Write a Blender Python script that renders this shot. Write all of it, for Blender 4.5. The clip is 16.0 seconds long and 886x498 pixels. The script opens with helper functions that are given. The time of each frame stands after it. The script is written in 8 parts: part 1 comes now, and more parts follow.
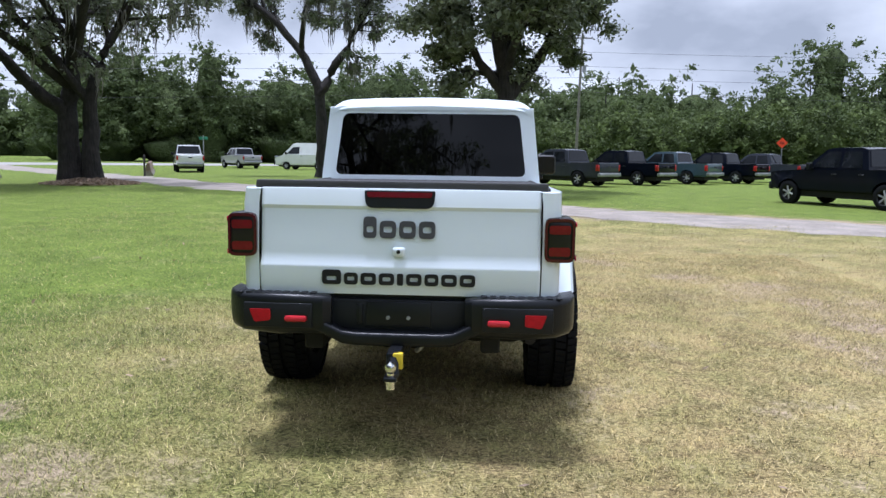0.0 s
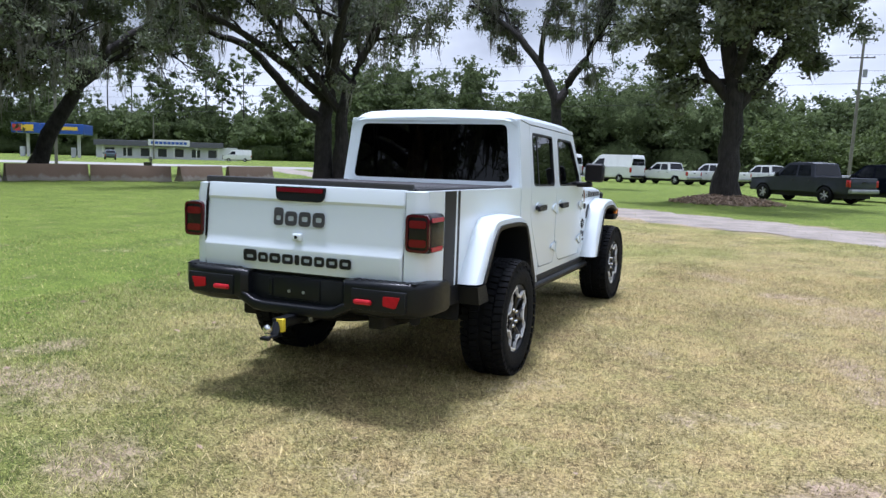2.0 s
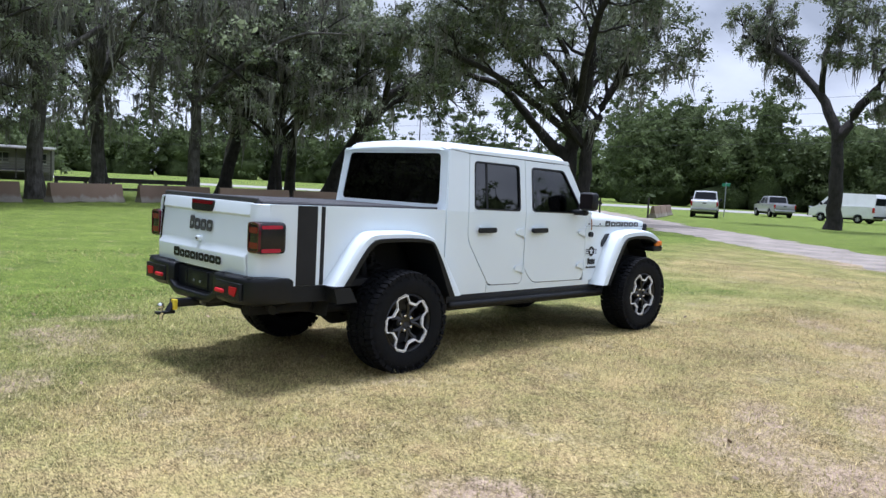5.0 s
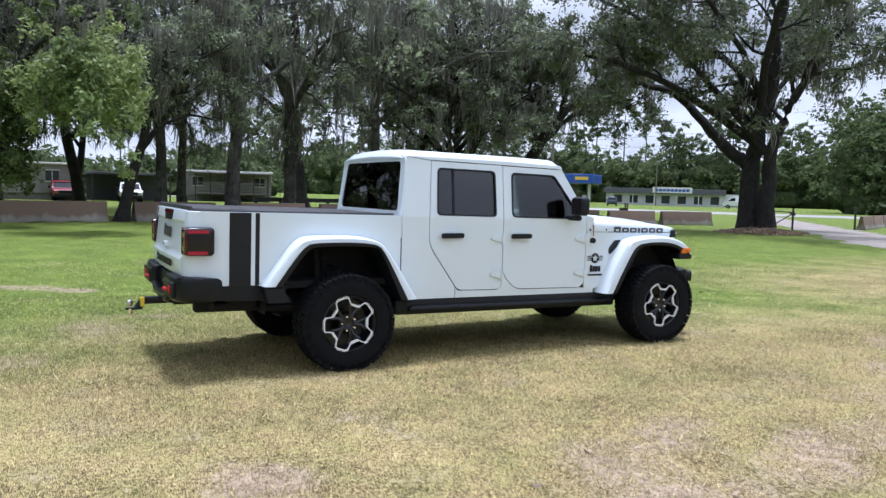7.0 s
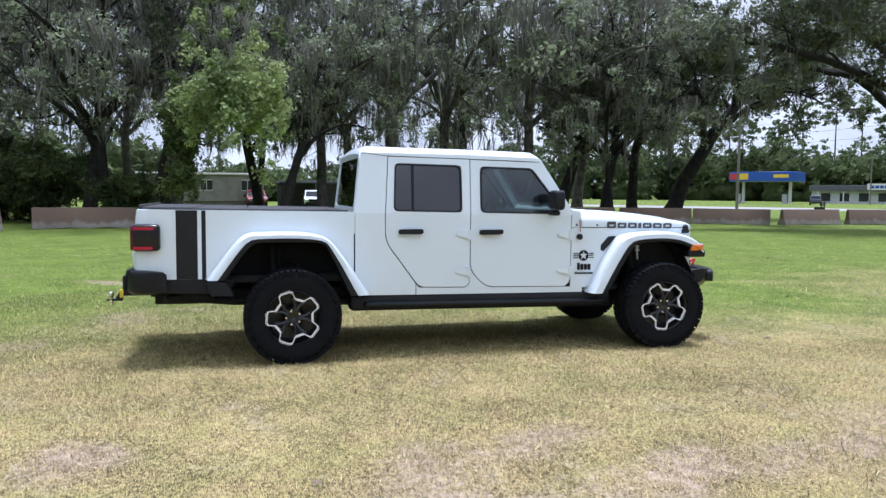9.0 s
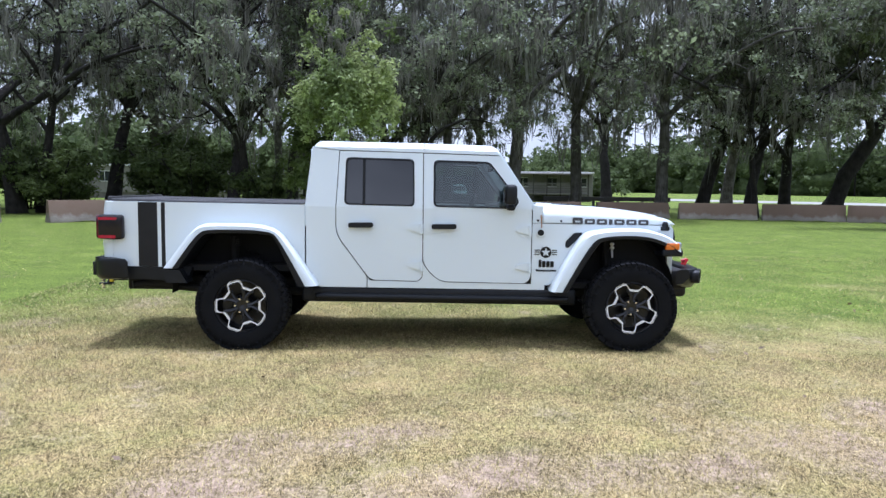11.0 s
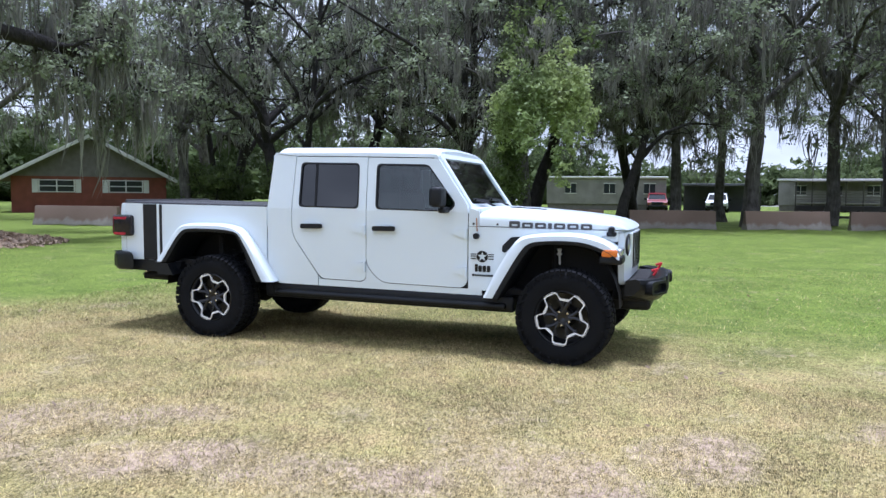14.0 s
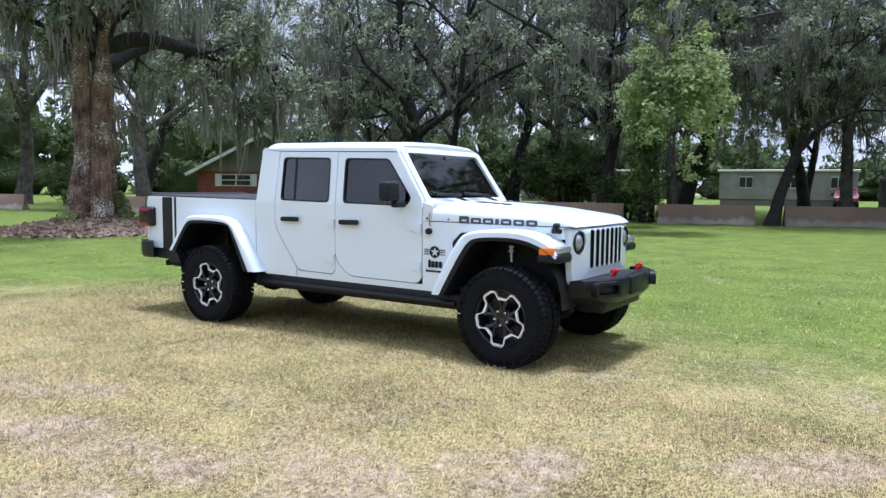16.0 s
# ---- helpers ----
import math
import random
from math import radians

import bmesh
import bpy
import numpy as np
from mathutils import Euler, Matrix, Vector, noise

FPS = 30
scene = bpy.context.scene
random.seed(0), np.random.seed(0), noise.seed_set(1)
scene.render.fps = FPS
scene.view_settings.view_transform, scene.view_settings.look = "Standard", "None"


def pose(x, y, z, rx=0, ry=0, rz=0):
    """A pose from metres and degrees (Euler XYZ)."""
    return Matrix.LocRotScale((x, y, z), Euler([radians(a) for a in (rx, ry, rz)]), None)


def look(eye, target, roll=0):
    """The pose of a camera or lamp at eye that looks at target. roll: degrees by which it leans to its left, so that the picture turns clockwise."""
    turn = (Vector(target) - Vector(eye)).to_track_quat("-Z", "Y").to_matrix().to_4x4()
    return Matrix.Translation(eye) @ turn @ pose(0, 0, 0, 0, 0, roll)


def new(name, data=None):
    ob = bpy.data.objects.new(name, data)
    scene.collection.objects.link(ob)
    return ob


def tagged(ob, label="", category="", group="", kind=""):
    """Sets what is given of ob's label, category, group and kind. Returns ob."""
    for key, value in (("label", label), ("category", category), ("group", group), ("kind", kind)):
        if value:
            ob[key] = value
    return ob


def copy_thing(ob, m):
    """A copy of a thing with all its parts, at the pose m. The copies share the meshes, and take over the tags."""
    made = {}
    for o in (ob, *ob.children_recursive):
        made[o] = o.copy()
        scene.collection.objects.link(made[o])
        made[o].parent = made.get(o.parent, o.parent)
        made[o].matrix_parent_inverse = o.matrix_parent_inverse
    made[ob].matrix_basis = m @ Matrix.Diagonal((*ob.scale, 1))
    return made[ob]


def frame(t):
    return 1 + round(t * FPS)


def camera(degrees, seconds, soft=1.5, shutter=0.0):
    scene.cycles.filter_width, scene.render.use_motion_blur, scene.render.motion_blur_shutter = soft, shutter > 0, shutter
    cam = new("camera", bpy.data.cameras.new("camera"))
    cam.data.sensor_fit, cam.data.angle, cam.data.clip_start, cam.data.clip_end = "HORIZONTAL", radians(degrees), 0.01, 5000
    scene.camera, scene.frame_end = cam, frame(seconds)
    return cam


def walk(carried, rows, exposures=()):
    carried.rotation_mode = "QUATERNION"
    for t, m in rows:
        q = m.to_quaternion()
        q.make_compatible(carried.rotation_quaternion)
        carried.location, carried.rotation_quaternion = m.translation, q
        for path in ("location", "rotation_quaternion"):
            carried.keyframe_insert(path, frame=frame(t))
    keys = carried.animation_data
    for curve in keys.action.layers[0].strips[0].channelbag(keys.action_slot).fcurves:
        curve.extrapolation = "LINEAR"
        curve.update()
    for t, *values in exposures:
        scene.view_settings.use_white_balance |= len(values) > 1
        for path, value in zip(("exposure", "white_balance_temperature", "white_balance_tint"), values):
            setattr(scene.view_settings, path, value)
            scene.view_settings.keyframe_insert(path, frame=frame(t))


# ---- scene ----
cam = camera(60.6, 16.0, soft=1.45)
PATH = [
    (0, (0.493, -4.899, 1.47), (0.34, -2.92, 1.227), 0.8),
    (0.5, (0.994, -4.982, 1.469), (0.664, -3.025, 1.223), 0.9),
    (1, (1.479, -4.978, 1.467), (0.977, -3.058, 1.217), 1.2),
    (1.5, (2.047, -5.008, 1.469), (1.384, -3.137, 1.226), 1.4),
    (2, (2.576, -4.983, 1.478), (1.769, -3.168, 1.247), 1.7),
    (2.5, (3.124, -4.961, 1.479), (2.188, -3.207, 1.265), 1.9),
    (3, (3.649, -4.897, 1.488), (2.596, -3.208, 1.294), 2.0),
    (3.5, (4.144, -4.755, 1.497), (2.983, -3.137, 1.317), 2.1),
    (3.7, (4.35, -4.694, 1.514), (3.152, -3.102, 1.335), 2.2),
    (5.8, (5.992, -3.28, 1.492), (4.41, -2.066, 1.337), 2.6),
    (6, (6.163, -3.133, 1.514), (4.548, -1.963, 1.363), 2.4),
    (6.5, (6.453, -2.683, 1.504), (4.761, -1.627, 1.354), 2.1),
    (7, (6.757, -2.221, 1.496), (4.995, -1.286, 1.349), 1.6),
    (7.5, (6.942, -1.724, 1.486), (5.122, -0.908, 1.342), 1.2),
    (8, (7.126, -1.228, 1.469), (5.256, -0.53, 1.33), 0.8),
    (8.5, (7.246, -0.739, 1.457), (5.338, -0.158, 1.317), 0.7),
    (9, (7.388, -0.248, 1.457), (5.449, 0.219, 1.311), 0.5),
    (9.2, (7.457, -0.048, 1.462), (5.508, 0.372, 1.315), 0.4),
    (11.3, (7.621, 1.946, 1.476), (5.628, 1.918, 1.312), 0.5),
    (11.5, (7.633, 2.16, 1.488), (5.641, 2.079, 1.326), 0.3),
    (12, (7.576, 2.675, 1.463), (5.593, 2.467, 1.305), 0.3),
    (12.5, (7.531, 3.221, 1.459), (5.564, 2.888, 1.305), 0.3),
    (13, (7.427, 3.708, 1.451), (5.485, 3.255, 1.301), 0.5),
    (13.5, (7.31, 4.213, 1.436), (5.397, 3.646, 1.29), 0.6),
    (14, (7.134, 4.7, 1.436), (5.259, 4.019, 1.29), 0.5),
    (14.5, (6.931, 5.18, 1.426), (5.101, 4.385, 1.283), 0.3),
    (15, (6.684, 5.639, 1.428), (4.905, 4.737, 1.287), 0.3),
    (15.5, (6.392, 6.027, 1.438), (4.67, 5.021, 1.291), 0.3),
    (16, (6.146, 6.439, 1.456), (4.486, 5.335, 1.29), 0.6),
]
walk(cam, [(t, look(eye, target, roll)) for t, eye, target, roll in PATH], exposures=[(0, 0.30, 5380, 22), (9, 0.38, 5300, 22), (12, 0.45, 5200, 23), (16, 0.46, 5180, 23)])

# ---------------------------------------------------------------- light
SUN_EL, SUN_AZ = 83.0, -58.0      # degrees; azimuth from +y towards +x

world = bpy.data.worlds.new("sky")
scene.world = world
world.use_nodes = True
wn, wl = world.node_tree.nodes, world.node_tree.links
wn.clear()
w_out = wn.new("ShaderNodeOutputWorld")
w_bg = wn.new("ShaderNodeBackground")
w_bg.inputs["Strength"].default_value = 1.0
w_sky = wn.new("ShaderNodeTexSky")
w_sky.sky_type = "NISHITA"
w_sky.sun_disc = False
w_sky.sun_elevation = radians(SUN_EL)
w_sky.sun_rotation = radians(SUN_AZ)
w_dim = wn.new("ShaderNodeVectorMath")
w_dim.operation = "SCALE"
w_dim.inputs["Scale"].default_value = 0.11
wl.new(w_sky.outputs[0], w_dim.inputs[0])
w_co = wn.new("ShaderNodeTexCoord")
w_map = wn.new("ShaderNodeMapping")
w_map.inputs["Scale"].default_value = (1.0, 1.0, 1.9)
w_map.inputs["Location"].default_value = (0.4, 1.3, 0.2)
wl.new(w_co.outputs["Generated"], w_map.inputs[0])
w_n1 = wn.new("ShaderNodeTexNoise")
w_n1.inputs["Scale"].default_value = 1.7
w_n1.inputs["Detail"].default_value = 8
w_n1.inputs["Roughness"].default_value = 0.56
w_n1.inputs["Distortion"].default_value = 0.35
wl.new(w_map.outputs[0], w_n1.inputs["Vector"])
w_n2 = wn.new("ShaderNodeTexNoise")
w_n2.inputs["Scale"].default_value = 3.1
w_n2.inputs["Detail"].default_value = 9
w_n2.inputs["Roughness"].default_value = 0.5
wl.new(w_map.outputs[0], w_n2.inputs["Vector"])
w_r1 = wn.new("ShaderNodeValToRGB")
w_r1.color_ramp.elements[0].position = 0.14
w_r1.color_ramp.elements[1].position = 0.28
wl.new(w_n1.outputs["Fac"], w_r1.inputs[0])
w_r2 = wn.new("ShaderNodeValToRGB")
w_r2.color_ramp.elements[0].position = 0.37
w_r2.color_ramp.elements[0].color = (0.425, 0.460, 0.468, 1)
w_r2.color_ramp.elements[1].position = 0.63
w_r2.color_ramp.elements[1].color = (0.905, 0.94, 0.905, 1)
wl.new(w_n2.outputs["Fac"], w_r2.inputs[0])
w_mix = wn.new("ShaderNodeMix")
w_mix.data_type = "RGBA"
wl.new(w_r1.outputs[0], w_mix.inputs[0])
wl.new(w_dim.outputs[0], w_mix.inputs[6])
wl.new(w_r2.outputs[0], w_mix.inputs[7])
w_sep = wn.new("ShaderNodeSeparateXYZ")
wl.new(w_co.outputs["Generated"], w_sep.inputs[0])
w_zen = wn.new("ShaderNodeMapRange")        # an overcast sky brightens towards the zenith
w_zen.inputs["From Min"].default_value, w_zen.inputs["From Max"].default_value = 0.25, 1.0
w_zen.inputs["To Min"].default_value, w_zen.inputs["To Max"].default_value = 0.88, 1.62
wl.new(w_sep.outputs[2], w_zen.inputs["Value"])
w_sc = wn.new("ShaderNodeVectorMath")
w_sc.operation = "SCALE"
wl.new(w_mix.outputs[2], w_sc.inputs[0])
wl.new(w_zen.outputs[0], w_sc.inputs["Scale"])
wl.new(w_sc.outputs[0], w_bg.inputs["Color"])
wl.new(w_bg.outputs[0], w_out.inputs["Surface"])

sun_data = bpy.data.lights.new("sun", "SUN")
sun_data.energy, sun_data.angle, sun_data.color = 3.6, radians(11), (1.0, 0.965, 0.91)
sun = new("sun", sun_data)
se, sa = radians(SUN_EL), radians(SUN_AZ)
sun.matrix_world = look((math.sin(sa) * math.cos(se) * 60, math.cos(sa) * math.cos(se) * 60, math.sin(se) * 60), (0, 0, 0))

# ---------------------------------------------------------------- materials
def nodes_of(m):
    m.use_nodes = True
    nt = m.node_tree
    return nt, nt.nodes, nt.links


def mat(name, base, rough=0.6, metal=0.0, base2=None, scale=4.0, fine=60.0, bump=0.0, coat=0.0, vary=0.0, spec=0.5, island=False, relief=1.0, grain=1.0):
    """A principled material: two colours mixed by noise of two sizes, fine relief, and piece-to-piece variation."""
    m = bpy.data.materials.new(name)
    nt, n, l = nodes_of(m)
    b = n["Principled BSDF"]
    b.inputs["Roughness"].default_value = rough
    b.inputs["Metallic"].default_value = metal
    b.inputs["Specular IOR Level"].default_value = spec
    b.inputs["Coat Weight"].default_value = coat
    b.inputs["Coat Roughness"].default_value = 0.04
    co = n.new("ShaderNodeTexCoord")
    big = n.new("ShaderNodeTexNoise")
    big.inputs["Scale"].default_value, big.inputs["Detail"].default_value = scale, 6
    small = n.new("ShaderNodeTexNoise")
    small.inputs["Scale"].default_value, small.inputs["Detail"].default_value = fine, 4
    mp = n.new("ShaderNodeMapping")
    mp.inputs["Scale"].default_value = (1, 1, grain)
    l.new(co.outputs["Object"], mp.inputs[0])
    l.new(co.outputs["Object"], big.inputs["Vector"])
    l.new(mp.outputs[0], small.inputs["Vector"])
    add = n.new("ShaderNodeMath")
    add.operation = "MULTIPLY_ADD"
    add.inputs[1].default_value = 0.4
    l.new(small.outputs["Fac"], add.inputs[0])
    sc = n.new("ShaderNodeMath")
    sc.operation = "MULTIPLY"
    sc.inputs[1].default_value = 0.6
    l.new(big.outputs["Fac"], sc.inputs[0])
    l.new(sc.outputs[0], add.inputs[2])
    ramp = n.new("ShaderNodeValToRGB")
    c2 = base2 or tuple(c * 0.9 for c in base)
    ramp.color_ramp.elements[0].position, ramp.color_ramp.elements[0].color = 0.36, (*c2, 1)
    ramp.color_ramp.elements[1].position, ramp.color_ramp.elements[1].color = 0.64, (*base, 1)
    l.new(add.outputs[0], ramp.inputs[0])
    col = ramp.outputs[0]
    if vary:
        if island:
            g = n.new("ShaderNodeNewGeometry")
            rnd = g.outputs["Random Per Island"]
        else:
            rnd = n.new("ShaderNodeObjectInfo").outputs["Random"]
        hsv = n.new("ShaderNodeHueSaturation")
        mr = n.new("ShaderNodeMapRange")
        mr.inputs["To Min"].default_value, mr.inputs["To Max"].default_value = 1 - vary, 1 + vary
        l.new(rnd, mr.inputs["Value"])
        l.new(mr.outputs[0], hsv.inputs["Value"])
        l.new(col, hsv.inputs["Color"])
        col = hsv.outputs[0]
    l.new(col, b.inputs["Base Color"])
    if bump:
        bp = n.new("ShaderNodeBump")
        bp.inputs["Strength"].default_value, bp.inputs["Distance"].default_value = bump, 0.01 * relief
        l.new(small.outputs["Fac"], bp.inputs["Height"])
        l.new(bp.outputs[0], b.inputs["Normal"])
    return m


def glass(name, tint, gloss=1.0, ior=1.8):
    """Tinted pane: clear tinted body under a Fresnel gloss."""
    m = bpy.data.materials.new(name)
    nt, n, l = nodes_of(m)
    n.remove(n["Principled BSDF"])
    out = n["Material Output"]
    tr = n.new("ShaderNodeBsdfTransparent")
    tr.inputs[0].default_value = (*tint, 1)
    gl = n.new("ShaderNodeBsdfGlossy")
    gl.inputs["Color"].default_value = (gloss, gloss, gloss, 1)
    gl.inputs["Roughness"].default_value = 0.015
    fr = n.new("ShaderNodeFresnel")
    fr.inputs[0].default_value = ior
    mx = n.new("ShaderNodeMixShader")
    l.new(fr.outputs[0], mx.inputs[0])
    l.new(tr.outputs[0], mx.inputs[1])
    l.new(gl.outputs[0], mx.inputs[2])
    l.new(mx.outputs[0], out.inputs[0])
    return m


def leaf_mat(name, base, base2, translucent=0.35, vary=0.35, sheen=0.35):
    """Foliage: dull leaf with light passing through, each leaf a little different."""
    m = bpy.data.materials.new(name)
    nt, n, l = nodes_of(m)
    b = n["Principled BSDF"]
    out = n["Material Output"]
    g = n.new("ShaderNodeNewGeometry")
    co = n.new("ShaderNodeTexCoord")
    big = n.new("ShaderNodeTexNoise")
    big.inputs["Scale"].default_value, big.inputs["Detail"].default_value = 0.5, 3
    l.new(co.outputs["Object"], big.inputs["Vector"])
    ramp = n.new("ShaderNodeValToRGB")
    ramp.color_ramp.elements[0].position, ramp.color_ramp.elements[0].color = 0.38, (*base2, 1)
    ramp.color_ramp.elements[1].position, ramp.color_ramp.elements[1].color = 0.62, (*base, 1)
    l.new(big.outputs["Fac"], ramp.inputs[0])
    hsv = n.new("ShaderNodeHueSaturation")
    mr = n.new("ShaderNodeMapRange")
    mr.inputs["To Min"].default_value, mr.inputs["To Max"].default_value = 1 - vary, 1 + vary
    l.new(g.outputs["Random Per Island"], mr.inputs["Value"])
    l.new(mr.outputs[0], hsv.inputs["Value"])
    l.new(ramp.outputs[0], hsv.inputs["Color"])
    l.new(hsv.outputs[0], b.inputs["Base Color"])
    b.inputs["Roughness"].default_value = 0.5
    b.inputs["Specular IOR Level"].default_value = sheen
    tl = n.new("ShaderNodeBsdfTranslucent")
    l.new(hsv.outputs[0], tl.inputs["Color"])
    mx = n.new("ShaderNodeMixShader")
    mx.inputs[0].default_value = translucent
    l.new(b.outputs[0], mx.inputs[1])
    l.new(tl.outputs[0], mx.inputs[2])
    l.new(mx.outputs[0], out.inputs[0])
    return m


def stained_concrete():
    """Pale foot and top, with rusty brown stains over the upper face."""
    m = mat("barrier_concrete", (0.33, 0.30, 0.26), 0.9, base2=(0.20, 0.175, 0.145), scale=1.2, fine=24, bump=0.5)
    nt, n, l = nodes_of(m)
    b = n["Principled BSDF"]
    base = b.inputs["Base Color"].links[0].from_socket
    co = n.new("ShaderNodeTexCoord")
    sep = n.new("ShaderNodeSeparateXYZ")
    l.new(co.outputs["Object"], sep.inputs[0])
    run = n.new("ShaderNodeTexNoise")
    mp = n.new("ShaderNodeMapping")
    mp.inputs["Scale"].default_value = (2.2, 2.2, 0.5)
    l.new(co.outputs["Object"], mp.inputs[0])
    l.new(mp.outputs[0], run.inputs["Vector"])
    run.inputs["Scale"].default_value, run.inputs["Detail"].default_value = 1.6, 6
    add = n.new("ShaderNodeMath")
    add.operation = "MULTIPLY_ADD"
    add.inputs[1].default_value = 0.55
    l.new(run.outputs["Fac"], add.inputs[0])
    l.new(sep.outputs[2], add.inputs[2])
    ramp = n.new("ShaderNodeValToRGB")
    for q, v in ((0.46, 0.0), (0.60, 1.0)):
        e = ramp.color_ramp.elements.new(q)
        e.color = (v, v, v, 1)
    ramp.color_ramp.elements[0].color = (0, 0, 0, 1)
    l.new(add.outputs[0], ramp.inputs[0])
    cap = n.new("ShaderNodeMath")
    cap.operation = "MULTIPLY"
    cap.inputs[1].default_value = 0.85
    l.new(ramp.outputs[0], cap.inputs[0])
    mx = n.new("ShaderNodeMix")
    mx.data_type = "RGBA"
    l.new(cap.outputs[0], mx.inputs[0])
    l.new(base, mx.inputs[6])
    mx.inputs[7].default_value = (0.165, 0.105, 0.068, 1)
    hsv = n.new("ShaderNodeHueSaturation")
    mr = n.new("ShaderNodeMapRange")
    mr.inputs["To Min"].default_value, mr.inputs["To Max"].default_value = 0.75, 1.25
    l.new(n.new("ShaderNodeObjectInfo").outputs["Random"], mr.inputs["Value"])
    l.new(mr.outputs[0], hsv.inputs["Value"])
    l.new(mx.outputs[2], hsv.inputs["Color"])
    l.new(hsv.outputs[0], b.inputs["Base Color"])
    return m


def lichen_bark():
    """Furrowed red-brown bark with specks of white lichen."""
    m = mat("lichen_bark", (0.235, 0.142, 0.094), 0.95, base2=(0.026, 0.019, 0.015), scale=3.0, fine=14, bump=1.0, relief=9.0, grain=0.14)
    nt, n, l = nodes_of(m)
    b = n["Principled BSDF"]
    base = b.inputs["Base Color"].links[0].from_socket
    co = n.new("ShaderNodeTexCoord")
    sp = n.new("ShaderNodeTexNoise")
    sp.inputs["Scale"].default_value, sp.inputs["Detail"].default_value = 26, 5
    big = n.new("ShaderNodeTexNoise")
    big.inputs["Scale"].default_value, big.inputs["Detail"].default_value = 1.4, 3
    for q in (sp, big):
        l.new(co.outputs["Object"], q.inputs["Vector"])
    add = n.new("ShaderNodeMath")
    add.operation = "MULTIPLY_ADD"
    add.inputs[1].default_value = 0.7
    l.new(big.outputs["Fac"], add.inputs[0])
    l.new(sp.outputs["Fac"], add.inputs[2])
    ramp = n.new("ShaderNodeValToRGB")
    ramp.color_ramp.elements[0].position, ramp.color_ramp.elements[1].position = 0.955, 0.985
    l.new(add.outputs[0], ramp.inputs[0])
    mx = n.new("ShaderNodeMix")
    mx.data_type = "RGBA"
    l.new(ramp.outputs[0], mx.inputs[0])
    l.new(base, mx.inputs[6])
    mx.inputs[7].default_value = (0.56, 0.54, 0.50, 1)
    l.new(mx.outputs[2], b.inputs["Base Color"])
    return m


WHITE = mat("white_paint", (0.72, 0.79, 0.83), 0.30, base2=(0.695, 0.765, 0.805), scale=1.5, fine=300, coat=0.35)
BLACKPLASTIC = mat("black_plastic", (0.0085, 0.0100, 0.0130), 0.45, base2=(0.006, 0.007, 0.009), scale=6, fine=250, bump=0.25, spec=0.3)
SATIN = mat("satin_black_steel", (0.0075, 0.0088, 0.0115), 0.32, base2=(0.0055, 0.0064, 0.008), scale=5, fine=300, bump=0.12, spec=0.3)
CHASSIS = mat("chassis_black", (0.004, 0.004, 0.0045), 0.8, base2=(0.006, 0.0057, 0.0055), scale=5, fine=80, bump=0.3)
VINYL = mat("tonneau_vinyl", (0.025, 0.025, 0.027), 0.6, base2=(0.035, 0.035, 0.036), scale=3, fine=400, bump=0.3)
DECAL = mat("decal_black", (0.012, 0.012, 0.013), 0.5, base2=(0.016, 0.016, 0.017), scale=8, fine=200, spec=0.25)
DECALGREY = mat("decal_grey", (0.07, 0.07, 0.08), 0.4, base2=(0.05, 0.05, 0.055), scale=8, fine=200)
RUBBER = mat("tyre_rubber", (0.0042, 0.0048, 0.0064), 0.75, base2=(0.0080, 0.0084, 0.0096), scale=7, fine=120, bump=0.35, spec=0.14)
RIMBLACK = mat("rim_black", (0.006, 0.006, 0.007), 0.3, base2=(0.009, 0.009, 0.010), scale=10, fine=100)
ALLOY = mat("machined_alloy", (0.86, 0.86, 0.86), 0.32, metal=0.12, base2=(0.76, 0.76, 0.77), scale=8, fine=200)
CHROME = mat("chrome", (0.8, 0.8, 0.8), 0.12, metal=1.0, base2=(0.7, 0.7, 0.7), scale=10, fine=100)
SIDELENS = mat("red_side_lens", (0.42, 0.006, 0.035), 0.2, base2=(0.32, 0.005, 0.025), scale=30, fine=300, coat=0.3, spec=0.4)
REDRIM = mat("crimson_surround", (0.075, 0.002, 0.012), 0.15, base2=(0.055, 0.002, 0.009), scale=30, fine=300, coat=0.3, spec=0.4)
REDLENS = mat("red_lens", (0.17, 0.006, 0.012), 0.15, base2=(0.13, 0.005, 0.009), scale=30, fine=300, coat=0.1, spec=0.3)
REFLECTOR = mat("red_reflector", (0.50, 0.012, 0.018), 0.45, spec=0.15, base2=(0.34, 0.012, 0.015), scale=40, fine=400)
REDHOOK = mat("red_hook_paint", (0.55, 0.015, 0.025), 0.4, base2=(0.45, 0.012, 0.02), scale=20, fine=200)
SMOKE = mat("smoked_lens", (0.012, 0.010, 0.011), 0.2, base2=(0.016, 0.012, 0.013), scale=20, fine=200, spec=0.35)
AMBER = mat("amber_lens", (0.75, 0.20, 0.015), 0.2, base2=(0.65, 0.16, 0.01), scale=30, fine=200, coat=0.4)
STRAP = mat("brown_strap", (0.35, 0.16, 0.06), 0.7, base2=(0.28, 0.12, 0.05), scale=30, fine=200)
YELLOWTAG = mat("yellow_tag", (0.80, 0.62, 0.02), 0.5, base2=(0.7, 0.52, 0.02), scale=30, fine=200)
LAMPGLASS = mat("lamp_reflector", (0.55, 0.58, 0.60), 0.12, metal=0.6, base2=(0.35, 0.37, 0.40), scale=25, fine=100)
SEATMAT = mat("seat_fabric", (0.02, 0.02, 0.022), 0.85, base2=(0.03, 0.03, 0.03), scale=10, fine=200, bump=0.2)
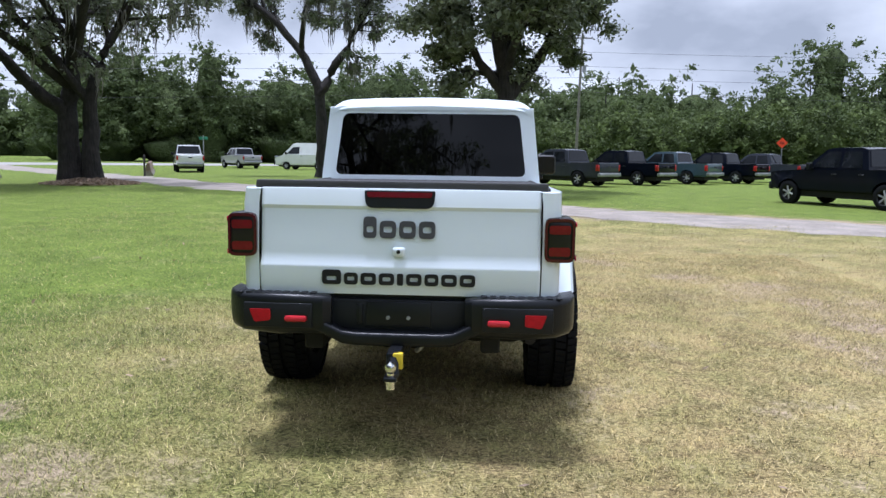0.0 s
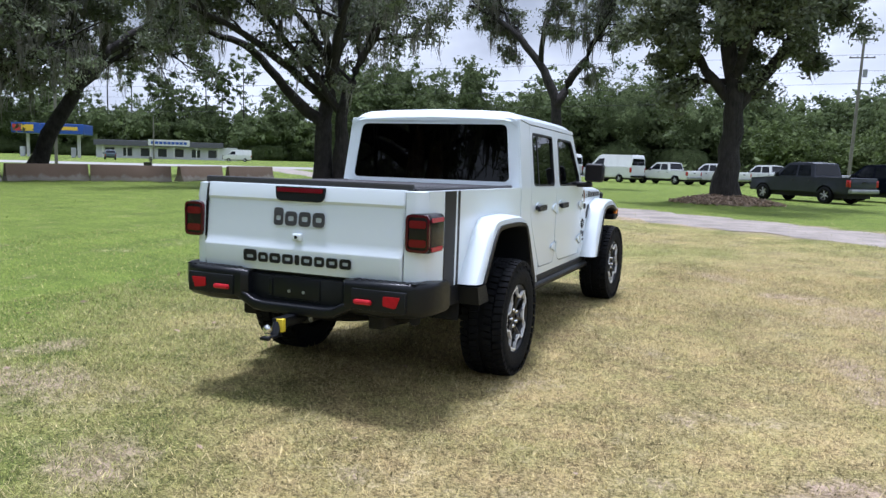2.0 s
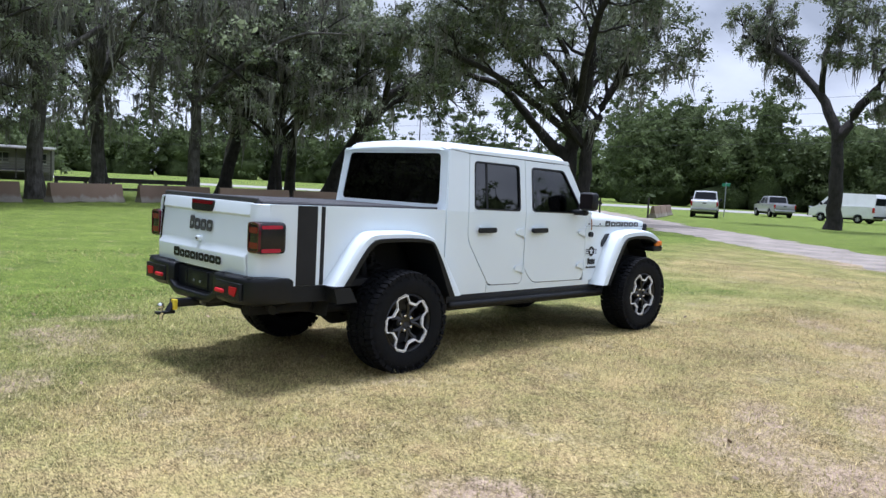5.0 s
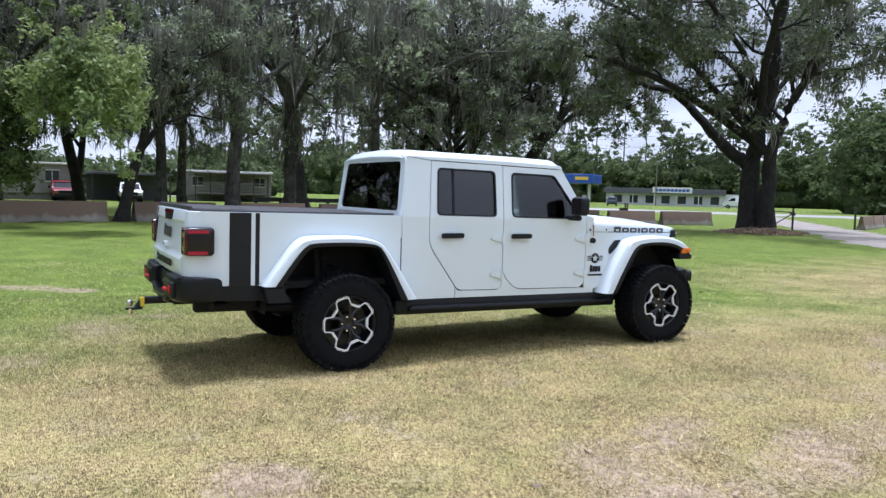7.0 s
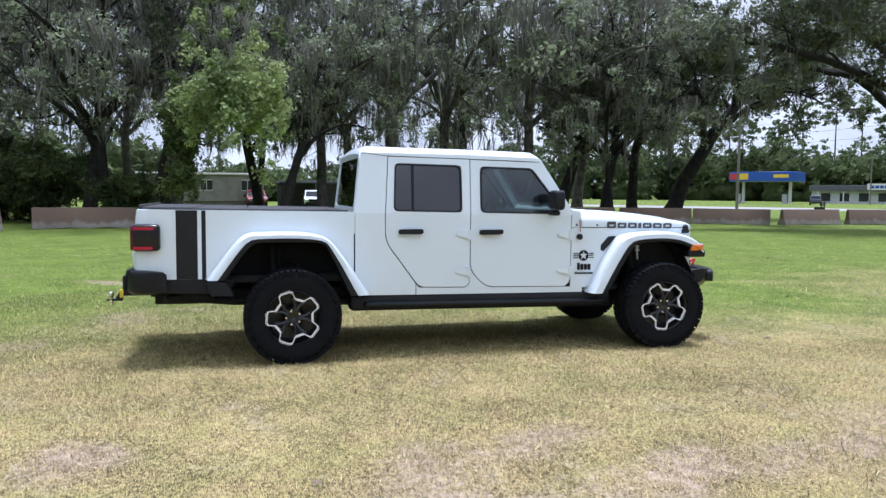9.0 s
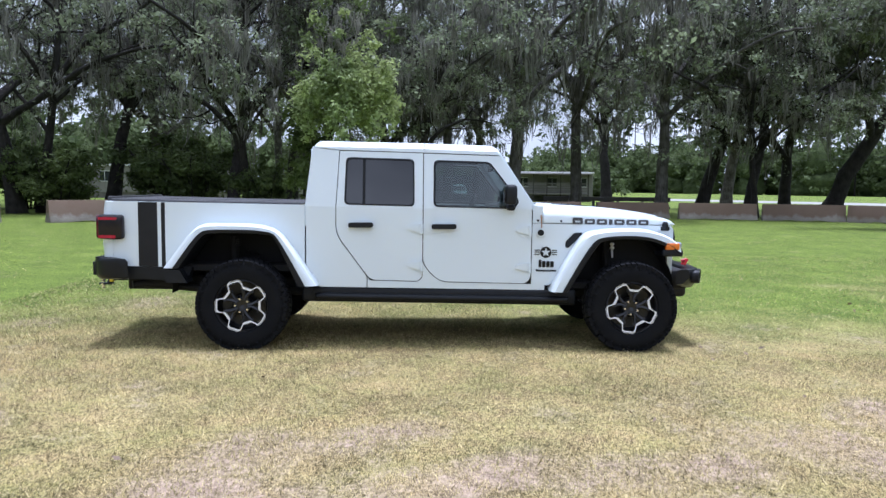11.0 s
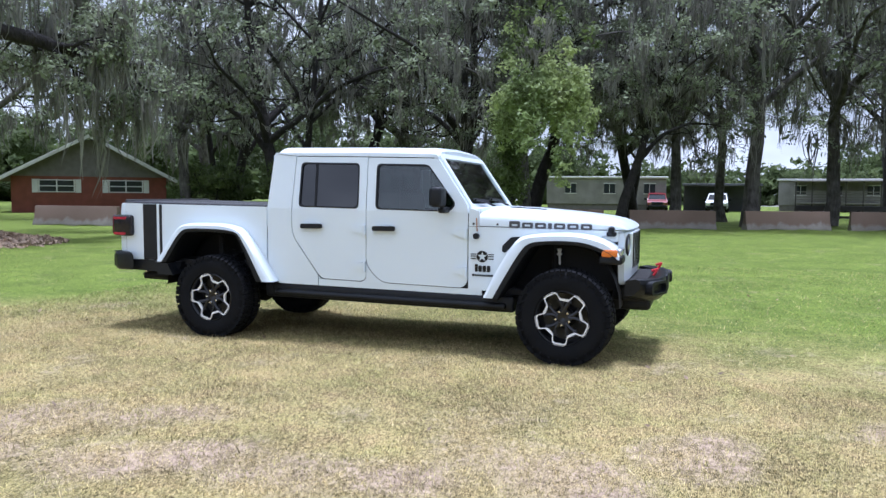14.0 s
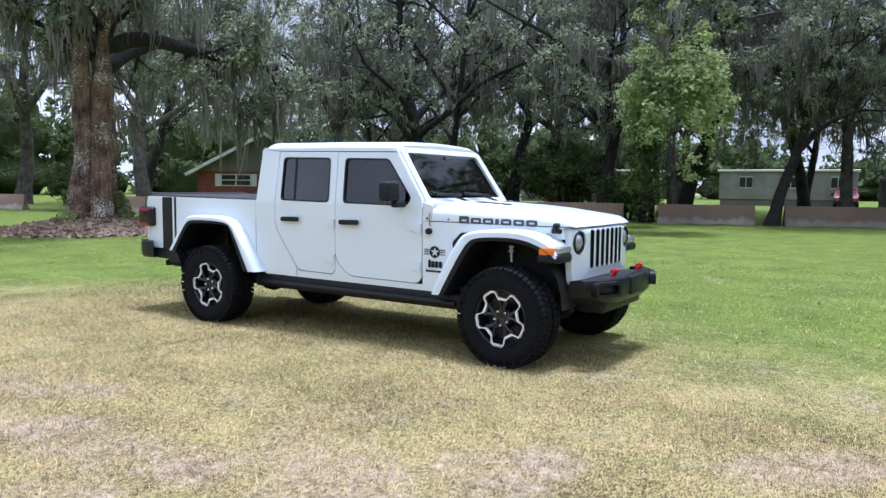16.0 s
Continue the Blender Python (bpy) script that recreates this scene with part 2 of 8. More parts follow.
REDTRIM = mat("dash_red_trim", (0.30, 0.02, 0.02), 0.5, base2=(0.25, 0.015, 0.015), scale=10, fine=100)
GLASS_DARK = glass("privacy_glass", (0.025, 0.027, 0.03), 1.0, 1.8)
GLASS_REAR = glass("rear_privacy_glass", (0.016, 0.018, 0.024), 1.0, 1.38)
GLASS_MID = glass("tinted_glass", (0.50, 0.58, 0.56), 1.0, 1.75)
GLASS_CLEAR = glass("windscreen_glass", (0.62, 0.70, 0.67), 1.0, 1.42)
CONCRETE = stained_concrete()
BARK = mat("oak_bark", (0.17, 0.155, 0.13), 0.95, base2=(0.040, 0.035, 0.030), scale=3.0, fine=16, bump=1.0, relief=8.0, grain=0.18)
# near-black bark for the darkest stems and limbs
BARKDARK = mat("near_black_bark", (0.034, 0.029, 0.025), 0.92, base2=(0.008, 0.007, 0.006), scale=3.0, fine=16, bump=1.0, relief=8.0, grain=0.18)
BARKPALE = lichen_bark()
BARKGREY = mat("grey_oak_bark", (0.14, 0.13, 0.115), 0.95, base2=(0.035, 0.031, 0.027), scale=3.0, fine=16, bump=1.0, relief=8.0, grain=0.18)
LEAF = leaf_mat("oak_leaves", (0.278, 0.318, 0.188), (0.160, 0.190, 0.108), 0.42, 0.45)
# darker copy of the oak leaf: shade of backlit crowns put into its colour
LEAFOAK = leaf_mat("backlit_oak_leaves", (0.185, 0.210, 0.122), (0.100, 0.120, 0.066), 0.38, 0.45)
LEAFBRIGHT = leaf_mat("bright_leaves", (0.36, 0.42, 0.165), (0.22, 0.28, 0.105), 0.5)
LEAFFAR = leaf_mat("far_leaves", (0.135, 0.172, 0.070), (0.085, 0.115, 0.048), 0.45, 0.25, 0.1)
# its dark mottling stands in for shade between leaf clumps
FOLIAGE = mat("shaded_foliage_mass", (0.110, 0.142, 0.056), 0.9, base2=(0.050, 0.068, 0.026), scale=0.8, fine=4.5, bump=1.0, relief=80, spec=0.1)
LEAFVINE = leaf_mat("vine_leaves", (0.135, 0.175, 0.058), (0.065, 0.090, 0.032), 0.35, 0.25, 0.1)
MOSS = leaf_mat("spanish_moss", (0.260, 0.255, 0.215), (0.165, 0.155, 0.125), 0.45, 0.35)
MULCH = mat("mulch", (0.34, 0.255, 0.180), 0.95, base2=(0.18, 0.132, 0.090), scale=5, fine=40, bump=0.8)
TWIGMAT = mat("dry_leaf_litter", (0.41, 0.300, 0.205), 0.9, base2=(0.20, 0.145, 0.10), scale=9, fine=60, vary=0.4, island=True)
ASPHALT = mat("pale_asphalt", (0.33, 0.32, 0.30), 0.9, base2=(0.26, 0.25, 0.24), scale=0.3, fine=8, bump=0.2)
SAND = mat("sandy_track", (0.35, 0.305, 0.26), 0.95, base2=(0.17, 0.15, 0.125), scale=1.1, fine=14, bump=0.5)
WOODPOLE = mat("pole_wood", (0.20, 0.19, 0.16), 0.9, base2=(0.13, 0.12, 0.10), scale=3, fine=40, bump=0.4)
WIRE = mat("wire_black", (0.03, 0.03, 0.035), 0.7)
DARKSTEEL = mat("dark_steel", (0.03, 0.03, 0.03), 0.6, base2=(0.05, 0.04, 0.035), scale=6, fine=60)
GALV = mat("galvanised_steel", (0.35, 0.36, 0.37), 0.5, metal=0.6, base2=(0.25, 0.26, 0.27), scale=4, fine=50)


# ---------------------------------------------------------------- mesh helpers
def thing(name, m, label, category, group="", kind=""):
    e = new(name)
    e.matrix_world = m
    return tagged(e, label, category, group, kind)


def smooth_mesh(me, angle=38):
    for p in me.polygons:
        p.use_smooth = True
    me.set_sharp_from_angle(angle=radians(angle))


def link_mesh(name, me, material, parent=None, label=""):
    me.materials.clear()
    me.materials.append(material)
    ob = new(name, me)
    if parent is not None:
        ob.parent = parent
    return tagged(ob, label)


def part(name, bm, material, parent, label="", smooth=38):
    """Link a bmesh as one mesh object under a thing or a part."""
    bmesh.ops.recalc_face_normals(bm, faces=bm.faces)
    me = bpy.data.meshes.new(name)
    bm.to_mesh(me)
    bm.free()
    if smooth:
        smooth_mesh(me, smooth)
    return link_mesh(name, me, material, parent, label)


def arrays_mesh(name, verts, faces):
    """A mesh from an (n, 3) array and an (m, k) array of corners."""
    verts, faces = np.asarray(verts, np.float32), np.asarray(faces, np.int32)
    me = bpy.data.meshes.new(name)
    me.vertices.add(len(verts))
    me.vertices.foreach_set("co", verts.ravel())
    k = faces.shape[1]
    me.loops.add(faces.size)
    me.loops.foreach_set("vertex_index", faces.ravel())
    me.polygons.add(len(faces))
    me.polygons.foreach_set("loop_start", np.arange(len(faces), dtype=np.int32) * k)
    me.update(calc_edges=True)
    return me


def rbox(bm, x0, x1, y0, y1, z0, z1, r=0.01, seg=2, m=None, deform=None):
    """A box with rounded edges, added to bm."""
    x0, x1, y0, y1, z0, z1 = min(x0, x1), max(x0, x1), min(y0, y1), max(y0, y1), min(z0, z1), max(z0, z1)
    made = bmesh.ops.create_cube(bm, size=1.0)
    vs = made["verts"]
    for v in vs:
        v.co = Vector(((x0 + x1) / 2 + v.co.x * (x1 - x0), (y0 + y1) / 2 + v.co.y * (y1 - y0), (z0 + z1) / 2 + v.co.z * (z1 - z0)))
    r = min(r, 0.48 * min(abs(x1 - x0), abs(y1 - y0), abs(z1 - z0)))
    if r > 0:
        es = list({e for v in vs for e in v.link_edges})
        res = bmesh.ops.bevel(bm, geom=es, offset=r, segments=seg, affect="EDGES", profile=0.5)
        vs = list({v for v in res["verts"]} | {v for f in res["faces"] for v in f.verts} | {v for v in vs if v.is_valid})
    for v in vs:
        if deform:
            v.co = Vector(deform(v.co))
        if m is not None:
            v.co = m @ v.co
    return vs


def tube(bm, pts, r, sides=8, cap=True, r1=None):
    """A round bar along the points."""
    pts = [Vector(p) for p in pts]
    rings = []
    up = Vector((0.13, 0.27, 0.95)).normalized()
    for i, p in enumerate(pts):
        d = (pts[min(i + 1, len(pts) - 1)] - pts[max(i - 1, 0)]).normalized()
        a = d.cross(up)
        a = a.normalized() if a.length > 1e-4 else Vector((1, 0, 0))
        b = d.cross(a).normalized()
        rr = r if r1 is None else r + (r1 - r) * i / max(1, len(pts) - 1)
        rings.append([bm.verts.new(p + (a * math.cos(t) + b * math.sin(t)) * rr) for t in (2 * math.pi * k / sides for k in range(sides))])
    for q0, q1 in zip(rings, rings[1:]):
        for k in range(sides):
            bm.faces.new((q0[k], q0[(k + 1) % sides], q1[(k + 1) % sides], q1[k]))
    if cap:
        bm.faces.new(rings[0])
        bm.faces.new(rings[-1][::-1])


def lathe(bm, profile, sides=32, axis="x", at=(0, 0, 0), closed=False):
    """Turn (offset along the axis, radius) points round an axis."""
    rings = []
    for k in range(sides):
        t = 2 * math.pi * k / sides
        row = []
        for a, r in profile:
            c, s = r * math.cos(t), r * math.sin(t)
            p = {"x": (a, c, s), "y": (c, a, s), "z": (c, s, a)}[axis]
            row.append(bm.verts.new((p[0] + at[0], p[1] + at[1], p[2] + at[2])))
        rings.append(row)
    n = len(profile)
    for k in range(sides):
        q0, q1 = rings[k], rings[(k + 1) % sides]
        for i in range(n if closed else n - 1):
            bm.faces.new((q0[i], q0[(i + 1) % n], q1[(i + 1) % n], q1[i]))
    return rings


def panel(bm, loops, place, depth, bevel=0.0, back=True):
    """A plate with holes: loops of (u, v), placed by place(u, v, w), from w = 0 to w = depth."""
    front, rear, edges = [], [], []
    for lp in loops:
        a = [bm.verts.new(place(u, v, 0.0)) for u, v in lp]
        b = [bm.verts.new(place(u, v, depth)) for u, v in lp]
        k = len(lp)
        for vs in ((a, front), (b, rear)):
            for i in range(k):
                vs[1].append(bm.edges.new((vs[0][i], vs[0][(i + 1) % k])))
        for i in range(k):
            bm.faces.new((a[i], a[(i + 1) % k], b[(i + 1) % k], b[i]))
    bmesh.ops.triangle_fill(bm, edges=front, use_beauty=True, use_dissolve=False)
    if back:
        bmesh.ops.triangle_fill(bm, edges=rear, use_beauty=True, use_dissolve=False)


def rounded(poly, r, seg=4):
    """The polygon with its corners rounded; r one number or one for each corner."""
    out = []
    n = len(poly)
    for i in range(n):
        p, a, b = Vector(poly[i]), Vector(poly[i - 1]), Vector(poly[(i + 1) % n])
        rr = r[i] if isinstance(r, (list, tuple)) else r
        da, db = a - p, b - p
        q = min(rr, 0.45 * da.length, 0.45 * db.length)
        if q < 1e-4:
            out.append((p.x, p.y))
            continue
        pa, pb = p + da.normalized() * q, p + db.normalized() * q
        for k in range(seg + 1):
            t = k / seg
            c = pa * (1 - t) ** 2 + p * 2 * t * (1 - t) + pb * t * t
            out.append((c.x, c.y))
    return out


def resample(path, n, smooth=2):
    """n points evenly along a polyline, after rounding its corners."""
    pts = [Vector(p) for p in path]
    for _ in range(smooth):
        q = [pts[0]]
        for a, b in zip(pts, pts[1:]):
            q += [a * 0.75 + b * 0.25, a * 0.25 + b * 0.75]
        pts = q + [pts[-1]]
    d = [0.0]
    for a, b in zip(pts, pts[1:]):
        d.append(d[-1] + (b - a).length)
    out, j = [], 0
    for k in range(n):
        s = d[-1] * k / (n - 1)
        while j < len(d) - 2 and d[j + 1] < s:
            j += 1
        t = (s - d[j]) / max(1e-9, d[j + 1] - d[j])
        out.append(pts[j].lerp(pts[j + 1], min(1, max(0, t))))
    return out


def skin(bm, rows, closed=False):
    """Faces between rows of points with equal counts."""
    vr = [[bm.verts.new(p) for p in row] for row in rows]
    for a, b in zip(vr, vr[1:]):
        k = len(a)
        for i in range(k if closed else k - 1):
            bm.faces.new((a[i], a[(i + 1) % k], b[(i + 1) % k], b[i]))
    return vr


# ---------------------------------------------------------------- ground
WORN = ((-2.4, -1.2, 0.55, 0.22, 70), (-1.6, -1.75, 0.6, 0.4, 0), (-0.4, -2.4, 0.4, 0.25, 130), (-5.2, -2.2, 0.95, 0.3, 57), (3.05, -1.25, 0.35, 0.3, 0), (3.5, 0.85, 0.75, 0.4, 110), (3.4, 3.8, 0.6, 0.4, 60),
        (4.15, 0.6, 0.5, 0.4, 90), (3.95, 2.6, 0.5, 0.4, 90), (2.85, 4.7, 0.5, 0.35, 20), (1.8, 6.0, 0.5, 0.3, 150), (3.9, 1.9, 0.6, 0.3, 110), (3.7, 3.3, 0.5, 0.3, 105), (3.1, 1.6, 0.4, 0.22, 100), (4.3, 3.0, 0.5, 0.3, 95))


def turf_colour(nt, bright=1.0):
    """Green lawn round a dry, worn oval with sandy patches, by the place in the field; returns colour and bareness sockets."""
    n, l = nt.nodes, nt.links
    co = n.new("ShaderNodeTexCoord")
    sep = n.new("ShaderNodeSeparateXYZ")
    l.new(co.outputs["Object"], sep.inputs[0])

    def math_node(op, a, b=None, c=None):
        q = n.new("ShaderNodeMath")
        q.operation = op
        for i, v in enumerate((a, b, c)):
            if v is None:
                continue
            if isinstance(v, (int, float)):
                q.inputs[i].default_value = v
            else:
                l.new(v, q.inputs[i])
        return q.outputs[0]

    def noise_node(scale, detail=5, rough=0.6):
        q = n.new("ShaderNodeTexNoise")
        q.inputs["Scale"].default_value, q.inputs["Detail"].default_value, q.inputs["Roughness"].default_value = scale, detail, rough
        l.new(co.outputs["Object"], q.inputs["Vector"])
        return q.outputs["Fac"]

    def ramp_node(v, a, b, ca=(0, 0, 0), cb=(1, 1, 1)):
        q = n.new("ShaderNodeValToRGB")
        q.color_ramp.elements[0].position, q.color_ramp.elements[0].color = a, (*ca, 1)
        q.color_ramp.elements[1].position, q.color_ramp.elements[1].color = b, (*cb, 1)
        l.new(v, q.inputs[0])
        return q.outputs[0]

    def mix_node(f, a, b):
        q = n.new("ShaderNodeMix")
        q.data_type = "RGBA"
        l.new(f, q.inputs[0])
        for i, v in ((6, a), (7, b)):
            if isinstance(v, tuple):
                q.inputs[i].default_value = (*v, 1)
            else:
                l.new(v, q.inputs[i])
        return q.outputs[2]

    big, mid, fine = noise_node(0.22, 4), noise_node(1.1, 6), noise_node(9.0, 6, 0.7)
    # the dry part lies on this side of a slanting line and of the track
    u = math_node("SUBTRACT", math_node("SUBTRACT", sep.outputs[0], math_node("MULTIPLY", sep.outputs[1], 0.36)), -2.3)
    v = math_node("SUBTRACT", 16.6, math_node("ADD", sep.outputs[1], math_node("MULTIPLY", sep.outputs[0], 0.55)))
    ahead = math_node("MINIMUM", math_node("ADD", sep.outputs[0], math_node("ADD", 0.9, math_node("MULTIPLY", sep.outputs[1], 0.25))), math_node("SUBTRACT", sep.outputs[1], 9.0))
    u = math_node("MINIMUM", u, math_node("ADD", math_node("MULTIPLY", sep.outputs[0], 0.75), math_node("MULTIPLY_ADD", sep.outputs[1], 0.66, 1.65)))
    u = math_node("MAXIMUM", u, ahead)
    d = math_node("MINIMUM", math_node("MULTIPLY", u, 0.30), math_node("MULTIPLY_ADD", v, 0.10, -0.12))
    d = math_node("ADD", d, math_node("MULTIPLY", math_node("SUBTRACT", big, 0.5), 1.3))
    d = math_node("ADD", d, math_node("MULTIPLY", math_node("SUBTRACT", mid, 0.5), 1.0))
    d = math_node("ADD", math_node("MULTIPLY", d, 0.5), 0.5)
    grit = noise_node(38.0, 4, 0.7)
    fibre = None                    # matted stalks lying three ways
    for turn in (12, 71, 133):
        mp = n.new("ShaderNodeMapping")
        mp.inputs["Rotation"].default_value = (0, 0, radians(turn))
        mp.inputs["Scale"].default_value = (26, 210, 1)
        l.new(co.outputs["Object"], mp.inputs[0])
        q = n.new("ShaderNodeTexNoise")
        q.inputs["Scale"].default_value, q.inputs["Detail"].default_value = 1.0, 2
        l.new(mp.outputs[0], q.inputs["Vector"])
        fibre = q.outputs["Fac"] if fibre is None else math_node("MAXIMUM", fibre, q.outputs["Fac"])
    fibre = math_node("SUBTRACT", fibre, 0.055)
    tufts = ramp_node(math_node("ADD", math_node("MULTIPLY", noise_node(2.6, 5, 0.65), 0.6), math_node("MULTIPLY", fine, 0.4)), 0.40, 0.62, (1, 1, 1), (0.55, 0.55, 0.55))
    dry = math_node("MULTIPLY", ramp_node(d, 0.22, 0.74), tufts)
    mottle = math_node("ADD", math_node("ADD", math_node("MULTIPLY", mid, 0.12), math_node("MULTIPLY", fine, 0.14)), math_node("ADD", math_node("MULTIPLY", grit, 0.24), math_node("MULTIPLY", fibre, 0.50)))
    green = ramp_node(mottle, 0.455, 0.555, (0.038, 0.061, 0.010), (0.210, 0.275, 0.047))
    straw = ramp_node(mottle, 0.455, 0.555, (0.074, 0.056, 0.024), (0.535, 0.415, 0.196))
    col = mix_node(dry, green, straw)
    # worn spots: middle, half length and half width, turn
    worn = None
    for cx, cy, a, b, turn in WORN:
        dx, dy = math_node("SUBTRACT", sep.outputs[0], cx), math_node("SUBTRACT", sep.outputs[1], cy)
        c, sn = math.cos(radians(turn)), math.sin(radians(turn))
        e = math_node("ADD", math_node("MULTIPLY", dx, c / a), math_node("MULTIPLY", dy, sn / a))
        f = math_node("ADD", math_node("MULTIPLY", dx, -sn / b), math_node("MULTIPLY", dy, c / b))
        q = math_node("ADD", math_node("MULTIPLY", e, e), math_node("MULTIPLY", f, f))
        worn = q if worn is None else math_node("MINIMUM", worn, q)
    near = math_node("SUBTRACT", 1.0, math_node("MINIMUM", math_node("MULTIPLY", worn, 0.5), 1.0))
    patchy = math_node("ADD", math_node("MULTIPLY", noise_node(1.3, 7, 0.7), 0.6), math_node("ADD", math_node("MULTIPLY", fine, 0.25), math_node("MULTIPLY", grit, 0.15)))
    lot = math_node("ADD", patchy, math_node("MULTIPLY", near, 0.12))
    bare = math_node("MULTIPLY", ramp_node(lot, 0.535, 0.655), ramp_node(d, 0.25, 0.62, (0.25, 0.25, 0.25)))
    bare = math_node("MAXIMUM", bare, math_node("MULTIPLY", ramp_node(math_node("ADD", patchy, math_node("MULTIPLY", near, 0.22)), 0.60, 0.74), 0.9))
    verge = math_node("SUBTRACT", 1.0, math_node("MULTIPLY", math_node("ABSOLUTE", math_node("ADD", v, 0.9)), 0.30))
    verge = math_node("MULTIPLY", verge, ramp_node(math_node("ADD", math_node("MULTIPLY", sep.outputs[0], 0.08), 0.6), 0.2, 0.5))
    bare = math_node("MAXIMUM", bare, ramp_node(math_node("ADD", patchy, math_node("MULTIPLY", verge, 0.34)), 0.56, 0.72))
    soil = ramp_node(math_node("ADD", math_node("MULTIPLY", fine, 0.4), math_node("ADD", math_node("MULTIPLY", grit, 0.35), math_node("MULTIPLY", fibre, 0.25))), 0.40, 0.60, (0.18, 0.128, 0.086), (0.52, 0.40, 0.285))
    return col, soil, bare, fine, mix_node


def ground_material():
    m = bpy.data.materials.new("mown_turf")
    nt, n, l = nodes_of(m)
    col, soil, bare, fine, mix_node = turf_colour(nt)
    b = n["Principled BSDF"]
    l.new(mix_node(bare, col, soil), b.inputs["Base Color"])
    b.inputs["Roughness"].default_value = 0.95
    b.inputs["Specular IOR Level"].default_value = 0.15
    bp = n.new("ShaderNodeBump")
    bp.inputs["Strength"].default_value, bp.inputs["Distance"].default_value = 0.9, 0.05
    l.new(fine, bp.inputs["Height"])
    l.new(bp.outputs[0], b.inputs["Normal"])
    return m


def blade_material():
    m = bpy.data.materials.new("grass_blades")
    nt, n, l = nodes_of(m)
    col, soil, bare, fine, mix_node = turf_colour(nt)
    b = n["Principled BSDF"]
    g = n.new("ShaderNodeNewGeometry")
    hsv = n.new("ShaderNodeHueSaturation")
    mr = n.new("ShaderNodeMapRange")
    mr.inputs["To Min"].default_value, mr.inputs["To Max"].default_value = 0.42, 2.0
    l.new(g.outputs["Random Per Island"], mr.inputs["Value"])
    l.new(mr.outputs[0], hsv.inputs["Value"])
    odd = n.new("ShaderNodeMath")           # every few blades one is dead straw
    odd.operation = "PINGPONG"
    odd.inputs[1].default_value = 0.07
    l.new(g.outputs["Random Per Island"], odd.inputs[0])
    dead = n.new("ShaderNodeMapRange")
    dead.inputs["From Min"].default_value, dead.inputs["From Max"].default_value = 0.035, 0.07
    l.new(odd.outputs[0], dead.inputs["Value"])
    l.new(mix_node(dead.outputs[0], col, (0.46, 0.38, 0.20)), hsv.inputs["Color"])
    l.new(hsv.outputs[0], b.inputs["Base Color"])
    b.inputs["Roughness"].default_value = 0.7
    b.inputs["Specular IOR Level"].default_value = 0.2
    tl = n.new("ShaderNodeBsdfTranslucent")
    l.new(hsv.outputs[0], tl.inputs["Color"])
    mx = n.new("ShaderNodeMixShader")
    mx.inputs[0].default_value = 0.25
    l.new(b.outputs[0], mx.inputs[1])
    l.new(tl.outputs[0], mx.inputs[2])
    l.new(mx.outputs[0], n["Material Output"].inputs[0])
    return m


TURF = ground_material()
BLADES = blade_material()


def axis_steps(near, far, fine):
    """Coordinates that are close together in the middle and wide apart far out."""
    a = list(np.arange(-near, near + 1e-6, fine))
    s, v = fine, near
    out = []
    while v < far:
        s *= 1.35
        v += s
        out.append(v)
    return [-v for v in out[::-1]] + a + out


def ground_height(x, y):
    """Level field with shallow unevenness and a mound under each of two big oaks."""
    h = 0.012 * noise.noise(Vector((x * 0.45, y * 0.45, 0.0))) + 0.006 * noise.noise(Vector((x * 1.7, y * 1.7, 3.0)))
    for cx, cy, r, top in ((-6.9, -14.6, 3.4, 0.40), (0.5, 27.4, 3.3, 0.42), (-18.0, 28.0, 2.3, 0.22)):
        q = ((x - cx) ** 2 + (y - cy) ** 2) ** 0.5 / r
        if q < 1:
            h += top * (0.5 + 0.5 * math.cos(math.pi * q))
    return h


def build_ground():
    ax = axis_steps(36, 1400, 0.6)
    k = len(ax)
    vs = [(x, y, ground_height(x, y) if abs(x) < 40 and abs(y) < 40 else 0.0) for y in ax for x in ax]
    i = np.arange(k * k).reshape(k, k)
    fs = np.stack([i[:-1, :-1], i[:-1, 1:], i[1:, 1:], i[1:, :-1]], -1).reshape(-1, 4)
    me = arrays_mesh("ground", vs, fs)
    smooth_mesh(me)
    tagged(link_mesh("ground", me, TURF), "mown field, dry straw-coloured and sandy in the middle, green around", "ground", kind="structure")


def ribbon(name, pts, widths, z, material, label, category, wobble=0.25):
    """A strip of track or road over the ground, with uneven edges."""
    rng = random.Random(len(name))
    sway = lambda j, q: wobble * 2.2 * noise.noise(Vector((j * 0.35, q, 0.5)))
    c = resample([(x, y, 0) for x, y in pts], 190)
    left, right, mid = [], [], []
    for j, p in enumerate(c):
        d = (c[min(j + 3, 189)] - c[max(j - 3, 0)]).normalized()
        nrm = Vector((-d.y, d.x, 0))
        w = widths[0] + (widths[1] - widths[0]) * j / 189
        left.append(p + nrm * (w / 2 + sway(j, 0.0) + rng.uniform(-wobble, wobble)))
        right.append(p - nrm * (w / 2 + sway(j, 7.0) + rng.uniform(-wobble, wobble)))
        mid.append(p)
    bm = bmesh.new()
    skin(bm, [[(p.x, p.y, z if row is mid else z - 0.014) for p in row] for row in (left, mid, right)])
    tagged(part(name, bm, material, None), label, category, kind="structure")


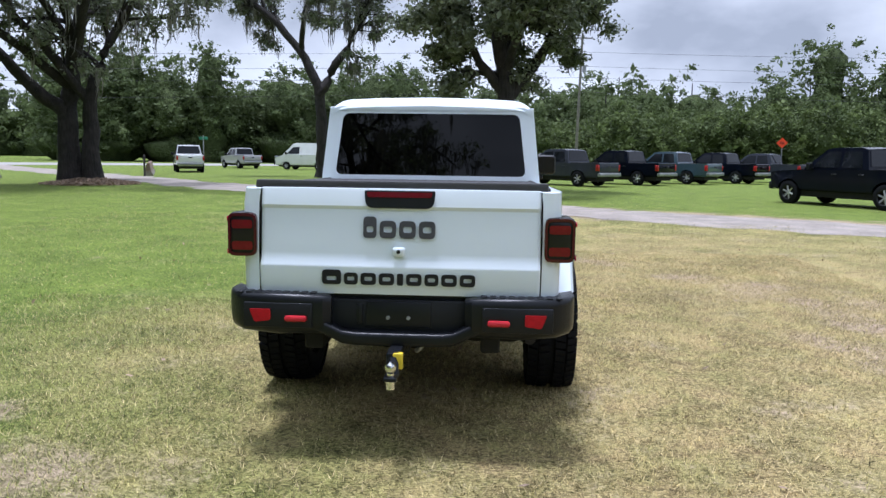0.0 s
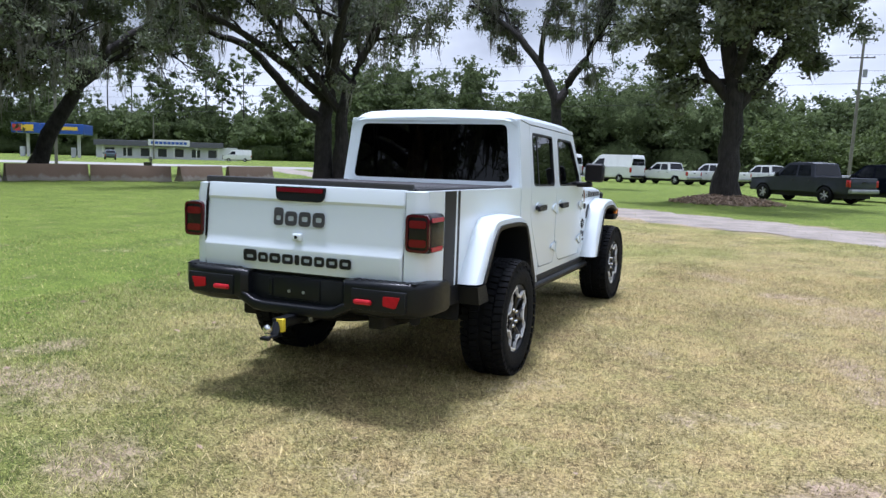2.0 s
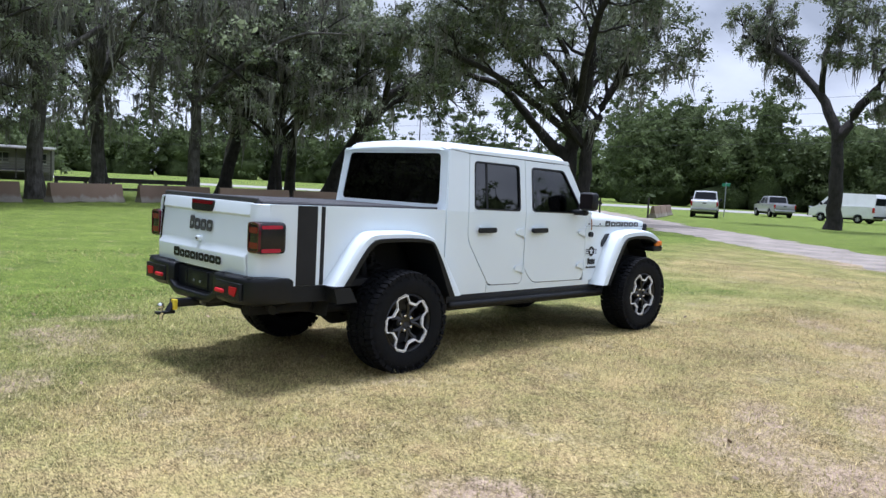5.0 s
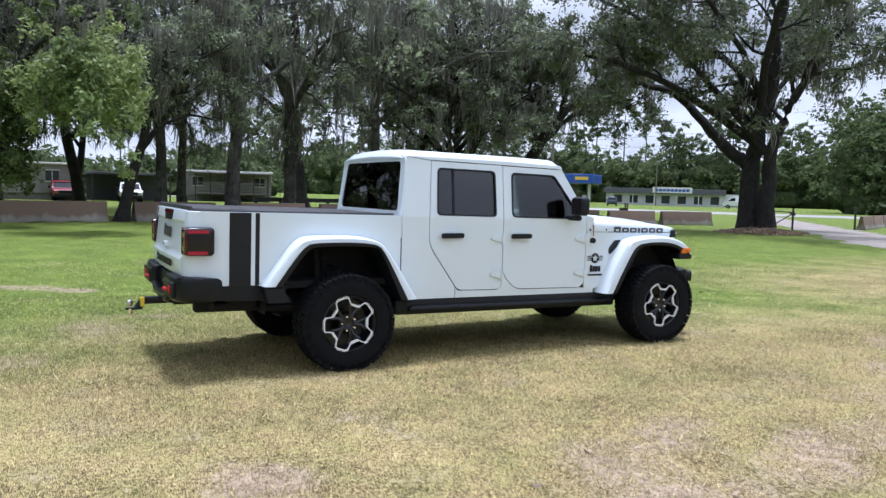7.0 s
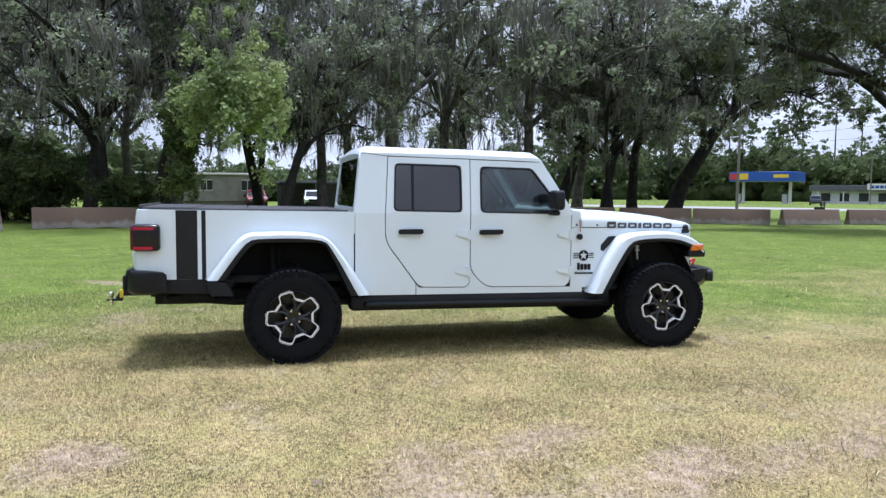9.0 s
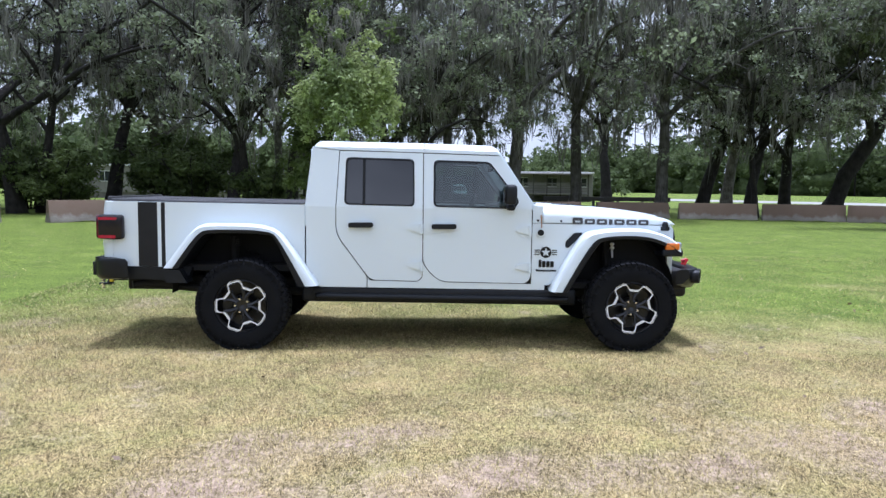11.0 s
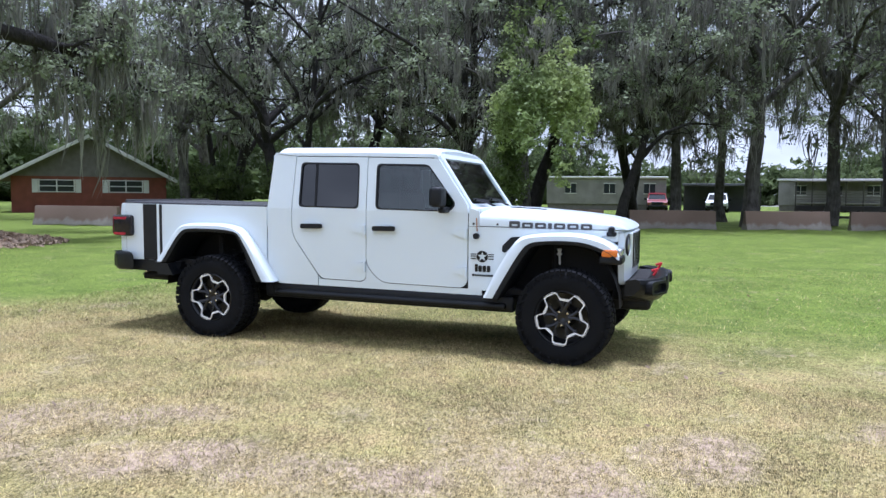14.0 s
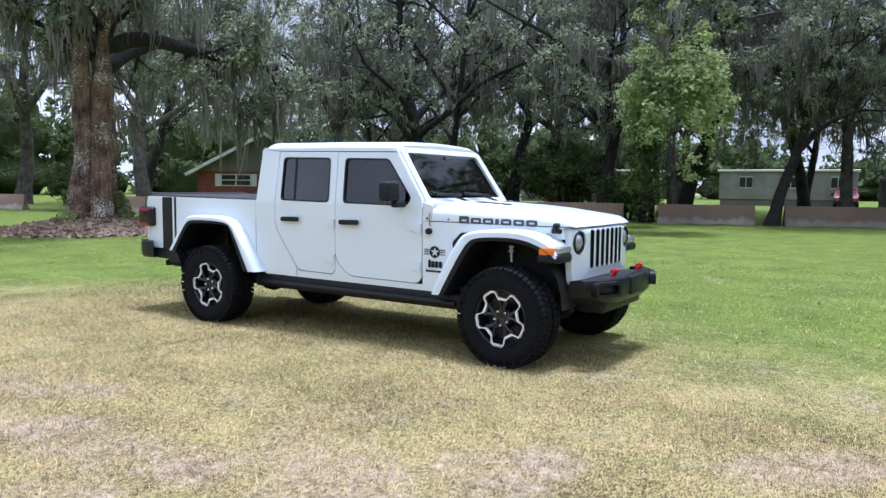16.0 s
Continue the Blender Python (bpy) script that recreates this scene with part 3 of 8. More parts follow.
def grass_blades():
    """Short turf over the part of the field where single blades can be made out."""
    rng = np.random.default_rng(4)
    pts, size = [], []
    for x0, x1, y0, y1, count, s in ((0.9, 4.9, -3.5, 7.2, 230000, 0.72), (-4.2, 0.9, -3.5, 2.5, 130000, 0.95), (-9, 7.0, -3.5, 13, 120000, 1.2), (-16, 9, -14, 22, 35000, 1.7)):
        p = np.column_stack([rng.uniform(x0, x1, count), rng.uniform(y0, y1, count)])
        pts.append(p)
        size.append(np.full(count, s))
    p, s = np.vstack(pts), np.concatenate(size)
    keep = (np.sin(p[:, 0] * 2.1 + np.sin(p[:, 1] * 1.7) * 1.5) + np.sin(p[:, 1] * 2.7 + np.cos(p[:, 0] * 1.3) * 2)) * 0.5 > rng.uniform(-2.6, 0.9, len(p))
    p, s = p[keep], s[keep]
    n = len(p)
    a, tilt = rng.uniform(0, 2 * np.pi, n), rng.uniform(0.75, 1.5, n)
    h, w = rng.uniform(0.018, 0.055, n) * s, rng.uniform(0.0014, 0.0028, n) * s
    zb = np.array([ground_height(x, y) for x, y in p]) + 0.001
    bx, by = np.cos(a), np.sin(a)
    v = np.zeros((n, 3, 3))
    v[:, 0] = np.column_stack([p[:, 0] - by * w, p[:, 1] + bx * w, zb])
    v[:, 1] = np.column_stack([p[:, 0] + by * w, p[:, 1] - bx * w, zb])
    v[:, 2] = np.column_stack([p[:, 0] + bx * h * np.sin(tilt), p[:, 1] + by * h * np.sin(tilt), zb + h * np.cos(tilt) + 0.008])
    me = arrays_mesh("grass", v.reshape(-1, 3), np.arange(n * 3).reshape(-1, 3))
    tagged(link_mesh("grass", me, BLADES), "short mown grass blades, yellowed in the middle of the field", "grass", kind="stuff")


def fallen_leaves():
    """A few curled brown leaves and bits of bark strewn over the turf."""
    rng = np.random.default_rng(12)
    p = np.column_stack([rng.uniform(-5, 7, 230), rng.uniform(-3.5, 10, 230)])
    c = np.column_stack([p, [ground_height(x, y) + 0.022 for x, y in p]])
    v = facing_leaves(rng, c, np.zeros((230, 3)), rng.uniform(0.012, 0.034, 230), 1.6)
    me = arrays_mesh("fallen_leaves", v, np.arange(len(v)).reshape(-1, 4))
    tagged(link_mesh("fallen_leaves", me, TWIGMAT), "fallen brown oak leaves strewn over the grass", "leaves", kind="stuff")


build_ground()
ribbon("sandy_track", [(30, 3), (14, 9.3), (7.5, 12.6), (0.6, 17.3), (-6, 23.0), (-10.5, 27), (-16, 32), (-20.8, 36.8), (-29, 45), (-45, 60), (-52, 69)], (3.4, 3.8), 0.02, SAND, "pale sandy vehicle track across the grass", "track", 0.26)
ribbon("road", [(-230, -95), (-130, 0), (-92, 40), (-58, 72), (-20, 103), (60, 165)], (17, 17), 0.03, ASPHALT, "wide pale grey road beyond the field", "road", 0.02)
grass_blades()


# ---------------------------------------------------------------- the white pickup
PITCH = 0.009       # the body stands slightly nose down on its springs


def side_x(y, z):
    """Half width of the body at a place on its flank."""
    x = 0.786 - 0.012 * max(0.0, (0.95 - z) / 0.4) ** 2
    if z > 1.285:
        x -= (z - 1.285) * 0.105
    if y > 2.5:
        x -= 0.052 * (y - 2.5)
    return x


def flank(s, off=0.0):
    """Places (y, z, depth) on the flank of side s."""
    return lambda y, z, w: Vector((s * (side_x(y, z) + off - w), y, z - PITCH * y))


def lean(bm):
    for v in bm.verts:
        v.co.z -= PITCH * v.co.y


def flare(bm, s, outer, inner, x_in, x_out, lo, hi, n=34):
    """Rows of a wheel arch flare between two shares of the way from its outer to its inner edge."""
    a, b = resample(outer, n), resample(inner, n)
    rows = []
    for share, x in zip(lo, hi):
        rows.append([(s * x, p.x + (q.x - p.x) * share, p.y + (q.y - p.y) * share - PITCH * p.x) for p, q in zip(a, b)])
    skin(bm, rows)


def star_outline(r_out, r_in, lobes=5, turn=0.0):
    pts = []
    for k in range(lobes):
        c = 2 * math.pi * k / lobes + turn
        for da, r in ((-0.40, r_in), (-0.26, r_out * 0.97), (-0.16, r_out), (0.16, r_out), (0.26, r_out * 0.97), (0.40, r_in)):
            pts.append((r * math.cos(c + da), r * math.sin(c + da)))
    return pts


def truck_wheel(parent, s, y, z, xc, steer=0.0, spin=108):
    """Off-road tyre with tread blocks on a black rim with a machined outline."""
    R, W = 0.412, 0.285
    m = Matrix.Translation((s * xc, y, z)) @ Matrix.Rotation(steer, 4, "Z") @ Matrix.Diagonal((s, 1, 1, 1))
    bm = bmesh.new()
    h = W / 2
    prof = [(-h + 0.035, 0.225), (-h + 0.008, 0.245), (-h, 0.285), (-h - 0.004, 0.33), (-h + 0.008, 0.372), (-h + 0.03, R - 0.022), (0, R - 0.020),
            (h - 0.03, R - 0.022), (h - 0.008, 0.372), (h + 0.004, 0.33), (h, 0.285), (h - 0.008, 0.245), (h - 0.035, 0.225)]
    lathe(bm, prof, 56)
    bm.transform(m)
    wheel = part("wheel", bm, RUBBER, parent, "chunky all-terrain tyre on a black alloy rim")
    bm = bmesh.new()
    rng = random.Random(7)
    for k in range(54):      # tread blocks and shoulder lugs
        for row, (xa, xb) in enumerate(((-h - 0.002, -h + 0.055), (-0.078, -0.018), (0.018, 0.078), (h - 0.055, h + 0.002))):
            t0 = 2 * math.pi * (k + (0.5 if row % 2 else 0.0) + rng.uniform(-0.08, 0.08)) / 54
            dt = 2 * math.pi / 54 * 0.38
            skew = 0.25 * dt * (1 if row in (0, 2) else -1)
            lo, hi = R - 0.028, R + 0.002
            vs = []
            for r in (lo, hi):
                for x, a in ((xa, t0 - dt - skew), (xb, t0 - dt + skew), (xb, t0 + dt + skew), (xa, t0 + dt - skew)):
                    rr = r - (0.012 if abs(x) > h - 0.01 else 0.0)
                    vs.append(bm.verts.new((x, rr * math.cos(a), rr * math.sin(a))))
            for f in ((4, 5, 6, 7), (0, 1, 5, 4), (1, 2, 6, 5), (2, 3, 7, 6), (3, 0, 4, 7)):
                bm.faces.new([vs[i] for i in f])
        if k % 2 == 0:       # side lugs
            a0 = 2 * math.pi * k / 54
            for sx in (-1, 1):
                vs = [bm.verts.new((sx * (h + dx), r * math.cos(a), r * math.sin(a))) for dx, r, a in
                      ((0.001, 0.345, a0 - 0.035), (0.001, 0.345, a0 + 0.02), (0.001, 0.392, a0 + 0.035), (0.001, 0.392, a0 - 0.03),
                       (0.008, 0.350, a0 - 0.025), (0.008, 0.350, a0 + 0.012), (-0.002, 0.388, a0 + 0.025), (-0.002, 0.388, a0 - 0.02))]
                for f in ((4, 5, 6, 7), (0, 1, 5, 4), (1, 2, 6, 5), (2, 3, 7, 6), (3, 0, 4, 7)):
                    bm.faces.new([vs[i] for i in f])
    bm.transform(m)
    tagged(part("tread", bm, RUBBER, wheel), "chunky black tread blocks", kind="stuff")

    bm = bmesh.new()         # barrel and dish
    lathe(bm, [(-h + 0.03, 0.228), (h - 0.030, 0.228), (h - 0.020, 0.236), (h - 0.014, 0.228), (h - 0.03, 0.215), (h - 0.09, 0.205), (-0.02, 0.20), (-0.03, 0.02)], 48)
    bm.transform(m)
    part("rim", bm, RIMBLACK, wheel)
    outer, inner = star_outline(0.236, 0.171, 5, radians(spin)), star_outline(0.216, 0.152, 5, radians(spin))
    xf = h - 0.016

    def face(u, v, w):
        r = math.hypot(u, v)
        return Vector((xf - w - 0.10 * max(0, 0.16 - r) * 1.2, u, v))
    bm = bmesh.new()
    panel(bm, [outer, inner], face, 0.02)
    bm.transform(m)
    part("rim_outline", bm, ALLOY, wheel, "machined silver star outline of the rim")
    bm = bmesh.new()         # five spokes and the hub
    for k in range(5):
        a = radians(spin) + 2 * math.pi * (k + 0.5) / 5
        for da in (-0.30, 0.30):
            p = [(0.05, a + da * 0.2), (0.10, a + da * 0.5), (0.15, a + da * 0.9), (0.158, a + da * 1.25)]
            tube(bm, [(xf - 0.02 - 0.12 * max(0, 0.16 - r), r * math.cos(t), r * math.sin(t)) for r, t in p], 0.016, 6)
    lathe(bm, [(xf - 0.045, 0.0), (xf - 0.03, 0.03), (xf - 0.033, 0.075), (xf - 0.05, 0.09), (xf - 0.08, 0.092)], 24)
    bm.transform(m)
    part("spokes", bm, RIMBLACK, wheel)
    for k in range(5):
        a = radians(spin) + 2 * math.pi * k / 5
        bm = bmesh.new()
        lathe(bm, [(xf - 0.06, 0.015), (xf - 0.020, 0.015), (xf - 0.012, 0.009), (xf - 0.012, 0.0)], 8, at=(0, 0.060 * math.cos(a), 0.060 * math.sin(a)))
        bm.transform(m)
        part("wheel_nut", bm, CHROME, wheel)
    return wheel


def word_bars(parent, name, bounds, place, material, gaps, depth=0.004, label="", slot=True):
    """A badge as plain rounded blocks of its size: place maps (u, v, w), gaps are the shares of the width of each block."""
    u0, u1, v0, v1 = bounds
    tot = sum(gaps) + 0.2 * (len(gaps) - 1) * sum(gaps) / len(gaps)
    k = (u1 - u0) / tot
    gap = 0.2 * k * sum(gaps) / len(gaps)
    u = u0
    for i, g in enumerate(gaps):
        w = g * k
        top = v1 + (0.22 * (v1 - v0) if i == 0 else 0.0)
        bm = bmesh.new()
        loops = [rounded([(u, v0), (u + w, v0), (u + w, top), (u, top)], 0.3 * min(w, v1 - v0), 3)]
        if slot and w > 0.7 * (v1 - v0):
            e, zc, hh = 0.24 * w, (v0 + v1) / 2, 0.17 * (v1 - v0)
            loops.append(rounded([(u + e, zc - hh), (u + w - e, zc - hh), (u + w - e, zc + hh), (u + e, zc + hh)], 0.6 * hh, 2))
        panel(bm, loops, place, -depth, back=True)
        part(name, bm, material, parent, label)
        u += w + gap


def white_pickup():
    T = thing("pickup_truck", pose(-0.021, 0, 0, 0, 0, 0.95), "white four-door off-road pickup with black wheel arches, standing on mown grass", "pickup truck")
    Z_BED, Z_SILL, Z_BELT = 1.295, 0.556, 1.285
    rear_out = [(-0.70, 0.715), (-0.60, 0.85), (-0.42, 1.095), (-0.28, 1.115), (0.26, 1.115), (0.41, 0.94), (0.655, 0.575)]
    rear_in = [(-0.56, 0.715), (-0.36, 1.005), (-0.28, 1.04), (0.23, 1.04), (0.29, 1.005), (0.49, 0.575)]
    front_out = [(2.762, 0.555), (2.862, 0.77), (3.03, 1.055), (3.13, 1.118), (3.56, 1.148), (3.79, 1.10), (3.905, 1.03), (3.94, 0.95)]
    front_in = [(2.905, 0.555), (3.155, 0.985), (3.235, 1.045), (3.60, 1.055), (3.79, 0.995), (3.915, 0.93)]

    for s in (-1, 1):
        # bed flank with its arch
        bm = bmesh.new()
        arch = [(p.x, p.y) for p in resample(rear_out, 26)]
        loop = [(-1.165, 0.715)] + arch[:-1] + [(0.532, 0.76), (0.532, Z_BED), (-1.165, Z_BED)]
        panel(bm, [loop], flank(s), 0.05)
        part("bed_side", bm, WHITE, T)
        # rear corner, rounded in plan
        bm = bmesh.new()
        plan = [(0.690, -1.262), (0.738, -1.260), (0.766, -1.245), (0.781, -1.215), (0.786, -1.165)]
        rows = []
        for z in (0.715, 0.80, 0.95, 1.1, 1.22, 1.275, 1.29, Z_BED):
            t = 0.0 if z < 1.27 else (0.006 if z < 1.292 else 0.02)
            bow = 0.022 * (1 - min(1.0, abs(z - 0.9) / 0.42))
            rows.append([(s * (x - t - 0.012 * max(0, (0.95 - z) / 0.4) ** 2), y + t - bow * (0.690 + 0.10 - x) / 0.10, z - PITCH * y) for x, y in plan])
        skin(bm, rows)
        skin(bm, [rows[-1], [(s * 0.690, -1.165, Z_BED + 0.01)] * 5])
        bmesh.ops.remove_doubles(bm, verts=bm.verts, dist=0.0005)
        part("bed_corner", bm, WHITE, T)
        # flares
        bm = bmesh.new()
        flare(bm, s, rear_out, rear_in, 0, 0, (-0.12, 0.0, 0.05, 0.22, 0.62), (0.765, 0.862, 0.898, 0.914, 0.917))
        part("wheel_flare", bm, WHITE, T)
        bm = bmesh.new()
        flare(bm, s, rear_out, rear_in, 0, 0, (0.62, 0.64, 1.0, 1.06, 1.06), (0.917, 0.927, 0.922, 0.90, 0.55))
        part("flare_lip", bm, BLACKPLASTIC, T, "black plastic wheel arch lip")
        bm = bmesh.new()
        flare(bm, s, front_out, front_in, 0, 0, (-0.10, 0.0, 0.05, 0.22, 0.68), (0.66, 0.85, 0.89, 0.911, 0.915))
        part("wheel_flare", bm, WHITE, T)
        bm = bmesh.new()
        flare(bm, s, front_out, front_in, 0, 0, (0.68, 0.70, 1.0, 1.06, 1.06), (0.915, 0.925, 0.92, 0.90, 0.45))
        part("flare_lip", bm, BLACKPLASTIC, T, "black plastic wheel arch lip")
        # wheel well shells
        for y0, zt, ry in ((-0.03, 1.03, 0.63), (3.40, 1.03, 0.53)):
            bm = bmesh.new()
            arc = [(y0 + ry * math.cos(a), 0.48 + (zt - 0.44) * math.sin(a)) for a in (math.pi * k / 14 for k in range(15))]
            skin(bm, [[(s * x, y, z) for y, z in arc] for x in (0.42, 0.775)])
            skin(bm, [[(s * 0.42, y, z) for y, z in arc], [(s * 0.42, y, 0.5) for y, z in arc]])
            part("wheel_well", bm, CHASSIS, T, "dark wheel well liner")
        # black skirt behind the rear wheel
        bm = bmesh.new()
        panel(bm, [[(-1.20, 0.605), (-0.52, 0.588), (-0.475, 0.712), (-1.20, 0.712)]], flank(s, 0.004), 0.12)
        part("rear_skirt", bm, BLACKPLASTIC, T)
        bm = bmesh.new()
        panel(bm, [[(-0.70, 0.708), (-0.665, 0.592), (-0.485, 0.592), (-0.55, 0.708)]], lambda y, z, w, s=s: Vector((s * (0.915 - w), y, z)), 0.2)
        part("flare_end", bm, BLACKPLASTIC, T)
        # cab shell under the door skins, black to put shade into the door gaps
        bm = bmesh.new()
        panel(bm, [[(0.545, Z_SILL + 0.01), (2.64, Z_SILL + 0.01), (2.64, Z_BELT), (0.545, Z_BELT)]], flank(s, -0.014), 0.06)
        part("cab_side", bm, CHASSIS, T, "body shell behind the door skins, blackened for shade in the door gaps")
        skins = (("quarter_panel", rounded([(0.662, Z_SILL), (1.09, Z_SILL), (1.09, 0.657), (0.808, 1.034), (0.808, Z_BELT), (0.545, Z_BELT), (0.545, 0.74)], [0.008, 0.008, 0.02, 0.09, 0.004, 0.004, 0.008], 4)),
                 ("rear_door", rounded([(1.125, 0.627), (1.555, 0.622), (1.594, 0.66), (1.594, Z_BELT), (0.815, Z_BELT), (0.815, 1.04)], [0.05, 0.05, 0.03, 0.004, 0.004, 0.09], 4)),
                 ("front_door", rounded([(1.76, 0.622), (2.545, 0.616), (2.588, 0.67), (2.588, Z_BELT), (1.602, Z_BELT), (1.602, 0.80), (1.65, 0.72)], [0.09, 0.05, 0.03, 0.004, 0.004, 0.06, 0.05], 4)),
                 ("sill_panel", rounded([(1.098, Z_SILL), (2.72, Z_SILL), (2.72, 0.608), (1.757, 0.614), (1.643, 0.716), (1.598, 0.79), (1.598, 0.655), (1.558, 0.614), (1.122, 0.619), (1.098, 0.648)], [0, 0, 0, 0.09, 0.05, 0, 0.02, 0.03, 0.03, 0], 4)))
        for name, loop in skins:
            bm = bmesh.new()
            panel(bm, [loop], flank(s), 0.014)
            if name.endswith("door"):
                # upper frame with the window opening
                if name == "rear_door":
                    o = [(0.815, Z_BELT), (1.594, Z_BELT), (1.594, 1.782), (0.845, 1.787)]
                    hole = rounded([(0.885, 1.305), (1.520, 1.300), (1.515, 1.727), (0.900, 1.732)], 0.045, 4)
                else:
                    o = [(1.602, Z_BELT), (2.588, Z_BELT), (2.580, 1.36), (2.292, 1.772), (1.602, 1.780)]
                    hole = rounded([(1.690, 1.300), (2.425, 1.295), (2.478, 1.365), (2.200, 1.718), (1.690, 1.724)], [0.05, 0.04, 0.04, 0.04, 0.05], 4)
                panel(bm, [o, hole], flank(s), 0.05)
                door = part(name, bm, WHITE, T)
                c = (sum(p[0] for p in hole) / len(hole), sum(p[1] for p in hole) / len(hole))
                inner = [(c[0] + (u - c[0]) * 0.955, c[1] + (v - c[1]) * 0.935) for u, v in hole]
                bm = bmesh.new()
                panel(bm, [hole, inner], flank(s, 0.003), 0.04)
                part("window_seal", bm, BLACKPLASTIC, door)
                bm = bmesh.new()
                panel(bm, [inner], flank(s, -0.012), 0.004)
                pane = part("window_pane", bm, GLASS_DARK if name == "rear_door" else GLASS_MID, door, "dark tinted pane" if name == "rear_door" else "lightly tinted pane")
                pane.visible_shadow = False
                if name == "rear_door":
                    bm = bmesh.new()
                    panel(bm, [[(1.05, 1.315), (1.075, 1.315), (1.075, 1.715), (1.05, 1.715)]], flank(s, -0.008), 0.02)
                    part("window_bar", bm, BLACKPLASTIC, door)
                # handle
                y0 = 0.925 if name == "rear_door" else 1.675
                bm = bmesh.new()
                panel(bm, [rounded([(y0, 1.10), (y0 + 0.225, 1.105), (y0 + 0.225, 1.15), (y0, 1.145)], 0.02, 3)], flank(s, 0.042), 0.022)
                for yy in (y0 + 0.02, y0 + 0.185):
                    panel(bm, [[(yy, 1.112), (yy + 0.02, 1.112), (yy + 0.02, 1.138), (yy, 1.138)]], flank(s, 0.03), 0.032)
                part("door_handle", bm, BLACKPLASTIC, door, "black grab handle")
                bm = bmesh.new()
                panel(bm, [rounded([(y0 + 0.02, 1.145), (y0 + 0.20, 1.148), (y0 + 0.17, 1.168), (y0 + 0.05, 1.166)], 0.01, 2)], flank(s, 0.01), 0.012)
                part("handle_scoop", bm, WHITE, door)
                yh = 1.585 if name == "rear_door" else 2.575
                for zh in (1.105, 0.765):
                    bm = bmesh.new()
                    panel(bm, [rounded([(yh - 0.125, zh - 0.012), (yh - 0.07, zh - 0.026), (yh, zh - 0.045), (yh, zh + 0.035), (yh - 0.09, zh + 0.030), (yh - 0.125, zh + 0.012)], 0.012, 2)], flank(s, 0.014), 0.014)
                    tube(bm, [flank(s, 0.014)(yh, zh - 0.05, 0), flank(s, 0.014)(yh, zh + 0.04, 0)], 0.014, 8)
                    part("hinge", bm, WHITE, door, "white exposed door hinge")
            else:
                part(name, bm, WHITE, T)
        # upper quarter behind the rear door
        bm = bmesh.new()
        panel(bm, [[(0.545, Z_BELT), (0.808, Z_BELT), (0.838, 1.790), (0.60, 1.81)]], flank(s), 0.05)
        part("rear_pillar", bm, WHITE, T)
        # roof rail above the doors
        bm = bmesh.new()
        panel(bm, [[(0.60, 1.815), (0.838, 1.796), (1.598, 1.789), (2.296, 1.780), (2.27, 1.812), (1.6, 1.824), (0.62, 1.822)]], flank(s, 0.004), 0.06)
        part("roof_rail", bm, WHITE, T)
        # front fender flank with cowl
        bm = bmesh.new()
        arch = [(p.x, p.y) for p in resample(front_out, 24)][1:-4]
        loop = [(2.597, 0.61), (2.75, 0.60)] + arch + [(3.92, 1.168), (2.597, 1.168)]
        panel(bm, [loop], flank(s), 0.04)
        part("fender", bm, WHITE, T)
        bm = bmesh.new()
        panel(bm, [[(2.597, 1.172), (2.690, 1.172), (2.690, 1.31), (2.600, 1.335)]], flank(s), 0.06)
        part("cowl_side", bm, WHITE, T)
        bm = bmesh.new()
        panel(bm, [rounded([(2.905, 0.955), (2.930, 0.945), (3.060, 1.070), (3.060, 1.092), (2.985, 1.088), (2.905, 1.005)], 0.015, 2)], flank(s, 0.008), 0.012)
        part("fender_vent", bm, BLACKPLASTIC, T, "black vent behind the front wheel")
        bm = bmesh.new()
        tube(bm, [flank(s, 0.03)(2.672, 1.085, 0), flank(s, 0.0)(2.672, 1.085, 0)], 0.028, 12)
        part("filler_badge" if s < 0 else "antenna_base", bm, BLACKPLASTIC, T)
        if s > 0:
            bm = bmesh.new()
            tube(bm, [flank(s, 0.010)(2.672, 1.245, 0), flank(s, 0.016)(2.676, 1.19, 0), flank(s, 0.014)(2.68, 1.13, 0)], 0.005, 6)
            part("strap", bm, STRAP, T, "thin brown strap")
        for yy in (2.645, 2.86):
            bm = bmesh.new()
            tube(bm, [flank(s, 0.006)(yy, 1.195, 0), flank(s, -0.01)(yy, 1.195, 0)], 0.010, 8)
            part("bolt", bm, BLACKPLASTIC, T)
        # inner wing between the flare and the bonnet
        bm = bmesh.new()
        rbox(bm, s * 0.40, s * 0.70, 3.45, 3.90, 1.07, 1.165, 0.02, 2)
        lean(bm)
        part("inner_wing", bm, WHITE, T)
        # rocker guard
        bm = bmesh.new()
        rbox(bm, s * 0.60, s * 0.765, 0.50, 3.02, 0.415, Z_SILL + 0.006, 0.03, 3)
        rbox(bm, s * 0.70, s * 0.80, 0.62, 2.95, 0.44, 0.50, 0.028, 3)
        lean(bm)
        part("rock_rail", bm, BLACKPLASTIC, T, "black steel rock rail under the doors")
        # stripes on the bed flank
        for y0, y1 in ((-0.945, -0.775), (-0.742, -0.708)):
            bm = bmesh.new()
            panel(bm, [[(y0, 0.716), (y1, 0.716), (y1, 1.292), (y0, 1.292)]], flank(s, 0.003), 0.003)
            part("stripe", bm, DECAL, T, "matt black vinyl stripe")
        # tail light
        bm = bmesh.new()
        rbox(bm, s * 0.695, s * 0.848, -1.286, -1.065, 0.955, 1.175, 0.032, 4)
        lean(bm)
        lamp = part("tail_light", bm, SMOKE, T, "smoked tail light with red surround")
        bm = bmesh.new()
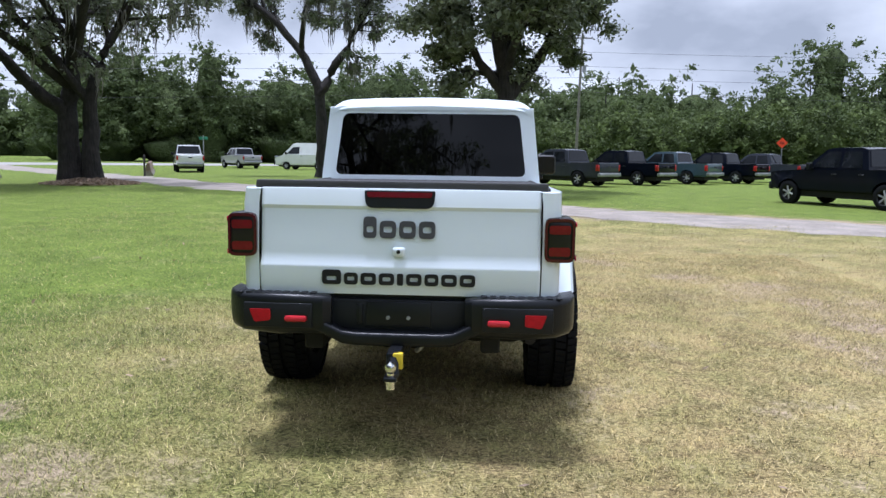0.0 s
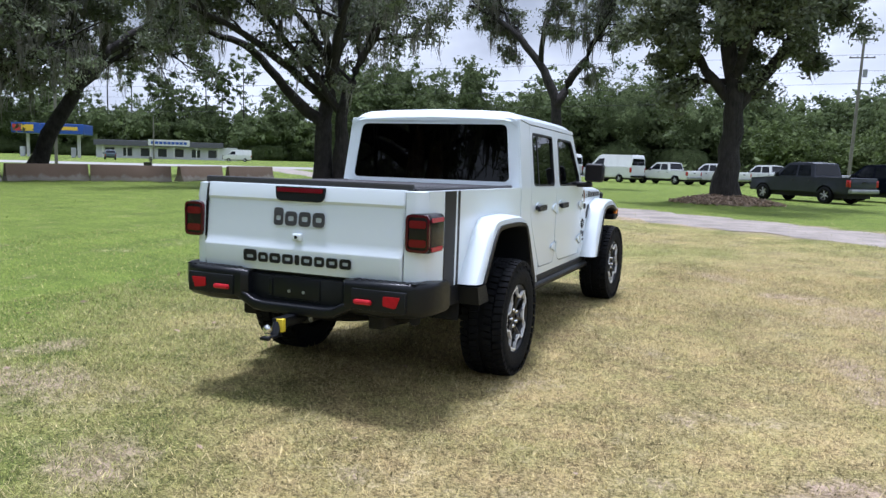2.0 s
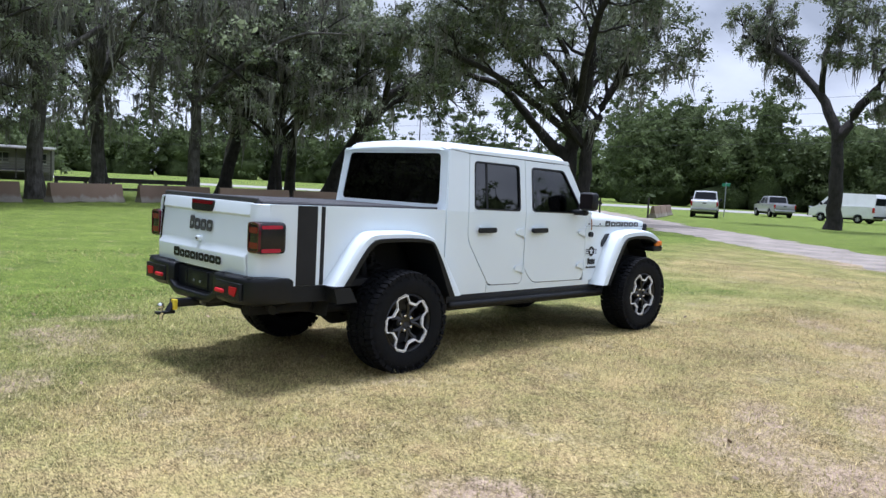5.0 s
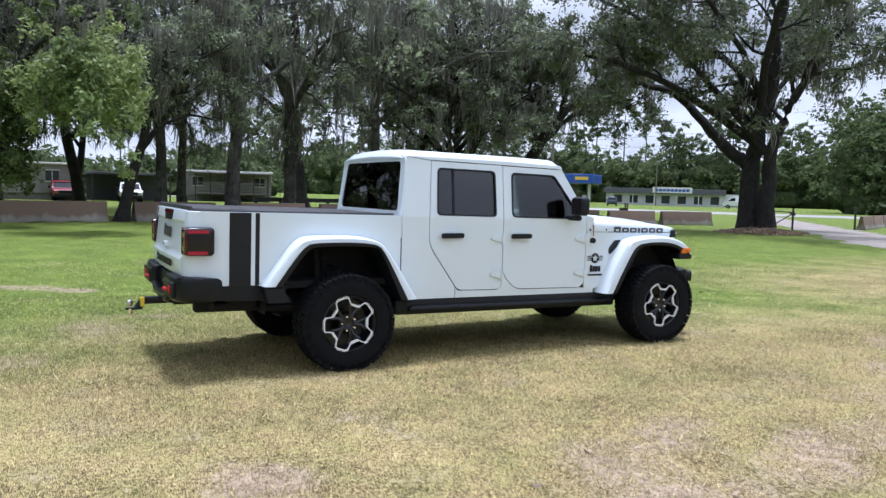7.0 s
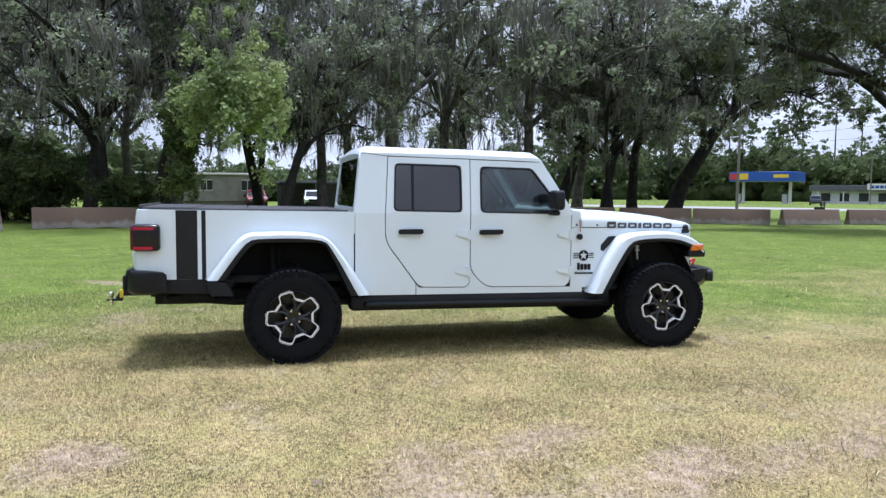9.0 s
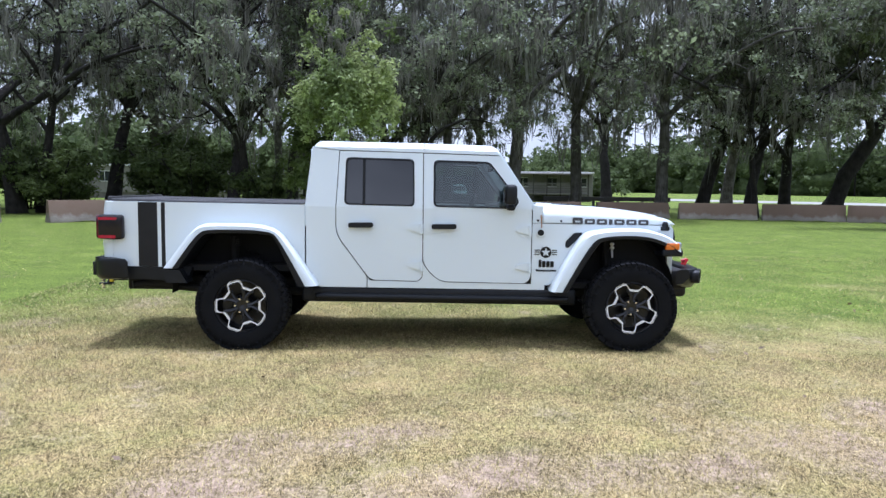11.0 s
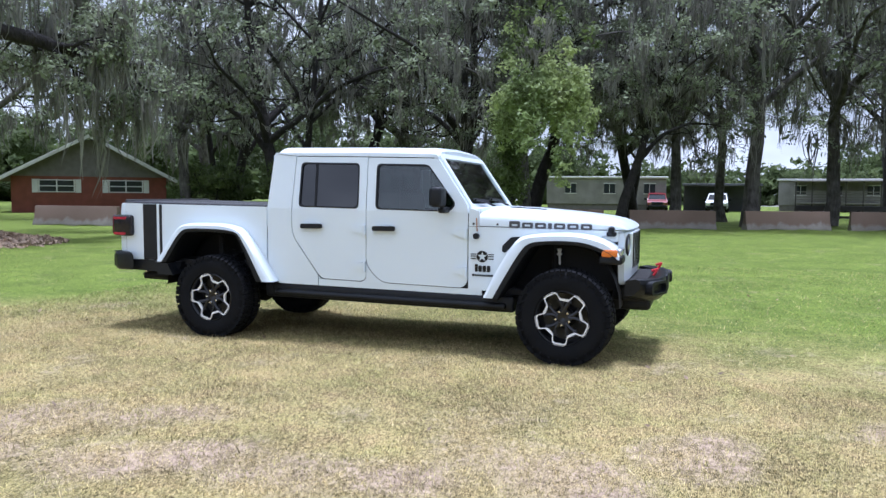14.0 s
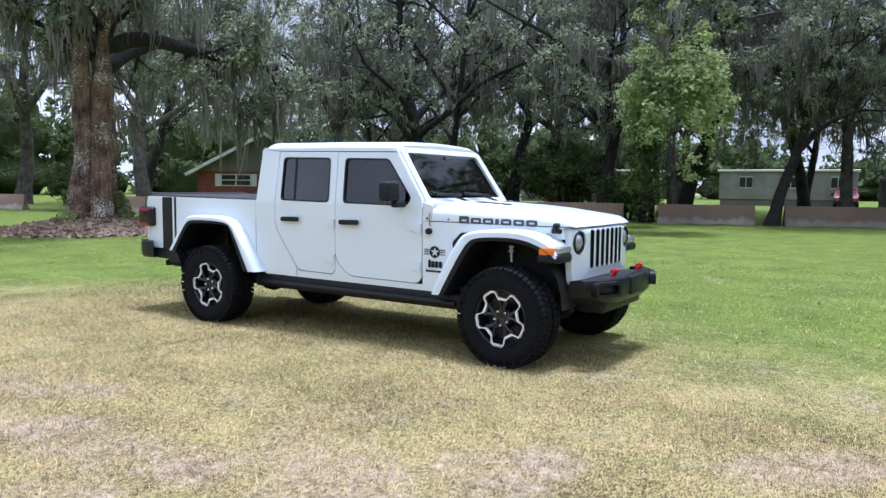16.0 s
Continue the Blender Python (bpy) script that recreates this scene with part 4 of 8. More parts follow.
        rr = lambda a, b, c, d, r: rounded([(a, b), (c, b), (c, d), (a, d)], r, 3)
        panel(bm, [rr(0.699, 0.960, 0.842, 1.170, 0.035), rr(0.713, 0.975, 0.830, 1.155, 0.022)], lambda u, v, w: Vector((s * u, -1.291 + w, v + 0.012)), 0.035)
        part("red_surround", bm, REDRIM, lamp)
        for z0 in (0.99, 1.095):
            bm = bmesh.new()
            panel(bm, [rr(0.720, z0, 0.822, z0 + 0.042, 0.012)], lambda u, v, w: Vector((s * u, -1.290 + w, v + 0.012)), 0.01)
            part("red_lens", bm, REDLENS, lamp)
        for loop in (rr(-1.270, 1.128, -1.110, 1.152, 0.010), rr(-1.270, 0.966, -1.12, 0.992, 0.010)):
            bm = bmesh.new()
            panel(bm, [loop], lambda u, v, w: Vector((s * (0.853 - w), u, v + 0.012)), 0.006)
            part("side_lens", bm, SIDELENS, lamp, "bright red edge of the tail light")
        # mirror
        bm = bmesh.new()
        rbox(bm, s * 0.86, s * 1.045, 2.315, 2.42, 1.315, 1.495, 0.035, 4)
        rbox(bm, s * 0.74, s * 0.93, 2.35, 2.42, 1.262, 1.315, 0.022, 3)
        mir = part("mirror", bm, BLACKPLASTIC, T, "black door mirror")
        bm = bmesh.new()
        panel(bm, [rr(0.88, 1.335, 1.03, 1.478, 0.02)], lambda u, v, w: Vector((s * u, 2.312 + w, v)), 0.003)
        part("mirror_glass", bm, SMOKE, mir)

    # tailgate
    bm = bmesh.new()
    prof = [(-1.232, 1.300), (-1.247, 1.297), (-1.252, 1.285), (-1.262, 1.222), (-1.264, 1.214), (-1.254, 1.196), (-1.256, 1.186), (-1.276, 0.985), (-1.279, 0.955), (-1.301, 0.928), (-1.303, 0.915), (-1.293, 0.82), (-1.284, 0.785), (-1.225, 0.785)]
    xs = (-0.682, -0.676, -0.66, -0.4, 0, 0.4, 0.66, 0.676, 0.682)
    rows = [[(x, y + (0.008 if abs(x) > 0.68 else 0.002 if abs(x) > 0.67 else 0) - 0.006 * (1 - (x / 0.68) ** 2), z - PITCH * y) for y, z in prof] for x in xs]
    vr = skin(bm, rows)
    bm.faces.new(vr[0])
    bm.faces.new(vr[-1])
    tg = part("tailgate", bm, WHITE, T, "white tailgate with pressed crease")
    ty = lambda z: -1.256 - (1.295 - z) * 0.085 if z > 0.96 else -1.304

    def on_gate(u, v, w):
        return Vector((u, ty(v) - 0.005 + w, v - PITCH * -1.28))
    bm = bmesh.new()
    panel(bm, [rounded([(-0.165, 1.205), (0.165, 1.205), (0.172, 1.29), (-0.172, 1.29)], [0.04, 0.04, 0.01, 0.01], 4)], lambda u, v, w: on_gate(u, v, w - 0.008), 0.03)
    hd = part("gate_handle", bm, BLACKPLASTIC, tg, "black tailgate handle under a dark red brake lamp")
    bm = bmesh.new()
    panel(bm, [rounded([(-0.155, 1.258), (0.155, 1.258), (0.160, 1.283), (-0.160, 1.283)], 0.008, 2)], lambda u, v, w: on_gate(u, v, w - 0.014), 0.01)
    part("brake_lamp", bm, REDLENS, hd, "dark red high brake lamp")
    bm = bmesh.new()
    rbox(bm, -0.03, 0.03, -1.312, -1.27, 0.985, 1.03, 0.012, 3)
    camb = part("rear_camera", bm, WHITE, tg, "small white camera housing with a dark lens")
    bm = bmesh.new()
    tube(bm, [(0, -1.316, 1.01), (0, -1.29, 1.01)], 0.010, 10)
    part("camera_lens", bm, BLACKPLASTIC, camb)
    word_bars(tg, "badge_block", (-0.175, 0.175, 1.06, 1.145), lambda u, v, w: on_gate(u, v, w - 0.001), DECALGREY, (0.8, 1, 1, 1), label="dark grey badge block")
    word_bars(tg, "badge_block", (-0.372, 0.372, 0.835, 0.893), lambda u, v, w: on_gate(u, v, w - 0.001), DECAL, (1.25, 0.9, 1, 1, 0.4, 1, 0.9, 1, 1), label="bold black badge block")
    for x in (-0.686, 0.686):
        bm = bmesh.new()
        rbox(bm, x - 0.004, x + 0.004, -1.257, -1.22, 0.74, 1.285, 0)
        lean(bm)
        part("gate_gap", bm, CHASSIS, T)
    bm = bmesh.new()
    rbox(bm, -0.69, 0.69, -1.255, -1.2, 0.70, 0.787, 0.006, 1)
    lean(bm)
    part("gate_sill", bm, BLACKPLASTIC, T)

    # bed floor closing the box, front wall, cover
    bm = bmesh.new()
    rbox(bm, -0.72, 0.72, -1.2, 0.52, 0.68, 0.74, 0.005, 1)
    rbox(bm, -0.72, 0.72, 0.47, 0.525, 0.60, 1.27, 0.01, 1)
    part("bed_floor", bm, CHASSIS, T)
    bm = bmesh.new()
    for k in range(4):
        y0 = -1.215 + k * 0.425
        rbox(bm, -0.706, 0.706, y0, y0 + 0.419, 1.292, 1.318 - 0.004 * k, 0.008, 2)
    rbox(bm, -0.715, 0.715, -1.238, -1.21, 1.292, 1.335, 0.01, 2)
    for s in (-1, 1):
        rbox(bm, s * 0.700, s * 0.728, -1.20, 0.49, 1.290, 1.312, 0.006, 1)
    lean(bm)
    part("tonneau_cover", bm, VINYL, T, "black folding vinyl bed cover")

    # cab back
    bm = bmesh.new()

    def back(u, v, w):
        return Vector((u, 0.535 + (v - 1.3) * 0.115 + w, v - PITCH * 0.5))
    outer = rounded([(-0.772, 1.10), (0.772, 1.10), (0.772, 1.30), (0.722, 1.825), (-0.722, 1.825), (-0.772, 1.30)], [0.01, 0.01, 0.01, 0.085, 0.085, 0.01], 6)
    hole = rounded([(-0.685, 1.335), (0.685, 1.335), (0.632, 1.775), (-0.632, 1.775)], 0.05, 5)
    panel(bm, [outer, hole], back, 0.05)
    part("cab_back", bm, WHITE, T)
    bm = bmesh.new()
    panel(bm, [hole], lambda u, v, w: back(u, v, w + 0.008), 0.004)
    rw = part("rear_window", bm, GLASS_REAR, T, "black privacy glass rear window with a sliding pane")
    rw.visible_shadow = False
    bm = bmesh.new()
    panel(bm, [rounded([(-0.20, 1.40), (0.20, 1.40), (0.20, 1.72), (-0.20, 1.72)], 0.03, 3), rounded([(-0.192, 1.412), (0.192, 1.412), (0.192, 1.713), (-0.192, 1.713)], 0.028, 3)], lambda u, v, w: back(u, v, w + 0.016), 0.006)
    part("slider_frame", bm, DARKSTEEL, rw)

    # roof: crowned slab with rounded edges, and a joint behind the front seats
    for y0, y1 in ((0.585, 1.603), (1.609, 2.285)):
        bm = bmesh.new()
        n = 18
        rows = []
        for j in range(n + 1):
            y = y0 + (y1 - y0) * (j / n) ** 1.6
            endr = 0.068 * max(0.0, 1 - (y - 0.585) / 0.10) ** 2.4 + 0.03 * max(0.0, 1 - (2.285 - y) / 0.08) ** 2
            row = []
            for x in (-0.728, -0.722, -0.708, -0.685, -0.65, -0.60, -0.4, 0, 0.4, 0.60, 0.65, 0.685, 0.708, 0.722, 0.728):
                t = abs(x) / 0.728
                z = 1.898 - 0.028 * t * t - (0.058 * ((t - 0.80) / 0.20) ** 2.4 if t > 0.80 else 0) - endr - 0.012 * max(0, y - 1.6)
                row.append((x, y, z - PITCH * y))
            rows.append(row)
        vr = skin(bm, rows)
        lowrows = [[(p.co.x, p.co.y, 1.80 - PITCH * p.co.y) for p in r] for r in (vr[0], vr[-1])]
        skin(bm, [[v.co.copy() for v in vr[0]], lowrows[0]])
        skin(bm, [[v.co.copy() for v in vr[-1]], lowrows[1]])
        part("roof", bm, WHITE, T)

    # windscreen frame and pane
    def screen(u, v, w):
        y = 2.625 - v * 0.345
        z = 1.325 + v * 0.505
        return Vector((u, y - w * 0.82, z - w * 0.56 - PITCH * y))
    bm = bmesh.new()
    so = rounded([(-0.735, 0.0), (0.735, 0.0), (0.700, 0.985), (-0.700, 0.985)], [0.01, 0.01, 0.06, 0.06], 5)
    si = rounded([(-0.655, 0.085), (0.655, 0.085), (0.625, 0.90), (-0.625, 0.90)], 0.05, 5)
    panel(bm, [so, si], screen, 0.07)
    part("windscreen_frame", bm, WHITE, T)
    bm = bmesh.new()
    panel(bm, [si], lambda u, v, w: screen(u, v, w + 0.012), 0.004)
    ws = part("windscreen", bm, GLASS_CLEAR, T, "raked flat windscreen")
    ws.visible_shadow = False
    for x0 in (-0.50, 0.05):
        bm = bmesh.new()
        tube(bm, [screen(x0 + 0.02, -0.02, -0.03), screen(x0 + 0.30, 0.10, -0.035), screen(x0 + 0.52, 0.135, -0.02)], 0.012, 6)
        tube(bm, [screen(x0 + 0.08, 0.12, -0.012), screen(x0 + 0.56, 0.16, -0.012)], 0.010, 6)
        part("wiper", bm, BLACKPLASTIC, T, "black wiper")

    # bonnet
    def hood_c(y):
        ks = ((2.60, 1.348), (2.68, 1.346), (3.09, 1.333), (3.51, 1.303), (3.76, 1.273), (3.87, 1.252), (3.92, 1.226), (3.95, 1.192), (3.97, 1.165))
        for (a, za), (b, zb) in zip(ks, ks[1:]):
            if y <= b:
                return za + (zb - za) * (y - a) / (b - a)
        return ks[-1][1]
    bm = bmesh.new()
    rows = []
    for j in range(27):
        y = 2.695 + (3.965 - 2.695) * (1 - (1 - j / 26) ** 1.35)
        hw = side_x(y, 1.15) + 0.003
        if y > 3.75:
            hw -= 1.7 * (y - 3.75) ** 2
        row = []
        for t, share in ((-1, 0), (-1, 0.35), (-0.985, 0.55), (-0.95, 0.66), (-0.86, 0.74), (-0.62, 0.80), (-0.52, 0.86), (-0.46, 0.97), (-0.25, 1.0), (0, 1.0),
                         (0.25, 1.0), (0.46, 0.97), (0.52, 0.86), (0.62, 0.80), (0.86, 0.74), (0.95, 0.66), (0.985, 0.55), (1, 0.35), (1, 0)):
            z = 1.176 + (hood_c(y) - 1.176) * share
            if y > 3.75:
                z = min(z, hood_c(y))
            yy = y + (0.0 if j < 24 else 0.02 * (1 - t * t) * (j - 23) / 3)
            row.append((t * hw, yy, z - PITCH * y))
        rows.append(row)
    skin(bm, rows)
    hood = part("bonnet", bm, WHITE, T, "white bonnet with raised centre and side badge")
    for s in (-1, 1):
        bm = bmesh.new()
        panel(bm, [rounded([(s * 0.20, 2.86), (s * 0.33, 2.86), (s * 0.33, 3.20), (s * 0.24, 3.20)], 0.02, 2)], lambda u, v, w: Vector((u, v, hood_c(v) - PITCH * v + 0.004 - w)), 0.006)
        part("bonnet_vent", bm, BLACKPLASTIC, hood)
        word_bars(hood, "badge_block", (2.965, 3.68, 1.168, 1.218), flank(s, 0.006), DECALGREY, (1, 1, 1, 0.35, 1, 1, 1), 0.003, "dark grey badge block")
        bm = bmesh.new()
        rbox(bm, s * 0.660, s * 0.735, 3.800, 3.882, 1.120, 1.162, 0.014, 3)
        rbox(bm, s * 0.675, s * 0.748, 3.815, 3.867, 1.128, 1.206, 0.024, 4)
        lean(bm)
        part("bonnet_latch", bm, BLACKPLASTIC, hood, "black rubber bonnet catch")
    bm = bmesh.new()
    rbox(bm, -0.735, 0.735, 2.585, 2.70, 1.29, 1.335, 0.01, 2)
    lean(bm)
    part("cowl", bm, WHITE, T)
    # flank emblem: dark roundel with a white star and side bars
    for s in (-1, 1):
        bm = bmesh.new()
        c = (2.725, 0.905)
        circ = [(c[0] + 0.052 * math.cos(a), c[1] + 0.052 * math.sin(a)) for a in (2 * math.pi * k / 24 for k in range(24))]
        st = []
        for k in range(10):
            r = 0.047 if k % 2 == 0 else 0.019
            a = math.pi / 2 + math.pi * k / 5
            st.append((c[0] + r * math.cos(a), c[1] + r * math.sin(a)))
        panel(bm, [circ, st], flank(s, 0.003), 0.003)
        for y0, y1 in ((c[0] - 0.105, c[0] - 0.056), (c[0] + 0.056, c[0] + 0.105)):
            for z0 in (c[1] - 0.024, c[1] - 0.002, c[1] + 0.016):
                panel(bm, [[(y0, z0), (y1, z0), (y1, z0 + 0.008), (y0, z0 + 0.008)]], flank(s, 0.003), 0.003)
        part("roundel", bm, DECAL, T, "dark star roundel decal")
        word_bars(T, "badge_block", (2.66, 2.80, 0.768, 0.825), flank(s, 0.003), DECAL, (0.8, 1, 1, 1), 0.003)
        word_bars(T, "badge_block", (2.635, 2.825, 0.728, 0.745), flank(s, 0.003), DECAL, (1, 1, 1, 1, 0.5, 1, 1, 1, 1), 0.003, slot=False)

    # grille with seven slots and two round lamps
    bm = bmesh.new()

    def gface(u, v, w):
        return Vector((u, 4.0 - 0.06 * abs(u / 0.66) ** 3 - (0.05 if v > 1.14 else 0) * (v - 1.14) / 0.04 - w, v - PITCH * 4))
    loops = [rounded([(-0.625, 0.70), (0.625, 0.70), (0.655, 0.98), (0.645, 1.175), (-0.645, 1.175), (-0.655, 0.98)], [0.06, 0.06, 0.08, 0.05, 0.05, 0.08], 5)]
    for k in range(7):
        x = (k - 3) * 0.110
        loops.append(rounded([(x - 0.031, 0.825), (x + 0.031, 0.825), (x + 0.034, 1.145), (x - 0.034, 1.145)], 0.02, 3))
    for s in (-1, 1):
        loops.append([(s * 0.530 + 0.098 * math.cos(a), 1.045 + 0.098 * math.sin(a)) for a in (2 * math.pi * k / 28 for k in range(28))])
    panel(bm, loops, gface, 0.05)
    g = part("grille", bm, WHITE, T, "white seven-slot grille")
    bm = bmesh.new()
    panel(bm, [[(-0.40, 0.82), (0.40, 0.82), (0.40, 1.15), (-0.40, 1.15)]], lambda u, v, w: Vector((u, 3.93 - w, v - 0.036)), 0.02)
    part("grille_mesh", bm, BLACKPLASTIC, g)
    for k in range(7):
        x = (k - 3) * 0.110
        bm = bmesh.new()
        panel(bm, [rounded([(x - 0.031, 0.825), (x + 0.031, 0.825), (x + 0.034, 1.145), (x - 0.034, 1.145)], 0.02, 3), rounded([(x - 0.023, 0.835), (x + 0.023, 0.835), (x + 0.026, 1.135), (x - 0.026, 1.135)], 0.016, 3)],
              lambda u, v, w: gface(u, v, w - 0.003), 0.03)
        part("slot_trim", bm, SATIN, g)
    for s in (-1, 1):
        bm = bmesh.new()
        lathe(bm, [(-0.07, 0.098), (0.0, 0.098), (0.008, 0.092), (0.0, 0.085), (-0.03, 0.08)], 28, "y", (s * 0.530, 3.962, 1.045 - 0.036))
        hl = part("headlight", bm, BLACKPLASTIC, T, "round headlight with black bezel")
        bm = bmesh.new()
        lathe(bm, [(-0.02, 0.082), (0.015, 0.06), (0.028, 0.03), (0.03, 0.0)], 28, "y", (s * 0.530, 3.950, 1.045 - 0.036))
        part("lens", bm, LAMPGLASS, hl)
        # lamp at the front of the flare
        bm = bmesh.new()
        rbox(bm, s * 0.645, s * 0.910, 3.765, 3.955, 0.862, 0.932, 0.02, 3)
        part("flare_nose", bm, BLACKPLASTIC, T)
        bm = bmesh.new()
        rbox(bm, s * 0.885, s * 0.924, 3.785, 3.915, 0.924, 0.986, 0.012, 2)
        part("side_marker", bm, AMBER, T, "amber side marker")
        bm = bmesh.new()
        rbox(bm, s * 0.655, s * 0.888, 3.885, 3.948, 0.930, 0.992, 0.016, 3)
        part("running_light", bm, LAMPGLASS, T, "clear running light at the flare's nose")

    # front bumper
    bm = bmesh.new()
    plan = [(0.0, 4.27), (0.30, 4.27), (0.52, 4.235), (0.66, 4.15), (0.715, 4.085)]
    full = [(-x, y) for x, y in plan[:0:-1]] + plan
    prof = [(-0.125, 0.735), (-0.115, 0.752), (-0.035, 0.765), (-0.01, 0.758), (0.0, 0.74), (0.0, 0.615), (-0.012, 0.595), (-0.06, 0.55), (-0.125, 0.545)]
    rows = []
    for x, y in full:
        lift = 0.075 * max(0, abs(x) - 0.45) / 0.265
        rows.append([(x, y + d, z + (lift if z < 0.7 else 0) - PITCH * 4) for d, z in prof])
    vr = skin(bm, rows, False)
    bm.faces.new(vr[0])
    bm.faces.new(vr[-1])
    fb = part("front_bumper", bm, SATIN, T, "black steel front bumper")
    for s in (-1, 1):
        bm = bmesh.new()
        fb_m = Matrix.Translation((s * 0.54, 4.175, 0.650)) @ Matrix.Rotation(-s * 0.42, 4, "Z")
        panel(bm, [rounded([(-0.14, -0.06), (0.14, -0.06), (0.14, 0.06), (-0.14, 0.06)], 0.045, 4), rounded([(-0.11, -0.038), (0.11, -0.038), (0.11, 0.038), (-0.11, 0.038)], 0.032, 4)], lambda u, v, w: fb_m @ Vector((u, 0.075 - w, v)), 0.09)
        pod = part("lamp_pod", bm, BLACKPLASTIC, fb)
        bm = bmesh.new()
        lathe(bm, [(-0.01, 0.034), (0.004, 0.032), (0.008, 0.0)], 20, "y")
        bm.transform(fb_m @ Matrix.Translation((-s * 0.06, 0.02, 0)))
        part("fog_lamp", bm, LAMPGLASS, pod)
        bm = bmesh.new()
        hx = s * 0.31
        tube(bm, [(hx - 0.035, 4.17, 0.73), (hx - 0.03, 4.20, 0.785), (hx + 0.03, 4.20, 0.785), (hx + 0.035, 4.17, 0.73)], 0.012, 8)
        tube(bm, [(hx, 4.20, 0.785), (hx, 4.15, 0.77)], 0.012, 8)
        part("tow_hook", bm, REDHOOK, fb, "red tow hook")
    # dark box added to close the see-through gap between bumper and grille
    bm = bmesh.new()
    rbox(bm, -0.56, 0.56, 3.84, 4.13, 0.52, 0.705, 0.03, 2)
    part("bumper_filler", bm, CHASSIS, fb)
    bm = bmesh.new()
    rbox(bm, -0.46, 0.46, 3.86, 4.16, 0.43, 0.56, 0.04, 3)
    part("air_dam", bm, BLACKPLASTIC, fb)
    bm = bmesh.new()
    rbox(bm, -0.17, 0.17, 4.25, 4.285, 0.57, 0.72, 0.01, 2)
    part("plate_bracket", bm, BLACKPLASTIC, fb)

    # rear bumper: two wings and a lower middle
    bm = bmesh.new()
    for s in (-1, 1):
        sec = []
        for x, y0, y1, zb, zt in ((0.325, -1.375, -1.19, 0.60, 0.775), (0.36, -1.405, -1.19, 0.585, 0.785), (0.60, -1.41, -1.19, 0.58, 0.79), (0.76, -1.385, -1.19, 0.59, 0.79), (0.83, -1.325, -1.14, 0.60, 0.79), (0.858, -1.26, -1.08, 0.61, 0.785), (0.862, -1.15, -1.06, 0.62, 0.77)):
            sec.append([(s * x, y, z + 0.012) for y, z in rounded([(y0, zb), (y1, zb), (y1, zt), (y0, zt)], [0.075, 0.02, 0.02, 0.035], 4)])
        vr = skin(bm, sec, True)
        bm.faces.new(vr[0])
        bm.faces.new(vr[-1])
    sec = []
    for x, z in ((-0.40, 0.66), (-0.33, 0.625), (-0.27, 0.595), (-0.20, 0.588), (0.20, 0.588), (0.27, 0.595), (0.33, 0.625), (0.40, 0.66)):
        sec.append([(x, -1.40 + a, z + b) for a, b in rounded([(0, -0.035), (0.20, -0.035), (0.20, 0.03), (0, 0.03)], 0.02, 3)])
    vr = skin(bm, sec, True)
    rb = part("rear_bumper", bm, SATIN, T, "black steel rear bumper with step pads")
    rb.location.y = 0.045
    bm = bmesh.new()
    rbox(bm, -0.36, 0.36, -1.335, -1.30, 0.60, 0.775, 0.02, 2)
    pl = part("plate_recess", bm, BLACKPLASTIC, rb)
    bm = bmesh.new()
    rbox(bm, -0.16, 0.16, -1.345, -1.33, 0.635, 0.765, 0.012, 2)
    rbox(bm, -0.205, -0.175, -1.343, -1.33, 0.65, 0.75, 0.014, 2)
    part("plate_mount", bm, SATIN, pl, "empty black number plate mount")
    for x in (-0.05, 0.05):
        bm = bmesh.new()
        tube(bm, [(x, -1.352, 0.685), (x, -1.34, 0.685)], 0.010, 8)
        part("bolt", bm, GALV, pl)
    for s in (-1, 1):
        for k in range(9):
            x = s * (0.40 + 0.045 * k)
            bm = bmesh.new()
            rbox(bm, x, x + s * 0.03, -1.375, -1.22, 0.797, 0.8045, 0.002, 1)
            part("step_rib", bm, BLACKPLASTIC, rb, "raised rib of the step pad")
        bm = bmesh.new()
        rbox(bm, s * 0.410, s * 0.745, -1.4145, -1.39, 0.638, 0.757, 0.004, 2)
        part("lamp_bezel", bm, BLACKPLASTIC, rb)
        bm = bmesh.new()
        panel(bm, [rounded([(0.612, 0.674), (0.690, 0.664), (0.715, 0.728), (0.612, 0.728)], 0.008, 2)], lambda u, v, w: Vector((s * u, -1.421 + w, v)), 0.015)
        part("reflector", bm, REFLECTOR, rb, "red reflector")
        bm = bmesh.new()
        tube(bm, [(s * 0.44, -1.36, 0.675), (s * 0.445, -1.425, 0.685), (s * 0.53, -1.425, 0.685), (s * 0.535, -1.36, 0.675)], 0.015, 8)
        part("tow_hook", bm, REDHOOK, rb, "red tow hook")
    # ball hitch
    bm = bmesh.new()
    rbox(bm, -0.032, 0.032, -1.50, -1.0, 0.50, 0.56, 0.008, 2)
    rbox(bm, -0.045, 0.045, -1.24, -1.0, 0.485, 0.575, 0.01, 2)
    rbox(bm, -0.03, 0.03, -1.615, -1.48, 0.455, 0.475, 0.006, 2)
    tube(bm, [(0, -1.48, 0.53), (0, -1.52, 0.465)], 0.03, 8)
    hitch = part("hitch", bm, SATIN, T, "steel ball hitch in the receiver")
    bm = bmesh.new()
    lathe(bm, [(-0.055, 0.0), (-0.055, 0.02), (-0.02, 0.02), (-0.018, 0.032), (-0.002, 0.032), (0.0, 0.016), (0.02, 0.016), (0.03, 0.024), (0.045, 0.027), (0.06, 0.022), (0.072, 0.0)], 18, "z", (0, -1.58, 0.47))
    part("ball", bm, CHROME, hitch, "worn chrome hitch ball")
    bm = bmesh.new()
